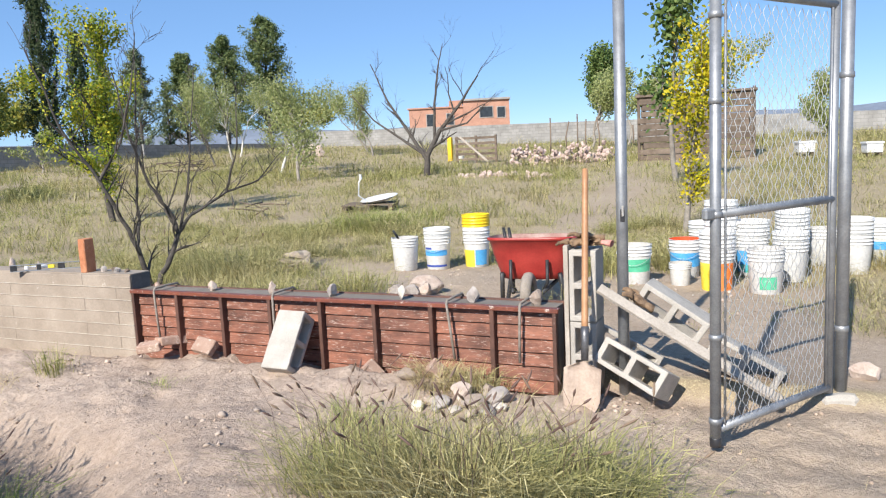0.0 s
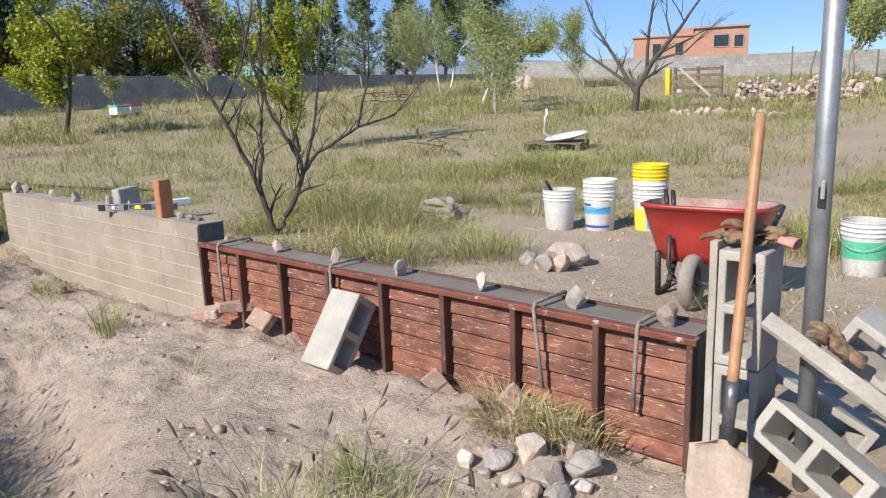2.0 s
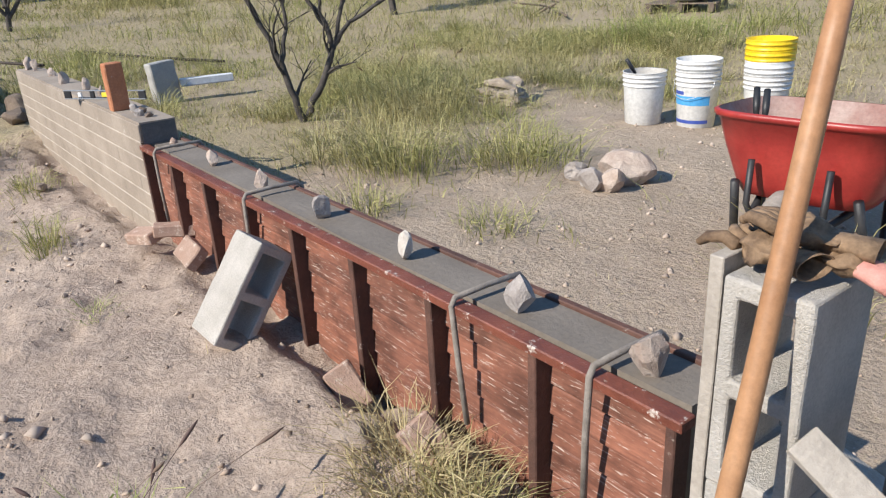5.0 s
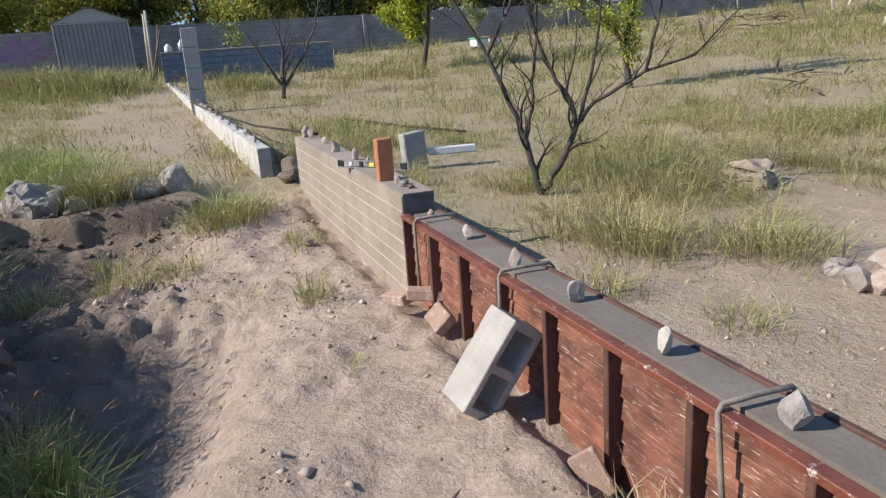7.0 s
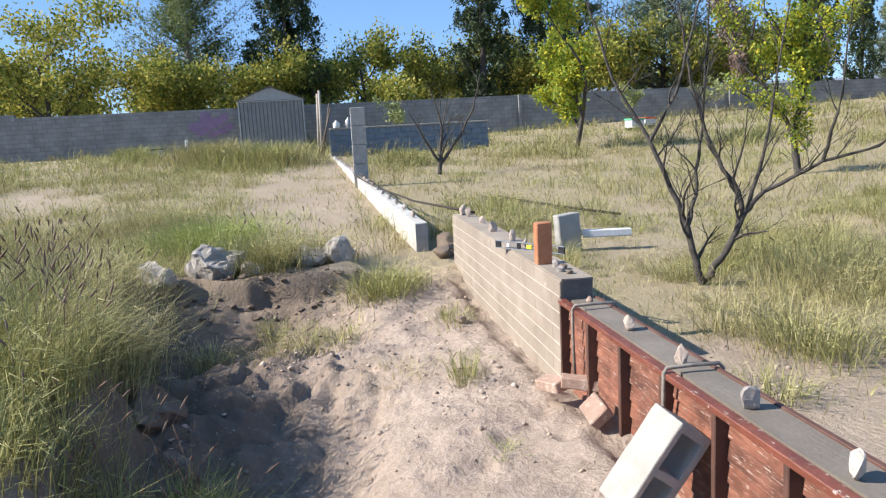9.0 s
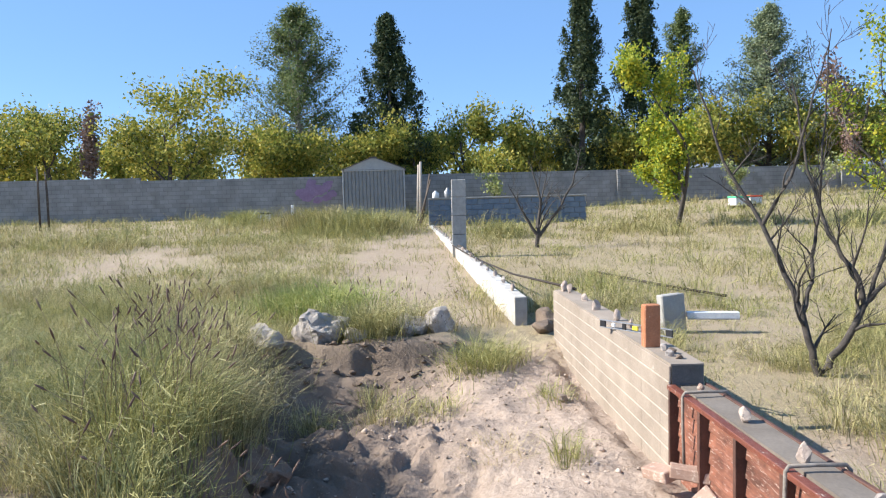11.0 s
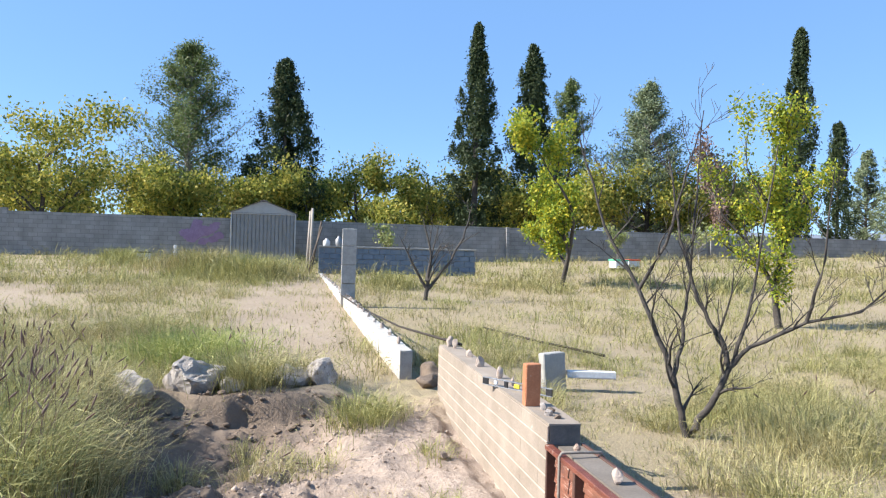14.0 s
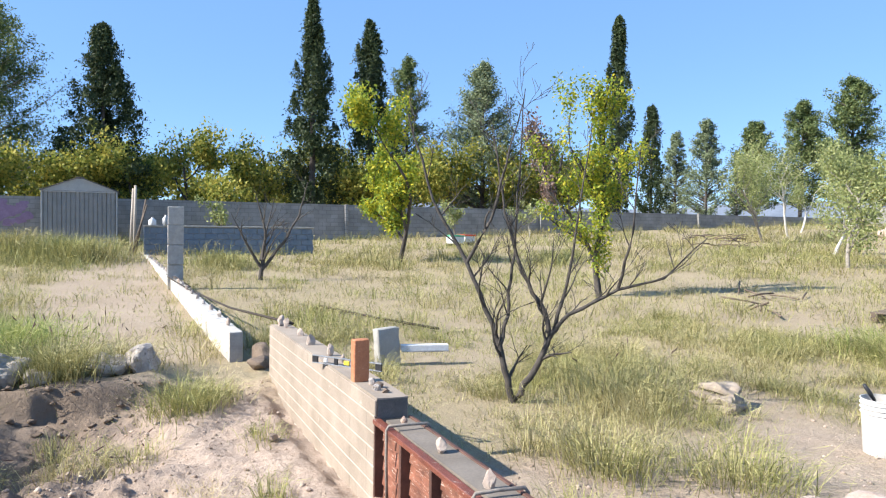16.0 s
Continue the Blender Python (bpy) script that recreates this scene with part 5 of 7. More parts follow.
twig_tree("bare_fruit_tree", -17.7, 5.45, [
    ([(0, 0, 0), (0, 0.05, 0.6), (0.05, 0.1, 1.2), (0, -0.1, 2.0)], 0.06), ([(0, 0, 0.25), (0.1, 0.5, 0.9), (0.1, 0.9, 1.6), (0.1, 1.1, 2.4)], 0.045),
    ([(0, 0, 0.35), (0.1, -0.4, 1.0), (0.1, -0.7, 1.6)], 0.04), ([(0, 0, 0.5), (-0.4, 0.2, 1.2), (-0.5, 0.4, 2.0)], 0.035)], 12, M_BARK, "small leafless fruit tree beside the white wall")
twig_tree("bare_fruit_tree", -10.1, 22.5, [
    ([(0, 0, 0), (0.05, 0, 0.7), (0.5, 0.1, 1.5), (1.2, 0.2, 2.3), (1.9, 0.2, 3.2)], 0.12), ([(0, 0, 0.6), (-0.6, 0, 1.5), (-1.4, 0.1, 2.6), (-2.0, 0.1, 3.9)], 0.075),
    ([(0, 0, 0.7), (-0.9, 0, 1.3), (-2.0, 0.1, 2.0), (-2.8, 0.1, 2.9)], 0.06), ([(0.3, 0.1, 1.2), (0.4, 0, 2.4), (0.6, 0, 3.6), (0.8, 0, 4.3)], 0.055),
    ([(0.5, 0.1, 1.5), (1.5, 0.1, 1.7), (2.5, 0.2, 2.6)], 0.045)], 13, M_BARK, "large leafless tree with a dark knotted trunk", levels=3, shoots=4)
for k, (x, y) in enumerate(((5.5, 24.0), (7.5, 21.0))):
    twig_tree("bare_fruit_tree", x, y, [([(0, 0, 0), (0.1, 0, 0.8), (-0.2, 0, 1.8), (-0.6, 0, 3.2)], 0.11), ([(0.05, 0, 0.7), (0.7, 0, 1.6), (1.3, 0, 3.0)], 0.08), ([(0, 0, 0.8), (-0.9, 0, 1.7), (-1.6, 0, 2.4)], 0.06)],
              60 + k, M_BARK, "leafless orchard tree by the far field", levels=3, shoots=3)

leafy_tree("young_tree", -12.25, 11.3, 4.3, 1.15, 21, M_LEAFGRN, M_BARK, "slender young tree with fresh green and yellow leaves", per=20, size=0.062, levels=3, fork=4, spread=0.36, trunk_r=0.07, lift=0.45, clump=0.14, bole=0.9, shrink=0.46, column=60, keep=0.55)
leafy_tree("young_tree", -22.0, 10.5, 5.2, 2.6, 22, M_LEAFGRN, M_BARK, "small tree turning bright yellow and green", per=22, size=0.095, levels=3, fork=4, spread=0.62, trunk_r=0.08, lift=0.25, clump=0.2, bole=0.6, shrink=0.55)
leafy_tree("young_tree", -0.45, 10.3, 3.15, 0.5, 23, M_LEAFYEL, M_BARKGREY, "thin young tree with bright yellow autumn leaves", per=20, size=0.05, levels=2, fork=5, spread=0.45, trunk_r=0.045, lift=0.1, clump=0.12, droop=0.5)
for x, y, h, cr, s in ((-13.9, 20.5, 3.6, 1.6, 31), (-17.2, 24.0, 3.4, 1.5, 32), (-19.1, 34.8, 3.8, 1.8, 33), (-26.0, 31.7, 4.6, 2.2, 34), (-23.5, 27.5, 4.4, 2.1, 35), (-29.0, 36.0, 4.8, 2.4, 36), (-21.5, 38.5, 4.4, 2.2, 37)):
    leafy_tree("orchard_tree", x, y, h, cr, s, M_LEAFPALE, M_BARKGREY if s % 2 else M_BARKWHITE, "orchard tree with pale sparse leaves and whitewashed trunk", per=16, size=0.075, levels=3, fork=3, spread=0.5, trunk_r=0.06, lift=0.35, clump=0.26)
for x, y, h, cr, s in ((-5.9, 36.0, 3.9, 1.7, 41), (-3.8, 37.5, 4.2, 1.8, 42), (-8.0, 38.0, 4.0, 1.6, 43), (-1.8, 33.0, 4.6, 1.5, 44), (3.0, 39.0, 3.2, 1.5, 45)):
    leafy_tree("shrubby_tree", x, y, h, cr, s, M_LEAFPALE, M_BARKGREY, "grey-green feathery shrubby tree at the far wall", per=16, size=0.11, levels=3, fork=3, spread=0.4, trunk_r=0.08, lift=0.5, clump=0.3)
leafy_tree("tall_slim_tree", -1.4, 17.5, 4.6, 1.1, 46, M_LEAFSHRUB, M_BARKGREY, "slim tree with sparse grey-green leaves", per=5, size=0.13, levels=3, fork=3, spread=0.42, trunk_r=0.07, lift=0.45, clump=0.25)
leafy_tree("round_tree", -12.6, 58.8, 6.9, 2.6, 49, M_LEAFSHRUB, M_BARK, "dense dark green round-headed tree beyond the wall", per=60, size=0.22, levels=3, fork=3, spread=0.5, trunk_r=0.2, lift=0.3, clump=0.6)
leafy_tree("round_tree", 22.0, 70.0, 7.0, 3.0, 48, M_LEAFSHRUB, M_BARK, "green tree beyond the far wall", per=44, size=0.24, levels=3, fork=3, spread=0.5, trunk_r=0.2, lift=0.3, clump=0.6)

conifer("pine_tree", -49.0, -4.9, 13.0, 4.0, 51, M_LEAFPINE, "tall shaggy green pine behind the wall", 16000, 0.34, 0.55, 0.5, tiers=110, low=0.1, bark=M_BARKGREY)
conifer("cypress_tree", -47.6, 1.1, 12.2, 3.3, 52, M_LEAFDARK, "dark broad cypress behind the shed", 18000, 0.36, 0.8, 0.25)
conifer("cypress_tree", -44.5, 12.8, 14.4, 2.2, 53, M_LEAFDARK, "tall dark columnar cypress", 15000, 0.36, 0.8, 0.2)
conifer("cypress_tree", -45.5, 16.7, 13.4, 2.3, 54, M_LEAFDARK, "tall dark cypress with ragged plumes", 14000, 0.36, 0.72, 0.35)
conifer("pine_tree", -51.3, 21.4, 12.6, 2.2, 55, M_LEAFPINE, "pine with open plumes behind the cypresses", 8000, 0.34, 0.5, 0.4, tiers=80, low=0.15)
conifer("pine_tree", -43.0, 23.6, 10.6, 3.6, 56, M_LEAFBLUE, "blue-green pine with upswept branches", 13000, 0.32, 0.75, 0.5, tiers=110, low=0.08)
conifer("cypress_tree", -44.2, 35.0, 15.0, 1.5, 57, M_LEAFDARK, "narrow dark columnar cypress", 10000, 0.36, 0.6, 0.2)
conifer("cypress_tree", -46.0, 39.5, 9.0, 1.3, 58, M_LEAFDARK, "narrow dark cypress further along", 6000, 0.36, 0.5, 0.2)
conifer("pine_tree", -47.7, 46.5, 8.4, 2.0, 59, M_LEAFBLUE, "small distant blue-green pine tree", 6000, 0.36, 0.6, 0.4, tiers=70)
conifer("pine_tree", -53.1, 47.9, 8.0, 1.8, 60, M_LEAFBLUE, "small distant blue-green pine tree", 5000, 0.36, 0.6, 0.4, tiers=70)
conifer("pine_tree", -53.2, 55.3, 6.6, 1.0, 61, M_LEAFBLUE, "small distant pine beyond the wall", 3000, 0.36, 0.6, 0.4, tiers=50)
conifer("pine_tree", -40.2, 54.0, 11.0, 2.6, 62, M_LEAFPINE, "tall green pine beyond the orchard", 12000, 0.38, 0.35, 0.4, tiers=80, low=0.1)
conifer("pine_tree", -44.0, 53.0, 9.6, 2.4, 63, M_LEAFPINE, "green pine beyond the orchard", 10000, 0.38, 0.45, 0.4, tiers=80, low=0.1)
conifer("pine_tree", -45.5, 49.5, 8.0, 2.2, 64, M_LEAFPINE, "lower green pine beyond the orchard", 8000, 0.38, 0.5, 0.4, tiers=70, low=0.1)
conifer("cypress_tree", 9.5, 62.0, 7.5, 0.7, 65, M_LEAFDARK, "small far cypress beyond the wall", 2500, 0.3, 0.5, 0.2)

for x, y, h, cr, s in ((-40.5, -10.8, 7.6, 3.6, 71), (-44.0, -18.5, 6.4, 3.4, 72), (-44.5, -25.5, 6.8, 3.4, 73), (-46.5, -1.0, 5.6, 3.2, 74), (-47.0, 6.0, 6.2, 3.4, 75), (-46.8, 10.0, 5.8, 2.8, 76),
                        (-48.0, -7.5, 5.6, 3.4, 77), (-42.0, 21.0, 5.4, 2.8, 78), (-41.5, 28.0, 6.6, 3.0, 79), (-45.0, 30.5, 5.6, 2.8, 80), (-50.0, -13.5, 6.0, 3.6, 81), (-37.5, 57.0, 4.0, 3.4, 82), (-44.5, -32.0, 6.8, 3.4, 83), (-43.5, 16.0, 5.0, 2.6, 84), (-50.5, 13.0, 6.0, 3.0, 85), (-46.5, 3.4, 4.8, 2.8, 86), (-45.5, -4.2, 4.8, 2.8, 87), (-44.5, -22.0, 5.8, 3.0, 88), (-42.5, 25.5, 5.2, 2.6, 89)):
    leafy_tree("walnut_tree", x, y, h, cr, s, M_LEAFOLIVE, M_BARK, "leafy walnut tree turning yellow beyond the wall", per=27, size=0.18, levels=3, fork=3, spread=0.68, trunk_r=0.16, lift=0.12, clump=0.5, bole=0.38, shrink=0.8)
for k in range(17):
    y = -46.0 + 5.3 * k
    leafy_tree("walnut_tree", -57.0 + 1.5 * math.sin(k * 2.1), y, 4.9 + 0.8 * math.sin(k * 1.7), 3.6, 400 + k, M_LEAFOLIVE, M_BARK, "leafy walnut tree of the orchard's further row", per=9, size=0.36, levels=3, fork=3, spread=0.7, trunk_r=0.15, lift=0.1, clump=0.6, bole=0.3, shrink=0.85)
for x, y, h, cr, s in ((-38.2, 26.0, 7.2, 1.5, 91), (-42.0, -15.5, 6.6, 0.9, 92)):
    leafy_tree("bare_tall_tree", x, y, h, cr, s, M_REDTWIG, M_BARKGREY, "tall nearly bare tree with reddish twigs", per=3, size=0.18, levels=3, fork=4, spread=0.35, trunk_r=0.10, lift=0.6, clump=0.3)
for x, y, h, cr, s in ((-33.5, 17.5, 1.9, 1.1, 95), (-33.0, 21.5, 2.0, 1.2, 96), (-31.5, 24.5, 2.2, 1.3, 97), (-33.8, 6.0, 2.1, 0.6, 98)):
    leafy_tree("bare_shrub", x, y, h, cr, s, M_LEAFPALE, M_BARKGREY, "thin grey shrub by the boundary wall", per=2, size=0.12, levels=3, fork=3, spread=0.5, trunk_r=0.05, lift=0.4, clump=0.15)


def far_hills():
    """Low ridge beyond the trees; distance haze is put into its blue colour."""
    verts, faces = [], []
    n = 80
    for i in range(n + 1):
        a = radians(60 + 150 * i / n)
        rr = 1500.0
        h = 20 + 60 * float(vnoise(np.array(i * 0.13), np.array(0.5), 70)) + 20 * float(vnoise(np.array(i * 0.5), np.array(2.5), 71))
        verts += [(math.cos(a) * rr, math.sin(a) * rr, -20), (math.cos(a) * (rr + 250), math.sin(a) * (rr + 250), h)]
    for i in range(n):
        faces.append((2 * i, 2 * i + 2, 2 * i + 3, 2 * i + 1))
    ob = place("backdrop_hills", mesh_of("backdrop_hills", verts, faces, surface("haze_tinted_hill_scrub", (0.13, 0.16, 0.21), (0.19, 0.22, 0.27), 0.01, 0.06, 1.0, bumpy=0.0)))
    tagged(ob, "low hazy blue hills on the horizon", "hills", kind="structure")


far_hills()


# ---- concrete blocks ----
def block_mesh(name, mat, seed=0.0):
    """Two-core block: cores run along x (0.2 m), 0.15 m thick along y, 0.4 m long along z; origin at a corner."""
    ys = (0.0, 0.028, 0.122, 0.15)
    zs = (0.0, 0.034, 0.183, 0.217, 0.366, 0.4)
    solid = {(i, j) for i in range(3) for j in range(5)} - {(1, 1), (1, 3)}
    bm = bmesh.new()
    grid = {}
    for k, x in enumerate((0.0, 0.2)):
        for i, y in enumerate(ys):
            for j, z in enumerate(zs):
                grid[k, i, j] = bm.verts.new((x, y, z))
    for i, j in solid:
        a, b, c, d = (i, j), (i + 1, j), (i + 1, j + 1), (i, j + 1)
        bm.faces.new([grid[(0, *p)] for p in (a, d, c, b)])
        bm.faces.new([grid[(1, *p)] for p in (a, b, c, d)])
        for p, q, n in ((a, b, (i, j - 1)), (b, c, (i + 1, j)), (c, d, (i, j + 1)), (d, a, (i - 1, j))):
            if n not in solid:
                bm.faces.new([grid[(0, *p)], grid[(0, *q)], grid[(1, *q)], grid[(1, *p)]])
    for v in list(bm.verts):
        if not v.link_faces:
            bm.verts.remove(v)
    bmesh.ops.recalc_face_normals(bm, faces=bm.faces)
    sharp = [e for e in bm.edges if len(e.link_faces) == 2 and e.calc_face_angle(0) > 0.5]
    bmesh.ops.bevel(bm, geom=sharp, offset=0.006, segments=2, affect="EDGES", profile=0.5)
    rough(bm, 0.003, 16, seed)
    me = bpy.data.meshes.new(name)
    bm.to_mesh(me)
    bm.free()
    me.materials.append(mat)
    return me


BLOCK_ME = block_mesh("concrete_block", M_BLOCK, 1.0)


def frame_of(origin, ex, ez):
    """A pose from a corner and the directions of the cores (x) and the length (z)."""
    ex, ez = Vector(ex).normalized(), Vector(ez).normalized()
    ey = ez.cross(ex).normalized()
    ex = ey.cross(ez).normalized()
    m = Matrix((ex, ey, ez)).transposed().to_4x4()
    m.translation = Vector(origin)
    return m


def conc_block(m, label, group="concrete blocks"):
    return tagged(place("concrete_block", BLOCK_ME, m), label, "concrete block", group)


conc_block(frame_of((-2.315, 3.512, 0.02), (1, 0.05, 0), (0, 0.585, 0.81)), "hollow concrete block leaning against the timber form")
SX, SY = -0.372, 3.805
conc_block(frame_of((SX + 0.15, SY, -0.055), (0, 1, 0), (0.0, 0.0, 1)), "upright hollow concrete block at the foot of a stack", "stacked blocks")
conc_block(frame_of((SX + 0.151, SY - 0.004, 0.35), (0, 1, 0.0), (0.004, 0.0, 1)), "upright hollow concrete block on top of another", "stacked blocks")
bm = cuts(box_bm(0.026, 0.16, 0.83, 0.002, (SX - 0.018, SY + 0.085, -0.055)), 3)
tagged(part("wooden_plank", rough(bm, 0.003, 9, 3), M_PLANK, None), "upright weathered grey plank beside the block stack", "plank")


def face_block(centre, length, width, label):
    """A block whose open face is centred at a place, with the face's two directions."""
    L, W = Vector(length).normalized(), Vector(width)
    W = (W - L * W.dot(L)).normalized()
    ex = W.cross(L).normalized()
    if ex.y < 0:
        ex = -ex
    ey = L.cross(ex)
    o = Vector(centre) - L * 0.2 - ey * 0.075
    return conc_block(frame_of(o, ex, L), label, "tumbled blocks")


face_block((-0.03, 3.715, 0.145), (0.86, -0.36, -0.33), (0.42, 0.3, 0.85), "tilted hollow concrete block lying on the ground")
face_block((0.155, 3.925, 0.385), (0.84, -0.05, -0.53), (0.53, 0.0, 0.84), "tilted hollow concrete block leaning on the gate post")
face_block((0.52, 4.02, 0.10), (0.86, -0.1, -0.42), (0.42, 0.1, 0.86), "tilted hollow concrete block half under a plank")
face_block((-0.10, 4.05, 0.12), (0.7, 0.3, -0.45), (0.3, 0.2, 0.9), "hollow concrete block lying behind the gate post")
pd = (Vector((0.70, 3.79, 0.0)) - Vector((-0.20, 3.765, 0.555)))
bm = cuts(box_bm(pd.length, 0.058, 0.022, 0.002, (pd.length / 2, 0, 0)), 3)
ob = part("wooden_plank", rough(bm, 0.002, 9, 4), M_PLANK, None, "", Matrix.Translation((-0.20, 3.765, 0.545)) @ pd.to_track_quat("X", "Z").to_matrix().to_4x4() @ pose(0, 0, 0, 35, 0, 0))
tagged(ob, "long pale weathered plank lying over the tumbled blocks", "plank")


# ---- shovel ----
def shovel():
    top, neck = Vector((-0.290, 3.905, 1.19)), Vector((-0.248, 3.635, 0.315))
    d = (neck - top).normalized()
    foot = Vector((-0.262, 3.585, -0.115))
    r = root("shovel", Matrix(), "round-point shovel with a wooden handle leaning on blocks", "shovel")
    tube_part("handle", [top, top.lerp(neck, 0.1), top.lerp(neck, 0.5), top.lerp(neck, 0.9), neck], [0.0155, 0.0175, 0.018, 0.0185, 0.018], M_HANDLE, r, 14, "warm brown ash handle")
    s1 = neck + d * 0.13
    tube_part("socket", [neck - d * 0.05, neck, s1], [0.0225, 0.0225, 0.019], M_STEEL, r, 12, "dark steel socket")
    u = (foot - s1).normalized()
    side = Vector((1, 0, 0))
    nrm = side.cross(u).normalized()
    if nrm.y > 0:
        nrm = -nrm
    ln = (foot - s1).length
    verts, faces = [], []
    nu, nv = 10, 9
    for layer in (0, 1):
        for i in range(nu + 1):
            f = i / nu
            half = 0.10 * min(1.0, 0.25 + 9.0 * f) * (1.0 if f < 0.6 else math.sqrt(max(0.02, 1 - ((f - 0.6) / 0.41) ** 2)))
            for j in range(nv + 1):
                g = 2 * j / nv - 1
                dish = 0.028 * (g * g) + (0.02 * (1 - f))
                verts.append(s1 + u * (f * ln) + side * half * g + nrm * (dish - 0.003 * layer))
    w = nv + 1
    off = (nu + 1) * w
    for i in range(nu):
        for j in range(nv):
            a = i * w + j
            faces.append((a, a + 1, a + w + 1, a + w))
            faces.append((off + a, off + a + w, off + a + w + 1, off + a + 1))
    for i in range(nu):
        for j in (0, nv):
            a = i * w + j
            faces.append((a, a + w, off + a + w, off + a))
    place("blade", mesh_of("blade", verts, faces, M_BLADE, True), None, r, "cement-dusted steel blade")


shovel()


def glove(m, seed, cuff):
    """A crumpled work glove: palm, fingers and cuff as bent soft lobes."""
    rng = random.Random(seed)
    r = root("work_glove", m, "crumpled brown leather work glove", "glove", "work gloves")
    bm = bmesh.new()
    bmesh.ops.create_icosphere(bm, subdivisions=3, radius=0.5)
    for v in bm.verts:
        v.co = Vector((v.co.x * 0.13, v.co.y * 0.10, v.co.z * 0.045)) + noise.noise_vector(v.co * 3 + Vector((seed, 0, 0))) * 0.02
    part("palm", bm, M_GLOVE, r, "", None, True)
    for k in range(4):
        y = -0.036 + 0.024 * k
        bend = rng.uniform(-0.02, 0.03)
        pts = [(-0.05, y, 0.0), (-0.085, y * 1.1, 0.012), (-0.115, y * 1.25 + bend, 0.008), (-0.135, y * 1.3 + bend * 1.6, -0.008)]
        tube_part("finger", pts, [0.015, 0.0145, 0.013, 0.008], M_GLOVE, r, 8)
    tube_part("thumb", [(0.0, 0.04, 0.0), (-0.03, 0.068, 0.012), (-0.06, 0.082, 0.002)], [0.016, 0.014, 0.009], M_GLOVE, r, 8)
    v, f = lathe([(0.034, 0.0), (0.038, 0.03), (0.046, 0.075), (0.043, 0.075), (0.032, 0.02)], 18)
    v = [(0.045 + z, x, y * 0.55) for x, y, z in v]
    place("cuff", mesh_of("cuff", v, f, cuff, True), None, r, "stiff flared cuff")
    return r


glove(pose(-0.335, 3.87, 0.785, 4, -3, -20) @ Matrix.Scale(0.8, 4), 1, M_GLOVE)
glove(pose(-0.285, 3.90, 0.815, -6, 6, 12) @ Matrix.Scale(0.8, 4), 2, M_GLOVE)
glove(pose(-0.235, 3.90, 0.79, 3, 8, -8) @ Matrix.Scale(0.75, 4), 3, M_GLOVEPINK)
glove(pose(0.0, 3.85, 0.475, 25, 35, 20) @ Matrix.Scale(0.75, 4), 4, M_GLOVE)


# ---- gate ----
def galv_post(name, x, y, h, r0, label, band_z=()):
    r = root(name, pose(x, y, ground_z(x, y) - 0.04), label, "post")
    tube_part("pipe", [(0, 0, 0), (0, 0, h)], r0, M_GALV, r, 20)
    v, f = lathe([(r0 * 1.12, h - 0.03), (r0 * 1.12, h), (r0 * 0.8, h + 0.025), (0.001, h + 0.035)], 20)
    place("cap", mesh_of("cap", v, f, M_GALV, True), None, r)
    for z in band_z:
        v, f = lathe([(r0 * 1.02, z), (r0 * 1.14, z + 0.003), (r0 * 1.14, z + 0.028), (r0 * 1.02, z + 0.031)], 20)
        place("band", mesh_of("band", v, f, M_GALV, True), None, r)
    return r


latch_post = galv_post("latch_post", -0.098, 3.93, 2.25, 0.031, "galvanised steel gate post with a latch slot", ())
part("latch", box_bm(0.012, 0.02, 0.06, 0.004, (0.012, -0.034, 1.03)), M_BLOCKGREY, latch_post, "worn grey latch tongue")
part("slot", box_bm(0.024, 0.008, 0.07, 0.003, (0.008, -0.029, 1.0)), M_BLACKT, latch_post, "dark latch slot")
galv_post("hinge_post", 0.985, 4.03, 2.3, 0.03, "tall galvanised steel hinge post of the gate", (0.35, 1.62))


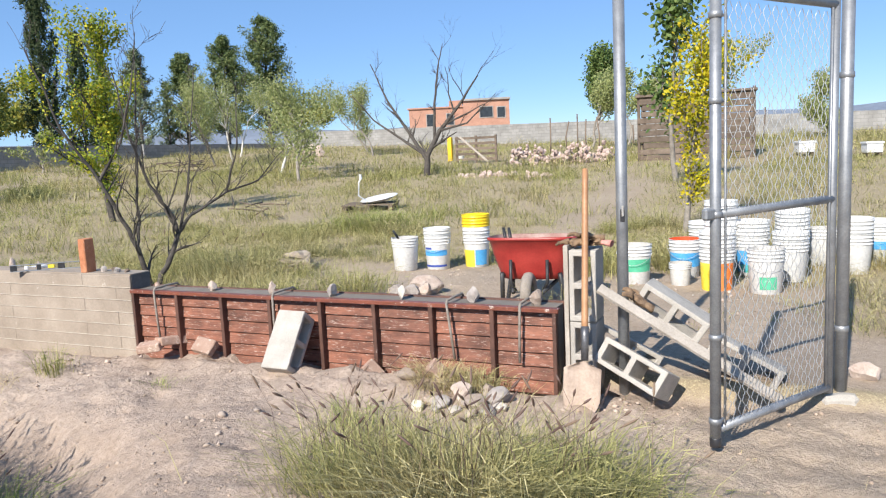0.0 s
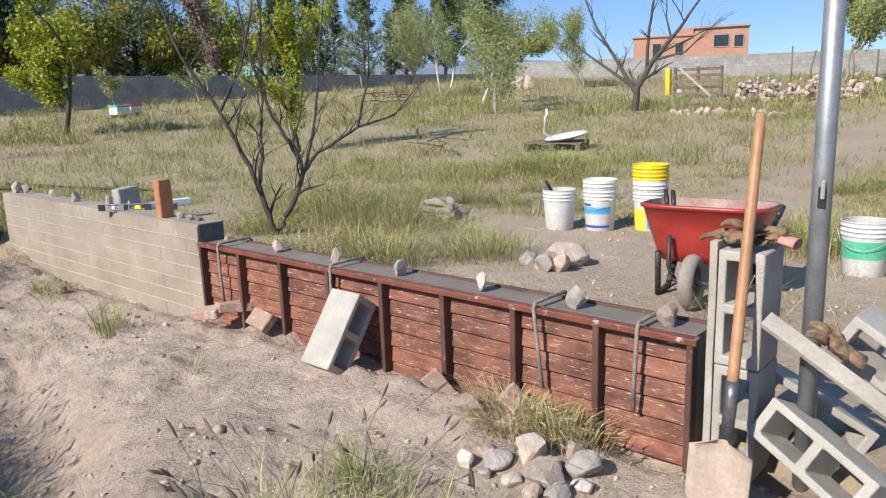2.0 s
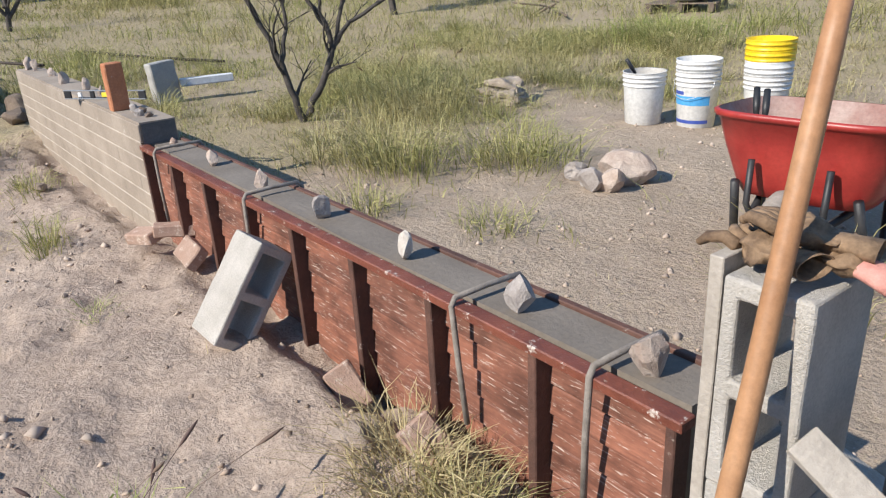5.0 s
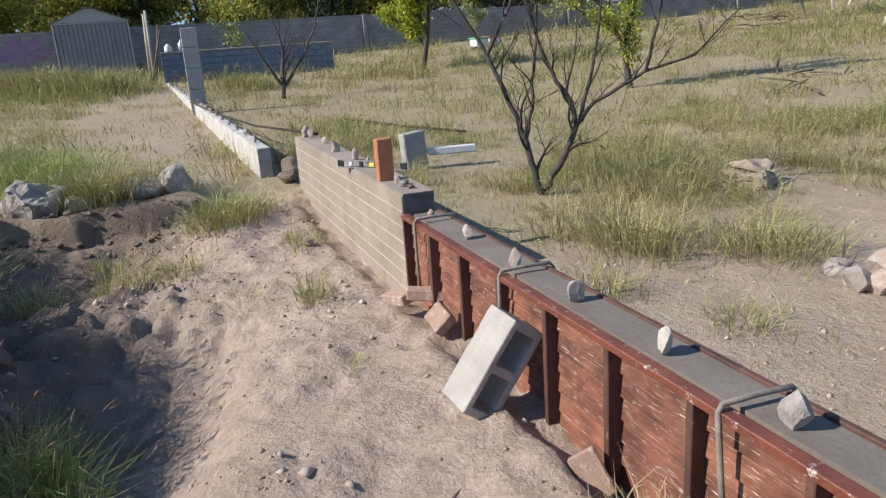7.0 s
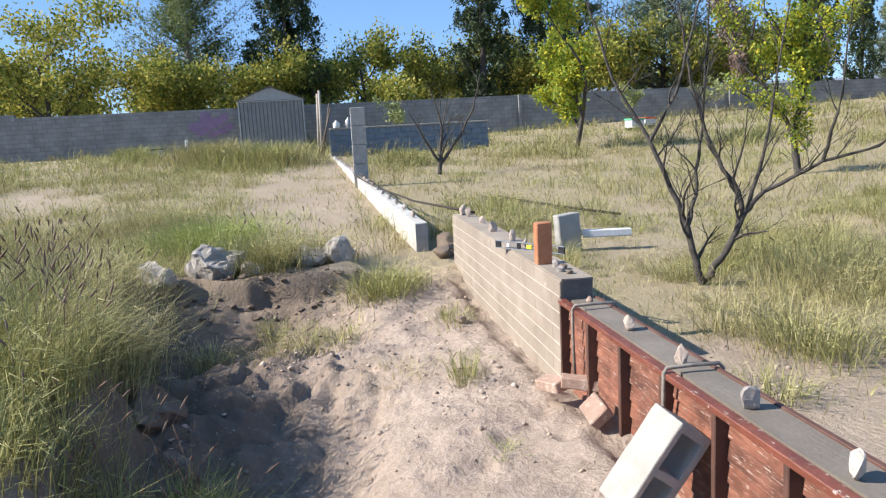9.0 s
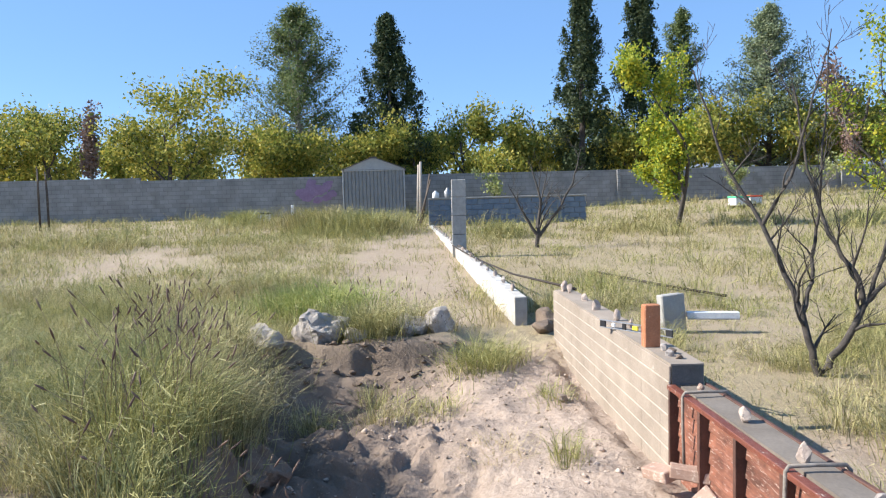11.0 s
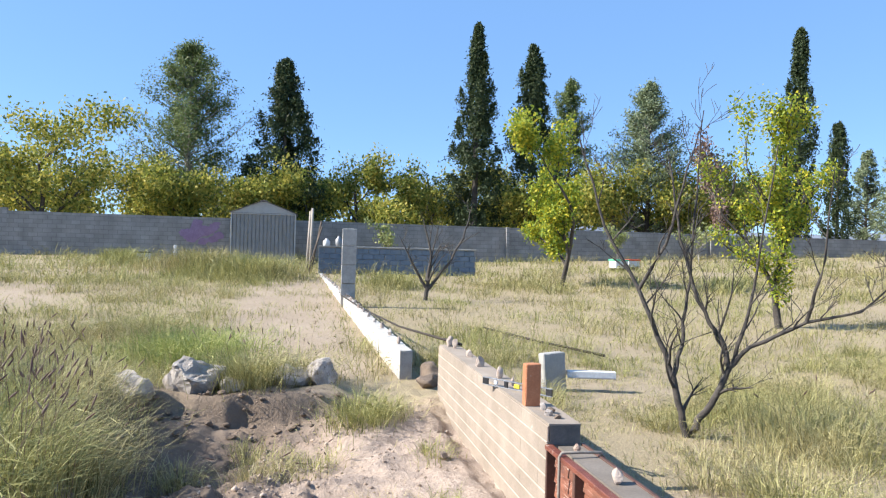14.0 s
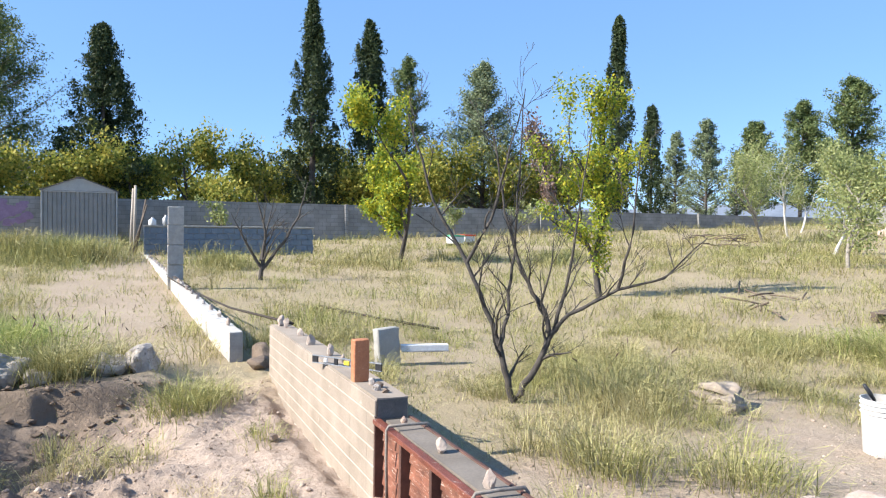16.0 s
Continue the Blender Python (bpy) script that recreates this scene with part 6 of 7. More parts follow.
def gate_leaf():
    a, b = Vector((0.437, 3.195, 0.0)), Vector((0.925, 3.955, 0.0))
    d = b - a
    w = d.length
    m = Matrix.Translation((a.x, a.y, -0.02)) @ Matrix.Rotation(math.atan2(d.y, d.x), 4, "Z")
    r = root("chain_link_gate", m, "open galvanised chain-link gate leaf on a steel frame", "gate")
    h = 1.98
    tube_part("outer_stile", [(0, 0, 0.0), (0, 0, h)], 0.024, M_GALV, r, 18)
    tube_part("inner_stile", [(w, 0, 0.03), (w, 0, h)], 0.021, M_GALV, r, 18)
    tube_part("bottom_rail", [(0.02, 0, 0.06), (w, 0, 0.06)], 0.02, M_GALV, r, 16)
    tube_part("middle_rail", [(0.02, 0, 1.02), (w, 0, 1.02)], 0.02, M_GALV, r, 16)
    tube_part("top_rail", [(0.02, 0, h - 0.03), (w, 0, h - 0.03)], 0.02, M_GALV, r, 16)
    tube_part("tension_bar", [(0.05, -0.012, 0.05), (0.05, -0.012, h - 0.05)], 0.006, M_GALV, r, 8)
    tube_part("tension_bar", [(w - 0.045, -0.012, 0.05), (w - 0.045, -0.012, h - 0.05)], 0.006, M_GALV, r, 8)
    v, f = lathe([(0.0, -0.022), (0.024, -0.02), (0.0255, 0.0), (0.0255, 0.022), (0.024, 0.024)], 16)
    place("end_cap", mesh_of("end_cap", v, f, M_BLACKT, True), None, r, "black plastic end cap")
    for z in (0.10, 0.48, 1.02, 1.5, 1.85):
        v, f = lathe([(0.0245, z - 0.014), (0.029, z - 0.012), (0.029, z + 0.012), (0.0245, z + 0.014)], 16)
        place("clamp_band", mesh_of("clamp_band", v, f, M_GALV, True), None, r)
        part("bolt", box_bm(0.03, 0.012, 0.012, 0.003, (0.036, -0.006, z - 0.006)), M_GALV, r)
    part("latch_fork", box_bm(0.07, 0.03, 0.05, 0.008, (-0.045, 0, 1.0)), M_GALV, r)
    # the mesh: zigzag wires, each hooked into the next
    pitch, mesh_h = 0.066, 0.066
    verts, faces = [], []
    n = int((w - 0.1) / (pitch / 2))
    rows = int((h - 0.12) / (mesh_h / 2))
    for k in range(n):
        x0 = 0.055 + k * pitch / 2
        pts = []
        for j in range(rows + 1):
            sgn = 1 if (j + k) % 2 == 0 else -1
            pts.append((x0 + sgn * pitch / 4 + 0.002 * math.sin(k * 1.7 + j), 0.004 * sgn - 0.012, 0.06 + j * mesh_h / 2))
        v, f = tube(pts, 0.0019, 4, False)
        o = len(verts)
        verts += v
        faces += [tuple(i + o for i in q) for q in f]
    ob = place("wire_mesh", mesh_of("wire_mesh", verts, faces, M_WIRE, True), None, r, "woven galvanised wire mesh")
    ob["kind"] = "stuff"
    return r


gate_leaf()
bm = rough(cuts(box_bm(0.17, 0.15, 0.07, 0.02, (0.985, 4.03, -0.085)), 3), 0.03, 6)
tagged(part("post_footing", bm, M_BLOCK, None), "pale spilled concrete footing round the hinge post", "footing")


# ---- buckets ----
def bucket(x, y, h=0.37, r1=0.152, r0=0.128, bands=(), rim=None, extra=0, extra_mat=None, label="white plastic bucket", fill=True, handle=True, z=None, tilt=0.0, rz=0.0, stack=0.075):
    z = ground_z(x, y) - 0.004 if z is None else z
    r = root("bucket", pose(x, y, z, tilt, 0, rz), label, "bucket", "plastic buckets")
    rim_mat = rim or M_WHITEP
    prof = [(0.001, 0.0), (r0 - 0.006, 0.0), (r0, 0.006), (r0 + (r1 - r0) * 0.72, h * 0.72), (r0 + (r1 - r0) * 0.74, h * 0.725)]
    for k in range(3):
        f0 = h * (0.735 + 0.085 * k)
        rr = r0 + (r1 - r0) * (f0 / h)
        prof += [(rr, f0), (rr + 0.0075, f0 + 0.002), (rr + 0.0075, f0 + 0.007), (rr + 0.001, f0 + 0.009)]
    prof += [(r1, h * 0.985), (r1 + 0.004, h * 0.99), (r1 + 0.004, h), (r1 - 0.002, h)]
    v, f = lathe(prof, 36)
    place("body", mesh_of("body", v, f, M_WHITEP, True), None, r)
    v, f = lathe([(r1 - 0.003, h - 0.0005), (r1 - 0.004, h * 0.9), (r0 - 0.002, 0.05), (0.001, 0.05)], 36)
    place("inside", mesh_of("inside", v, f, rim_mat if rim else M_INNER, True), None, r)
    for a0, a1, mat, sweep, start in bands:
        n = 18
        verts, faces = [], []
        for i in range(n + 1):
            a = radians(start + sweep * i / n)
            for ff in (a0, a1):
                rr = r0 + (r1 - r0) * ff + 0.0012
                verts.append((rr * math.cos(a), rr * math.sin(a), ff * h))
        faces = [(2 * i, 2 * i + 2, 2 * i + 3, 2 * i + 1) for i in range(n)]
        place("label", mesh_of("label", verts, faces, mat, True), None, r)
    top = h
    for k in range(extra):
        prof = [(r1 * 0.965, h * 0.93 + stack * k), (r1 * 0.985, h + stack * k + 0.012), (r1 + 0.005, h + stack * k + 0.014), (r1 + 0.005, h + stack * k + 0.021), (r1, h + stack * k + 0.023),
                (r1, h + stack * k + 0.045), (r1 + 0.006, h + stack * k + 0.047), (r1 + 0.006, h + stack * k + 0.055), (r1 + 0.001, h + stack * k + 0.057), (r1 + 0.003, h + stack * (k + 1) - 0.008), (r1 + 0.005, h + stack * (k + 1)), (r1 - 0.003, h + stack * (k + 1)), (r1 - 0.012, h + stack * k + 0.01)]
        v, f = lathe(prof, 36)
        place("nested_bucket", mesh_of("nested_bucket", v, f, extra_mat or M_WHITEP, True), None, r)
    if handle:
        a = [math.pi * i / 14 for i in range(15)]
        rr = r1 + 0.012
        pts = [(rr * math.cos(t), -rr * 0.55 * math.sin(t) - 0.03, h * 0.84 - 0.12 * math.sin(t)) for t in a]
        pts = [(p[0], -math.sqrt(max(0.0, (r1 + 0.006) ** 2 - min(abs(p[0]), r1) ** 2)) - 0.008, p[2]) for p in pts]
        tube_part("handle", pts, 0.0022, M_WIRE, r, 5, "thin wire bail")
    return r


bucket(-3.17, 7.25, 0.375, label="plain white plastic bucket holding a hand tool", handle=False)
bucket(-2.84, 7.42, 0.40, extra=1, label="two nested white plastic buckets with a blue wave label", bands=((0.42, 0.58, M_LBLUE, 150, 190), (0.10, 0.16, M_LNAVY, 150, 190), (0.60, 0.66, M_LNAVY, 40, 225)))
r3 = bucket(-2.45, 7.64, 0.37, extra=1, stack=0.09, label="white bucket stack with yellow and blue labels", bands=((0.02, 0.55, M_LYELLOW, 90, 190), (0.08, 0.55, M_LBLUE, 60, 285)), handle=False)
for k in range(2):
    v, f = lathe([(0.150, 0.455 + k * 0.07), (0.156, 0.462 + k * 0.07), (0.160, 0.464 + k * 0.07), (0.160, 0.472 + k * 0.07), (0.157, 0.475 + k * 0.07), (0.157, 0.495 + k * 0.07), (0.162, 0.497 + k * 0.07), (0.162, 0.506 + k * 0.07), (0.158, 0.508 + k * 0.07), (0.160, 0.525 + k * 0.07), (0.163, 0.53 + k * 0.07), (0.155, 0.53 + k * 0.07), (0.145, 0.46 + k * 0.07), (0.001, 0.46 + k * 0.07)], 36)
    place("nested_bucket", mesh_of("nested_bucket", v, f, M_YELLOWP, True), None, r3, "bright yellow nested bucket")
bucket(-0.53, 6.83, 0.37, label="white plastic bucket with a green label and wire bail", bands=((0.34, 0.66, M_LGREEN, 160, 190),))
bucket(-0.13, 7.30, 0.375, rim=M_REDP, label="white bucket with orange-red inside and blue label", bands=((0.30, 0.66, M_LBLUE, 170, 185),))
bucket(-0.125, 6.86, 0.21, 0.098, 0.085, label="small white plastic pail", handle=False)
bucket(0.20, 6.76, 0.375, extra=2, label="white bucket stack with yellow and orange label", bands=((0.0, 0.66, M_LYELLOW, 95, 185), (0.0, 0.66, M_LORANGE, 60, 282)), handle=False)
bucket(0.19, 7.40, 0.36, extra=4, stack=0.095, label="tall leaning stack of nested white buckets", handle=False)
bucket(-0.02, 8.05, 0.38, extra=1, label="white bucket with blue and pink label", bands=((0.45, 0.7, M_LBLUE, 150, 190), (0.12, 0.45, M_LPINK, 150, 190)), handle=False)
bucket(0.60, 6.66, 0.385, label="white bucket with a faint green label", bands=((0.12, 0.4, M_LGREEN, 60, 250),))
bucket(0.47, 7.45, 0.38, extra=2, label="stack of nested white buckets with blue label", bands=((0.1, 0.65, M_LBLUE, 70, 200), (0.1, 0.3, M_LGREEN, 60, 215)), handle=False)
bucket(0.80, 7.25, 0.38, extra=1, label="stack of nested white buckets", handle=False)
bucket(0.82, 7.75, 0.38, extra=3, label="tall stack of nested white buckets", handle=False, tilt=4)
bucket(1.10, 8.1, 0.38, label="white plastic bucket among the stacks", handle=False)
bucket(1.36, 7.75, 0.38, extra=2, label="stack of nested white buckets by the post", handle=False)
bucket(1.60, 8.15, 0.38, extra=1, label="nested white buckets with a blue band", bands=((0.45, 0.66, M_LBLUE, 150, 190),), handle=False)
bucket(1.86, 8.5, 0.38, extra=1, label="nested white buckets at the end of the row", handle=False)
bucket(-2.9 - 8.9, 29.6, 0.37, label="white bucket in the far grass", handle=False)


def hand_tool(m, label):
    r = root("trowel", m, label, "trowel")
    tube_part("handle", [(0, 0, 0), (0, 0, 0.06), (0, 0, 0.13)], [0.011, 0.015, 0.012], M_BLACKT, r, 10)
    tube_part("shank", [(0, 0, -0.10), (0, 0, 0)], 0.006, M_STEEL, r, 8)
    verts = [(-0.045, 0, -0.1), (0.045, 0, -0.1), (0.03, 0, -0.24), (-0.03, 0, -0.24)]
    verts = verts + [(x, 0.003, z) for x, y, z in verts]
    place("blade", mesh_of("blade", verts, [(0, 1, 2, 3), (7, 6, 5, 4), (0, 4, 5, 1), (1, 5, 6, 2), (2, 6, 7, 3), (3, 7, 4, 0)], M_STEEL), None, r)


hand_tool(pose(-3.23, 7.22, 0.36, 25, -25, 20), "steel trowel standing in a white bucket")


# ---- wheelbarrow ----
def wheelbarrow():
    r = root("wheelbarrow", pose(-1.18, 5.80, 0.0, 0, 0, 6), "red steel wheelbarrow with scuffed tray and black legs", "wheelbarrow")
    def ring(sx, sy, cy, z, n=40, p=4.5, tilt=0.0):
        out = []
        for k in range(n):
            a = 2 * math.pi * k / n
            c, s = math.cos(a), math.sin(a)
            q = (abs(c) ** p + abs(s) ** p) ** (-1 / p)
            y = cy + s * q * sy
            out.append((c * q * sx, y, z + tilt * (y - cy)))
        return out
    n = 40
    rings = [ring(0.20, 0.15, 0.0, 0.235), ring(0.26, 0.20, 0.0, 0.245), ring(0.285, 0.22, 0.0, 0.30), ring(0.335, 0.26, 0.0, 0.46), ring(0.362, 0.285, 0.0, 0.555, tilt=-0.06), ring(0.378, 0.30, 0.0, 0.56, tilt=-0.06), ring(0.38, 0.302, 0.0, 0.58, tilt=-0.06), ring(0.366, 0.288, 0.0, 0.585, tilt=-0.06)]
    verts = [v for q in rings for v in q]
    faces = [(i * n + k, i * n + (k + 1) % n, (i + 1) * n + (k + 1) % n, (i + 1) * n + k) for i in range(len(rings) - 1) for k in range(n)]
    faces.append(tuple(range(n))[::-1])
    place("tray", mesh_of("tray", verts, faces, M_BARROW, True), None, r)
    rings = [ring(0.364, 0.286, 0.0, 0.584, tilt=-0.06), ring(0.34, 0.262, 0.0, 0.51), ring(0.28, 0.215, 0.0, 0.36), ring(0.22, 0.16, 0.0, 0.27), ring(0.02, 0.02, 0.0, 0.265)]
    verts = [v for q in rings for v in q]
    faces = [(i * n + k, i * n + (k + 1) % n, (i + 1) * n + (k + 1) % n, (i + 1) * n + k) for i in range(len(rings) - 1) for k in range(n)]
    place("tray_lining", mesh_of("tray_lining", verts, faces, M_BARROWIN, True), None, r, "cement-crusted tray inside")
    wheel = place("wheel", mesh_of("wheel", *tube([(0, -0.33, 0.16), (0, -0.33, 0.1601)], 0.01, 6), M_STEEL), None, r)
    tv, tf = [], []
    for i in range(28):
        a = 2 * math.pi * i / 28
        for j in range(10):
            b = 2 * math.pi * j / 10
            rr = 0.125 + 0.04 * math.cos(b)
            tv.append((0.045 * math.sin(b), -0.33 + rr * math.sin(a), 0.162 + rr * math.cos(a)))
    for i in range(28):
        for j in range(10):
            tf.append((i * 10 + j, i * 10 + (j + 1) % 10, ((i + 1) % 28) * 10 + (j + 1) % 10, ((i + 1) % 28) * 10 + j))
    place("tyre", mesh_of("tyre", tv, tf, M_TYRE, True), None, wheel, "dusty worn rubber tyre")
    rv, rf = lathe([(0.02, -0.03), (0.09, -0.03), (0.095, -0.02), (0.095, 0.02), (0.09, 0.03), (0.02, 0.03)], 20)
    rv = [(z, -0.33 + x, 0.162 + y) for x, y, z in rv]
    place("rim", mesh_of("rim", rv, rf, M_BLACK, True), None, wheel)
    for s in (-1, 1):
        tube_part("brace", [(s * 0.15, -0.285, 0.42), (s * 0.15, -0.30, 0.24), (s * 0.11, -0.30, 0.16)], 0.014, M_BLACK, r, 8, "chipped black front brace")
        tube_part("handle_rail", [(s * 0.12, -0.36, 0.165), (s * 0.2, 0.0, 0.225), (s * 0.27, 0.45, 0.36), (s * 0.28, 0.62, 0.44)], 0.017, M_BLACK, r, 8)
        tube_part("leg", [(s * 0.24, 0.16, 0.30), (s * 0.27, 0.08, 0.02), (s * 0.27, -0.12, 0.01), (s * 0.24, -0.22, 0.30)], 0.019, M_BLACK, r, 8)
        tube_part("grip", [(s * 0.28, 0.58, 0.43), (s * 0.28, 0.70, 0.47)], 0.02, M_BLACKT, r, 10)
    tube_part("axle", [(-0.13, -0.33, 0.162), (0.13, -0.33, 0.162)], 0.009, M_STEEL, r, 8)
    return r


wheelbarrow()
for k, (x, y, a) in enumerate(((-1.39, 5.66, 35), (-1.34, 5.64, 30))):
    r = root("trowel", pose(x, y, 0.56, -35, 0, a), "trowel with a worn black handle lying in the tray", "trowel")
    tube_part("handle", [(0, 0, 0), (0, 0, 0.05), (0, 0, 0.12)], [0.011, 0.015, 0.013], M_BLACK, r, 10)
    tube_part("shank", [(0, 0, -0.05), (0, 0, 0)], 0.006, M_STEEL, r, 8)


# ---- stones, bricks and small things ----
def gs(x, y, sx, sy, sz, mat, seed, label, group="", rz=0, detail=3, sink=0.15):
    return stone(x, y, ground_z(x, y), sx, sy, sz, mat, seed, label, group, rz, detail, "stone", sink)


gs(-2.33, 6.02, 0.36, 0.30, 0.27, M_STONE, 101, "large pale pink field stone", "stones in the yard")
for k, (x, y, s) in enumerate(((-2.55, 5.86, 0.17), (-2.63, 5.95, 0.15), (-2.42, 5.83, 0.15), (-2.25, 5.80, 0.2), (-2.32, 5.74, 0.19))):
    gs(x, y, s, s * 0.8, s * 0.9, M_STONE if k % 2 else M_STONEGREY, 110 + k, "smaller field stone lying against a larger one", "stones in the yard", 50 * k)
for k, (x, y, sx, sz, mat) in enumerate(((-1.13, 3.36, 0.11, 0.10, M_STONEWHITE), (-1.10, 3.45, 0.15, 0.10, M_STONE), (-1.01, 3.39, 0.16, 0.10, M_STONEGREY), (-0.90, 3.47, 0.22, 0.15, M_STONE), (-0.80, 3.40, 0.23, 0.15, M_STONE),
                                             (-0.72, 3.52, 0.17, 0.17, M_STONEGREY), (-0.90, 3.33, 0.13, 0.09, M_STONEWHITE), (-0.70, 3.34, 0.16, 0.10, M_STONEGREY), (-0.80, 3.60, 0.14, 0.15, M_STONE), (-0.78, 3.29, 0.12, 0.08, M_STONE),
                                             (-1.00, 3.31, 0.08, 0.05, M_STONEGREY), (-0.66, 3.43, 0.11, 0.08, M_STONEWHITE), (-0.66, 2.62, 0.12, 0.08, M_STONEWHITE))):
    gs(x, y, sx * 0.92, sx * 0.72, sz * 0.75, mat, 120 + k, "pale rough stone lying on the sand", "stones before the form", 35 * k)
gs(1.13, 4.25, 0.2, 0.14, 0.13, M_STONE, 131, "pinkish stone beside the gate post")
for k, (x, y, sx, sy, sz) in enumerate(((-6.98, 0.96, 0.36, 0.46, 0.28), (-7.15, 1.47, 0.44, 0.62, 0.36), (-7.5, 2.38, 0.38, 0.42, 0.32), (-7.4, 2.70, 0.36, 0.36, 0.36), (-7.1, 1.85, 0.22, 0.26, 0.16))):
    rock = gs(x, y, sx * 1.2, sy * 1.2, sz * 1.15, M_LEDGE, 340 + 3 * k, "large weathered grey rock half buried in the soil ledge", "rocks on the ledge", 15 * k, 4, 0.2)
    for v in rock.data.vertices:
        v.co += noise.noise_vector(v.co * 9 + Vector((k, 0, 0))) * 0.035 + noise.noise_vector(v.co * 24) * 0.012
for k, (x, y, sx, sy, sz) in enumerate(((-4.25, 1.42, 0.8, 0.5, 0.30), (-3.75, 1.62, 0.55, 0.4, 0.28), (-5.3, 1.0, 0.4, 0.3, 0.26), (-5.9, 0.95, 0.36, 0.3, 0.24))):
    rock = gs(x, y, sx, sy, sz, M_CLOD, 151 + k, "dark earth-covered rock in the hollow's edge", "rocks in the hollow", 20 * k, 4, 0.4)
    for v in rock.data.vertices:
        v.co += noise.noise_vector(v.co * 7 + Vector((k, 3, 0))) * 0.05 + noise.noise_vector(v.co * 20) * 0.018
gs(-8.05, 3.93, 0.52, 0.30, 0.30, M_CLOD, 160, "dark rough rock between the two garden walls")
gs(-7.75, 3.85, 0.3, 0.28, 0.22, M_CLOD, 161, "dark rough rock at the cast wall's end")
gs(-5.25, 3.55, 0.14, 0.10, 0.09, M_EARTH, 162, "dry root clod by the cast wall")
gs(-1.32, 3.60, 0.18, 0.12, 0.09, M_EARTH, 163, "dry root clod at the form's foot")
rk = random.Random(44)
# Clods added along the ledge; their dark colour stands in for its shade.
for k in range(60):
    y = 0.65 + 2.2 * k / 59
    x = -6.78 + rk.uniform(-0.15, 0.4)
    s = rk.uniform(0.03, 0.10)
    gs(x, y, s, s * rk.uniform(0.8, 1.3), s * 0.7, M_CLOD, 230 + k % 7, "crumbling clod added to darken the shaded soil ledge", "clods of the ledge", rk.uniform(0, 360), 2)
for k in range(60):
    x, y = rk.uniform(-6.7, -3.4), rk.uniform(1.3, 2.8)
    if k > 38:
        x, y = rk.uniform(-6, 1.2), rk.uniform(1.9, 3.7)
    s = rk.uniform(0.015, 0.06) * (1.6 if k < 12 else 1)
    gs(x, y, s, s * 0.8, s * 0.6, M_EARTH if k % 3 else M_STONE, 200 + k % 6, "small clod of earth on the sand", "clods on the sand", rk.uniform(0, 360), 1)
for k in range(40):
    x, y = rk.uniform(-4.2, 1.8), rk.uniform(4.25, 7.6)
    s = rk.uniform(0.012, 0.04)
    gs(x, y, s, s * 0.8, s * 0.6, M_STONEWHITE if k % 3 == 0 else M_STONE, 210 + k % 6, "small pebble on the bare yard", "pebbles in the yard", rk.uniform(0, 360), 1)


def crumbs(name, n, box, lo, hi, mat, label, seed, keep):
    """Countless small crumbs of earth or grit as one mesh of faceted grains."""
    rng = np.random.default_rng(seed)
    x, y = rng.uniform(box[0], box[1], n), rng.uniform(box[2], box[3], n)
    ok = (rng.uniform(0, 1, n) < keep(x, y)) & off_walls(x, y)
    x, y = x[ok], y[ok]
    n = len(x)
    s = lo + (hi - lo) * rng.uniform(0, 1, n) ** 3
    d = np.array([(1, 0, 0), (-1, 0, 0), (0, 1, 0), (0, -1, 0), (0, 0, 1), (0, 0, -1)], float)
    v = d[None] * s[:, None, None] * rng.uniform(0.5, 1.3, (n, 6, 1)) * np.array([1, 1, 0.7]) + rng.normal(0, 0.15, (n, 6, 3)) * s[:, None, None]
    v = v + np.stack([x, y, terrain(x, y) + 0.2 * s], -1)[:, None, :]
    tri = np.array([(0, 2, 4), (2, 1, 4), (1, 3, 4), (3, 0, 4), (2, 0, 5), (1, 2, 5), (3, 1, 5), (0, 3, 5)])
    f = (np.arange(n) * 6)[:, None, None] + tri[None]
    me = bpy.data.meshes.new(name)
    me.vertices.add(n * 6)
    me.vertices.foreach_set("co", v.astype(np.float32).ravel())
    me.loops.add(n * 24)
    me.loops.foreach_set("vertex_index", f.astype(np.int32).ravel())
    me.polygons.add(n * 8)
    me.polygons.foreach_set("loop_start", np.arange(0, n * 24, 3, dtype=np.int32))
    me.polygons.foreach_set("loop_total", np.full(n * 8, 3, dtype=np.int32))
    me.materials.append(mat)
    me.update(calc_edges=True)
    tagged(new(name, me), label, "grit", kind="stuff")


M_SANDGRIT = surface("pale_sand_crumbs", (0.36, 0.285, 0.23), (0.50, 0.41, 0.345), 3, 40, 0.95, bumpy=0.0, island=0.25)
M_GRIT = surface("sandy_grit", (0.30, 0.22, 0.165), (0.45, 0.35, 0.275), 3, 40, 0.95, bumpy=0.0, island=0.35)
M_DARKGRIT = surface("dark_earth_crumbs", (0.22, 0.165, 0.125), (0.38, 0.295, 0.225), 3, 40, 0.95, bumpy=0.0, island=0.3)
crumbs("grit", 4200, (-7.0, 1.8, 0.9, 3.85), 0.003, 0.015, M_GRIT, "crumbs of dry earth on the sand", 1, lambda x, y: 0.35 + 0.65 * sstep(0.4, 0.7, vnoise(x * 2, y * 2, 80)))
crumbs("grit", 2600, (-6.2, 0.2, 1.6, 3.85), 0.006, 0.028, M_SANDGRIT, "larger pale crumbs of sandy earth", 5, lambda x, y: sstep(0.45, 0.75, vnoise(x * 1.8, y * 1.8, 81)))
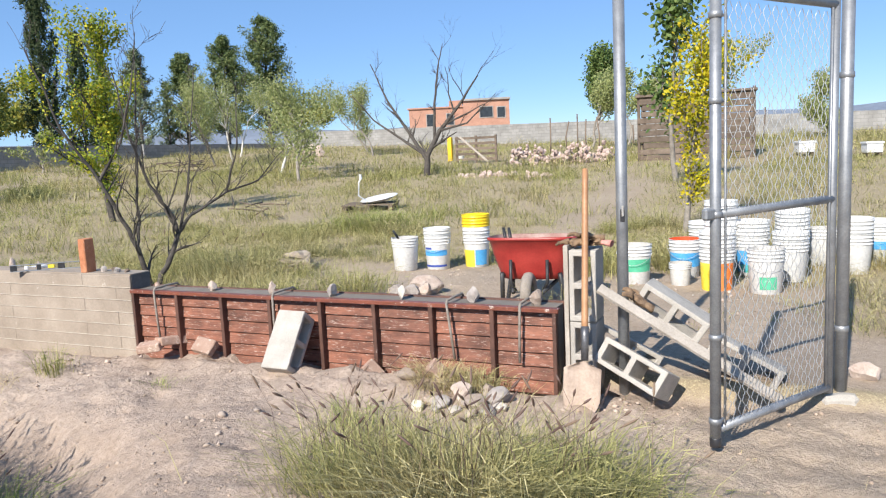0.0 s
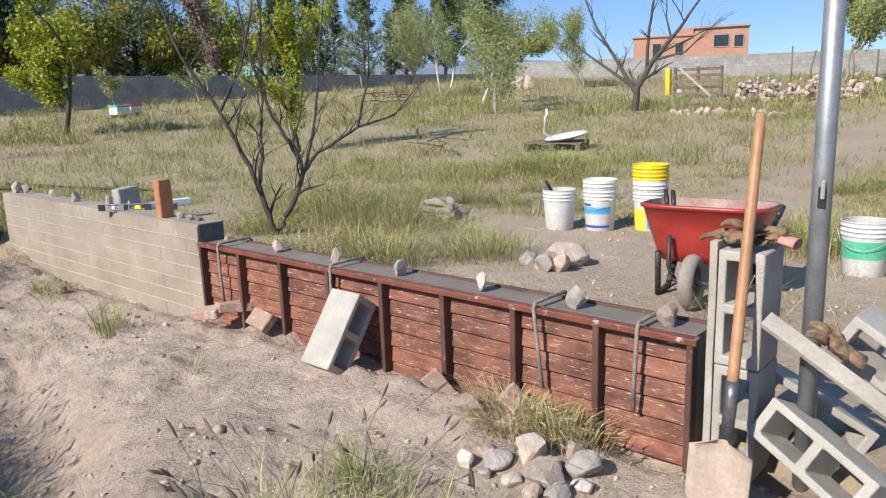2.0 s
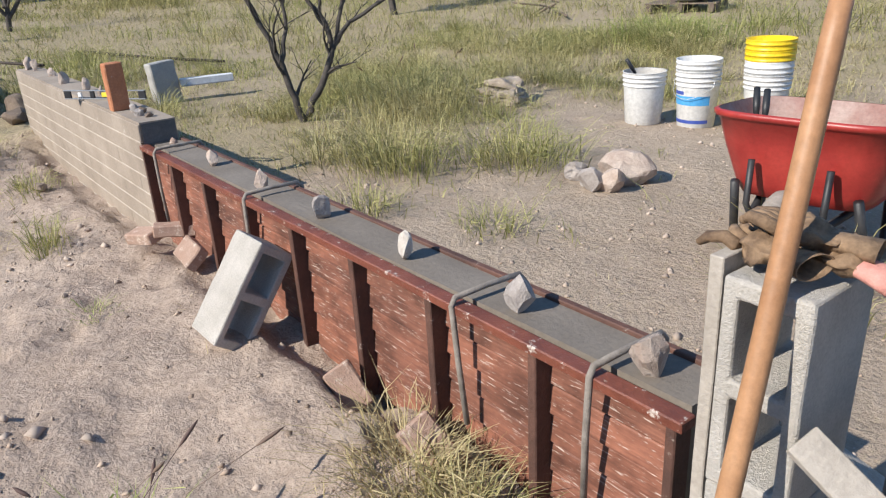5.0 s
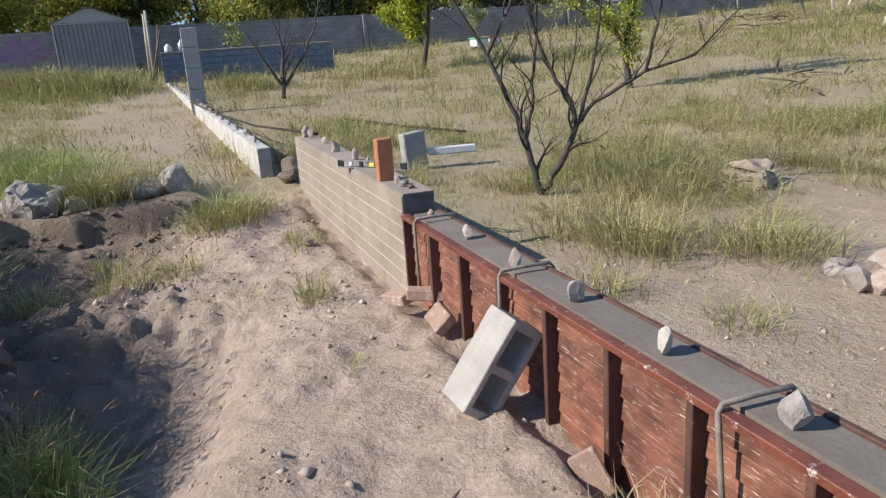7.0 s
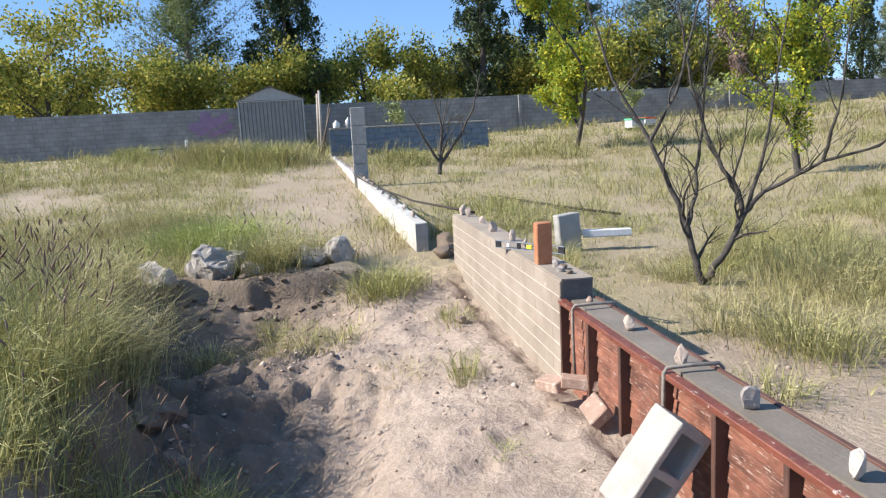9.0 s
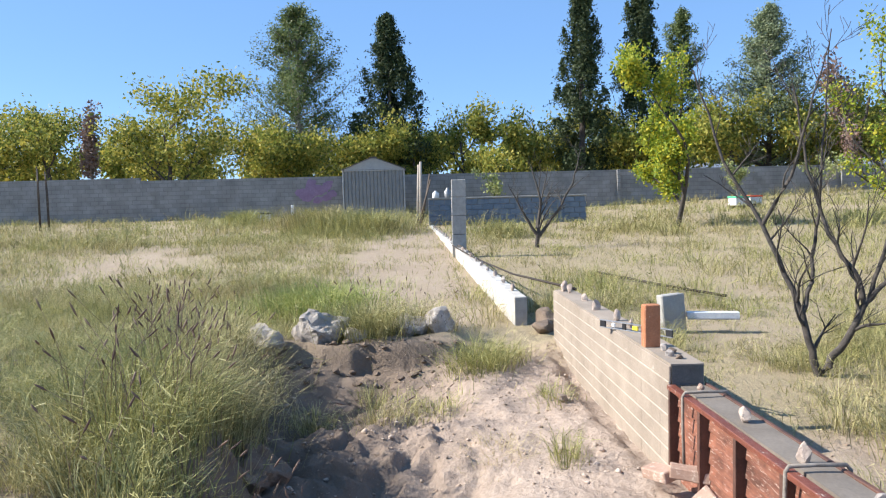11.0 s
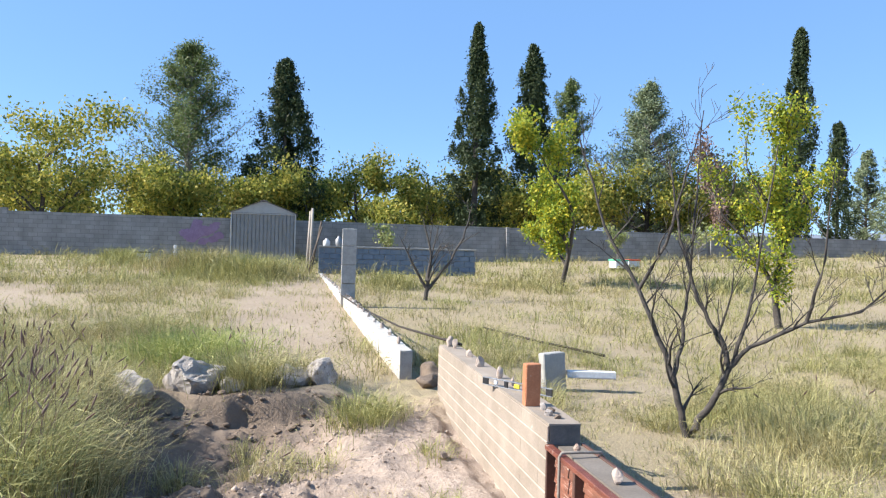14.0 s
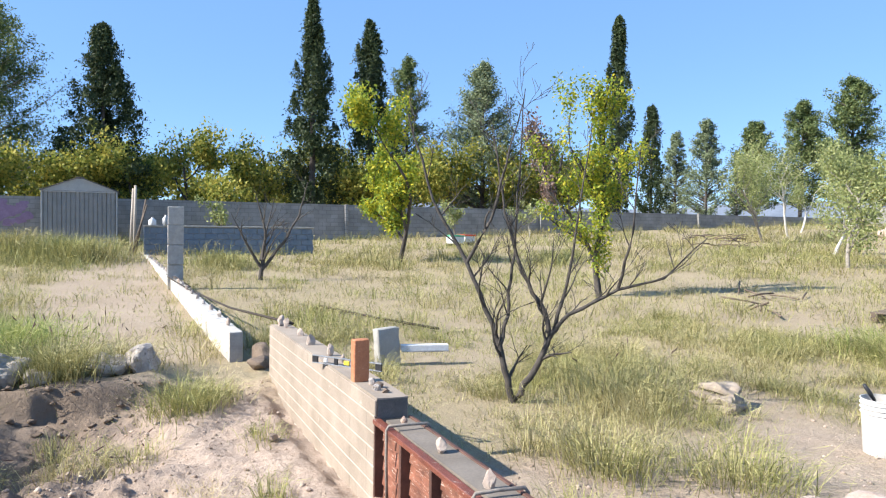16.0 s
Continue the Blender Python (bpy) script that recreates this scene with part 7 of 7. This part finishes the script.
crumbs("grit", 2200, (-5.0, 2.5, 4.2, 8.0), 0.005, 0.022, M_SANDGRIT, "pale pebbles and crumbs in the yard", 6, lambda x, y: bareness(x, y) * sstep(0.4, 0.75, vnoise(x * 2.2, y * 2.2, 82)))
crumbs("grit", 1100, (-7.0, -3.0, 1.0, 3.2), 0.005, 0.018, M_DARKGRIT, "dark crumbs of dug earth in the hollow", 2, lambda x, y: sstep(-3.4, -5.6, x) * 0.9 + 0.1)
crumbs("grit", 3600, (-9.0, 3.0, 4.1, 9.0), 0.003, 0.013, M_GRIT, "grit and small stones on the bare yard", 3, lambda x, y: bareness(x, y))
crumbs("grit", 1800, (-22, -7.0, 0.5, 3.6), 0.004, 0.016, M_SANDGRIT, "grit on the trodden path", 4, lambda x, y: bareness(x, y))


def brick(x, y, z, rx, ry, rz, mat, label, size=(0.23, 0.11, 0.06), group="loose bricks"):
    bm = rough(cuts(box_bm(*size, 0.006), 2), 0.004, 12, x * 7)
    return tagged(part("brick", bm, mat, None, "", pose(x, y, z, rx, ry, rz)), label, "brick", group)


brick(-3.44, 3.70, 0.0, 8, -6, 25, M_BRICKPALE, "dusty pale brick lying by the form", (0.17, 0.1, 0.06))
brick(-3.36, 3.82, 0.02, -6, 5, 70, M_BRICKPALE, "dusty pale brick lying against the form", (0.2, 0.11, 0.06))
brick(-3.0, 3.79, 0.02, 45, 10, 0, M_BRICKPALE, "pale brick wedged under the form", (0.16, 0.11, 0.06))
brick(-1.66, 3.79, -0.06, 40, 50, 15, M_BRICKPALE, "pale brick wedged against the form", (0.16, 0.10, 0.06))
brick(-1.21, 3.77, -0.04, 30, 45, 20, M_BRICKPALE, "large pale brick wedged against the form", (0.17, 0.11, 0.085))
brick(-4.235, 3.91, 0.522, 0, 0, 4, M_BRICK, "orange clay brick standing upright on the cast wall", (0.065, 0.10, 0.265))
for k, (x, y, s) in enumerate(((-4.12, 3.95, 0.09), (-4.02, 3.97, 0.08), (-3.95, 3.93, 0.07), (-3.88, 3.96, 0.06))):
    stone(x, y, 0.522, s, s * 0.8, s * 0.75, M_CLOD if k % 2 else M_STONEGREY, 170 + k, "small dark stone lying on the cast wall", "stones on the cast wall", 40 * k)
for k, (x, s) in enumerate(((-7.08, 0.09), (-6.85, 0.085), (-6.3, 0.07), (-5.75, 0.085), (-5.2, 0.075), (-4.9, 0.06), (-7.02, 0.11))):
    stone(x, 3.94 + 0.02 * (k % 3), 0.522, s, s * 0.75, s * 1.5, M_STONE, 180 + k, "upright pale stone standing on the cast wall", "stones on the cast wall", 30 * k)
for k in range(22):
    f = 0.03 + k * 0.042
    x = -8.15 - 18.4 * f
    y = 3.66 - 0.58 * f
    s = 0.07 + 0.03 * rk.random()
    stone(x, y, 0.325 + 0.205 * f, s, s * 0.75, s * 1.5, M_STONEGREY if k % 2 else M_STONE, 190 + k % 7, "small upright stone standing on the white wall", "stones on the white wall", 30 * k)


def spirit_level():
    a, b = Vector((-4.97, 3.78, 0.56)), Vector((-4.47, 4.13, 0.56))
    d = b - a
    r = root("spirit_level", Matrix.Translation(a) @ Matrix.Rotation(math.atan2(d.y, d.x), 4, "Z"), "aluminium spirit level lying across the cast wall", "spirit level")
    w = d.length
    part("top_flange", box_bm(w, 0.02, 0.006, 0.001, (w / 2, 0, 0.014)), M_GALV, r)
    part("bottom_flange", box_bm(w, 0.02, 0.006, 0.001, (w / 2, 0, -0.036)), M_GALV, r)
    for x0, x1 in ((0.0, 0.05), (0.2, 0.23), (w - 0.25, w - 0.2), (w - 0.05, w)):
        part("web", box_bm(x1 - x0, 0.012, 0.044, 0.001, ((x0 + x1) / 2, 0, -0.03)), M_BLACKT, r)
    part("vial", box_bm(0.05, 0.014, 0.03, 0.004, (w - 0.30, 0, -0.024)), M_LYELLOW, r, "yellow bubble vial")
    part("vial", box_bm(0.03, 0.014, 0.03, 0.004, (0.12, 0, -0.024)), M_WHITEPAINT, r)


spirit_level()


def slab():
    bm = rough(cuts(box_bm(0.11, 0.27, 0.42, 0.012), 3), 0.008, 9, 3)
    ob = part("concrete_slab", bm, M_BLOCKGREY, None, "", pose(-7.35, 5.16, ground_z(-7.35, 5.16) - 0.01, 3, -4, 12))
    tagged(ob, "rough grey concrete slab standing in the grass", "slab")


slab()


def channel():
    r = root("metal_channel", pose(-7.35, 5.30, 0.11, 0, 0, 78), "white folded sheet metal channel propped by the slab", "channel")
    L = 0.52
    for y, z, sy, sz in ((0, 0.10, 0.09, 0.012), (-0.045, 0.05, 0.01, 0.06), (0.045, 0.05, 0.01, 0.06)):
        part("fold", box_bm(L, sy, sz, 0.002, (L / 2, y, z)), M_WHITEPAINT, r)
    part("lower_fold", box_bm(L, 0.03, 0.01, 0.002, (L / 2, -0.06, 0.04)), M_GALV, r)


channel()
for pts, rad, label in (([(-15.75, 3.28, 0.46), (-13.0, 3.53, 0.40), (-10.0, 3.82, 0.40), (-7.0, 4.05, 0.545)], 0.014, "long dark iron bar leaning over the white wall"),
                        ([(-16.6, 3.30, 0.46), (-15.4, 3.45, 0.46), (-13.4, 3.55, 0.43)], 0.013, "dark iron bar lying on the white wall"),
                        ([(-12.4, 5.6, 0.14), (-10.8, 6.1, 0.10), (-9.4, 6.6, 0.08)], 0.02, "dark stick lying in the meadow")):
    v, f = tube(pts, rad, 8)
    tagged(place("iron_bar", mesh_of("iron_bar", v, f, M_IRON, True)), label, "bar")


def paper_sack():
    """A slumped stack of empty sacks: crumpled layers over one another."""
    r = root("paper_sack", pose(-4.62, 7.14, ground_z(-4.62, 7.14), 0, 0, 25), "crumpled pale paper cement sacks heaped on the ground", "sack")
    for k in range(4):
        bm = box_bm(0.44 - 0.04 * k, 0.33 - 0.03 * k, 0.05, 0.015, (0.03 * (k % 2), 0.02 * k, 0.05 * k), 2)
        cuts(bm, 4)
        for v in bm.verts:
            v.co += noise.noise_vector(v.co * 6 + Vector((k * 3, 0, 0))) * 0.05
            v.co.z = max(0.0, v.co.z - 0.10 * (v.co.x / 0.3) ** 2 * k / 3)
        part("layer", rough(bm, 0.014, 22, k), M_BAG, r)


paper_sack()


def dish_on_pallet():
    x, y = -7.2, 13.55
    z = ground_z(x, y)
    r = root("pallet", pose(x, y, z, 0, 0, 20), "old grey wooden pallet lying in the grass", "pallet")
    for k in range(6):
        part("slat", box_bm(1.1, 0.11, 0.02, 0.003, (0, -0.42 + 0.17 * k, 0.12)), M_OLDWOOD, r)
    for k in range(3):
        part("bearer", box_bm(0.09, 0.98, 0.11, 0.004, (-0.48 + 0.48 * k, 0, 0.008)), M_OLDWOOD, r)
    d = root("satellite_dish", pose(x + 0.22, y, z + 0.16, 8, -6, 0), "pale satellite dish lying on the wooden pallet", "dish")
    prof = [(0.001, 0.0), (0.15, 0.012), (0.30, 0.05), (0.40, 0.09), (0.41, 0.095), (0.40, 0.102), (0.30, 0.062), (0.15, 0.022), (0.001, 0.01)]
    v, f = lathe(prof, 40)
    place("reflector", mesh_of("reflector", v, f, M_WHITEPAINT, True), None, d)
    tube_part("arm", [(-0.32, 0, 0.06), (-0.48, 0, 0.20), (-0.40, 0, 0.48), (-0.34, 0, 0.55)], 0.018, M_WHITEPAINT, d, 8)
    part("feed_horn", box_bm(0.05, 0.05, 0.11, 0.01, (-0.33, 0, 0.53)), M_WHITEPAINT, d)


dish_on_pallet()


def rubble(x0, y0, x1, y1, n, hmax, seed, label):
    rng = random.Random(seed)
    r = root("rubble_pile", Matrix(), label, "rubble")
    shapes = [rock_mesh("stone", M_RUBBLE, seed + k, (1, 0.8, 0.75), 1) for k in range(5)]
    for k in range(n):
        f = rng.random()
        x, y = x0 + (x1 - x0) * f + rng.gauss(0, 0.15), y0 + (y1 - y0) * f + rng.gauss(0, 0.25)
        s = rng.uniform(0.14, 0.36)
        hh = hmax * (0.4 + 0.6 * abs(math.sin(f * 7.0 + seed))) * rng.random()
        place("stone", shapes[k % 5], pose(x, y, ground_z(x, y) + hh, rng.uniform(0, 90), rng.uniform(0, 90), rng.uniform(0, 360)) @ Matrix.Scale(s, 4), r)


rubble(-8.1, 26.0, -4.6, 27.0, 230, 0.75, 7, "long heap of pinkish broken stone and rubble")
rubble(-8.6, 22.0, -5.2, 20.5, 60, 0.10, 9, "low scatter of broken stones in the grass")


def pallet_fence():
    x, y = -10.8, 28.9
    r = root("standing_pallet", pose(x, y, ground_z(x, y), 0, 0, 6), "standing grey wooden pallet propped with a diagonal board", "pallet")
    for s in (-1, 0, 1):
        part("post", box_bm(0.09, 0.09, 1.15, 0.005, (s * 0.85, 0, 0)), M_OLDWOOD, r)
    for k in range(5):
        part("slat", box_bm(1.8, 0.025, 0.10, 0.003, (0, -0.06, 0.12 + 0.22 * k)), M_OLDWOOD, r)
    part("diagonal", box_bm(1.6, 0.03, 0.08, 0.003), M_PLANK, r, "pale diagonal board", pose(-0.1, -0.1, 0.55, 0, 42, 0))


pallet_fence()
tagged(part("yellow_post", box_bm(0.2, 0.2, 1.1, 0.02), M_YPOST, None, "", pose(-12.6, 30.3, ground_z(-12.6, 30.3) - 0.05)), "short bright yellow painted post in the grass", "post")
for k in range(16):
    x, y = -9.2 + k * 0.62, 34.5 + 0.8 * math.sin(k * 1.3)
    v, f = tube([(0, 0, 0), (rk.gauss(0, 0.05), 0, 0.8), (rk.gauss(0, 0.1), 0, 1.2 + 0.7 * rk.random())], 0.035, 6)
    tagged(place("fence_stake", mesh_of("fence_stake", v, f, M_OLDWOOD, True), pose(x, y, ground_z(x, y) - 0.05)), "rough wooden stake of the old fence", "stake", "old fence stakes")


def shack():
    x, y = -1.9, 27.2
    r = root("timber_shack", pose(x, y, ground_z(x, y) - 0.05, 0, 0, 4), "low shack of weathered horizontal brown planks", "shack")
    for k in range(10):
        part("plank", box_bm(3.6 + 0.12 * math.sin(k * 2.3), 0.06, 0.19, 0.008, (0.05 * math.sin(k), -0.75, 0.02 + k * 0.215)), M_OLDWOOD, r)
        part("plank", box_bm(0.06, 1.3, 0.19, 0.008, (1.75, 0.0, 0.02 + k * 0.215)), M_OLDWOOD, r)
        part("plank", box_bm(0.06, 1.3, 0.19, 0.008, (-1.75, 0.0, 0.02 + k * 0.215)), M_OLDWOOD, r)
    for s in (-1, 1):
        part("post", box_bm(0.1, 0.1, 2.35, 0.01, (s * 1.85, -0.68, 0)), M_OLDWOOD, r)
    part("roof", box_bm(3.9, 1.7, 0.08, 0.01, (0, 0, 2.2)), M_OLDWOOD, r)


shack()


def hive(x, y, mat, label, s=1.0):
    r = root("hive_box", pose(x, y, ground_z(x, y), 0, 0, 12), label, "box")
    part("body", box_bm(0.5 * s, 0.6 * s, 0.3 * s, 0.01, (0, 0, 0.12)), M_WHITEPAINT, r)
    part("lid", box_bm(0.56 * s, 0.66 * s, 0.07 * s, 0.01, (0, 0, 0.12 + 0.3 * s)), mat, r, "coloured lid")
    for a in (-1, 1):
        part("foot", box_bm(0.06, 0.5 * s, 0.12, 0.004, (a * 0.18 * s, 0, 0)), M_OLDWOOD, r)


hive(-28.7, 15.4, M_LGREEN, "white wooden box with a green lid by the wall", 1.0)
hive(-29.2, 16.2, M_REDP, "low white box with a red lid", 0.9)
hive(1.5, 26.3, M_WHITEPAINT, "white wooden box standing in the far grass", 0.95)
hive(3.2, 24.6, M_WHITEPAINT, "white wooden box standing in the far grass", 0.85)
part_ob = part("white_stub", box_bm(0.12, 0.12, 0.75, 0.02), M_WHITEPAINT, None, "", pose(-34.5, -3.2, ground_z(-34.5, -3.2) - 0.1))
tagged(part_ob, "short white post stub by the boundary wall", "post")
hive(-31.6, -3.95, M_BLACKT, "dark low crate standing on the path", 0.9)
for k, (x, y, h, lean) in enumerate(((-26.6, 2.72, 2.35, 0.05), (-26.7, 2.62, 2.25, 0.1), (-26.5, 2.86, 1.9, 0.35), (-26.4, 2.80, 1.7, 0.5))):
    v, f = tube([(0, 0, 0), (0.0, lean * 0.5, h * 0.5), (0.0, lean, h)], 0.045 if k < 2 else 0.03, 8)
    tagged(place("wooden_pole", mesh_of("wooden_pole", v, f, M_PLANK if k < 2 else M_OLDWOOD, True), pose(x, y - lean * 0.4, 0.5)), "pale pole leaning at the end of the blue wall", "pole", "leaning poles")
for x, y, h, mat, label in ((-26.95, 3.28, 0.26, M_WHITEPAINT, "white tin standing on the blue wall"), (-26.95, 3.72, 0.36, M_GALV, "clear glass demijohn standing on the blue wall")):
    v, f = lathe([(0.001, 0), (0.12, 0), (0.125, 0.02), (0.125, h * 0.65), (0.05, h * 0.85), (0.05, h), (0.001, h)], 20)
    tagged(place("jar", mesh_of("jar", v, f, mat, True), pose(x, y, 1.525)), label, "jar")
for k in range(4):
    x, y = -30.0 + 0.25 * (k % 2), -12.58 + 0.17 * k
    v, f = tube([(0, 0, 0), (0.01, 0.01, 1.4), (0.03 * k, 0.02, 2.65 - 0.1 * k)], 0.022, 6)
    tagged(place("rebar_rod", mesh_of("rebar_rod", v, f, M_IRON, True), pose(x, y, ground_z(x, y) - 0.05)), "upright dark rebar rod of an unbuilt column", "rebar", "column rebar")
for k in range(3):
    x, y = (-10.4, 14.0) if k == 0 else ((-9.7, 12.6) if k == 1 else (-22.2, 23.7))
    nst = 5 if k < 2 else 30
    r = root("brush_heap", Matrix(), "low heap of dry cut branches in the grass" if k == 2 else "old grey sticks lying in the grass", "branches")
    for j in range(nst):
        a, l = rk.uniform(0, 3.14), rk.uniform(0.4, 1.3)
        p = Vector((x + rk.gauss(0, 0.5 if k < 2 else 0.8), y + rk.gauss(0, 0.25 if k < 2 else 0.5), 0))
        zz = ground_z(p.x, p.y) + rk.uniform(0.03, 0.12 if k < 2 else 0.5)
        dd = Vector((math.cos(a) * l / 2, math.sin(a) * l / 2, rk.gauss(0, 0.06)))
        tube_part("stick", [p - dd + Vector((0, 0, zz)), p + Vector((0, 0, zz + 0.02)), p + dd + Vector((0, 0, zz))], 0.018, M_OLDWOOD, r, 5)
for k, (x, y) in enumerate(((-22.8, 34.4), (-22.3, 34.5), (-23.2, 34.6))):
    gs(x, y, 0.6, 0.3, 1.3 - 0.3 * k, M_STONE, 220 + k, "upright pale stone slab by the far wall", "far upright stones", 20 * k)
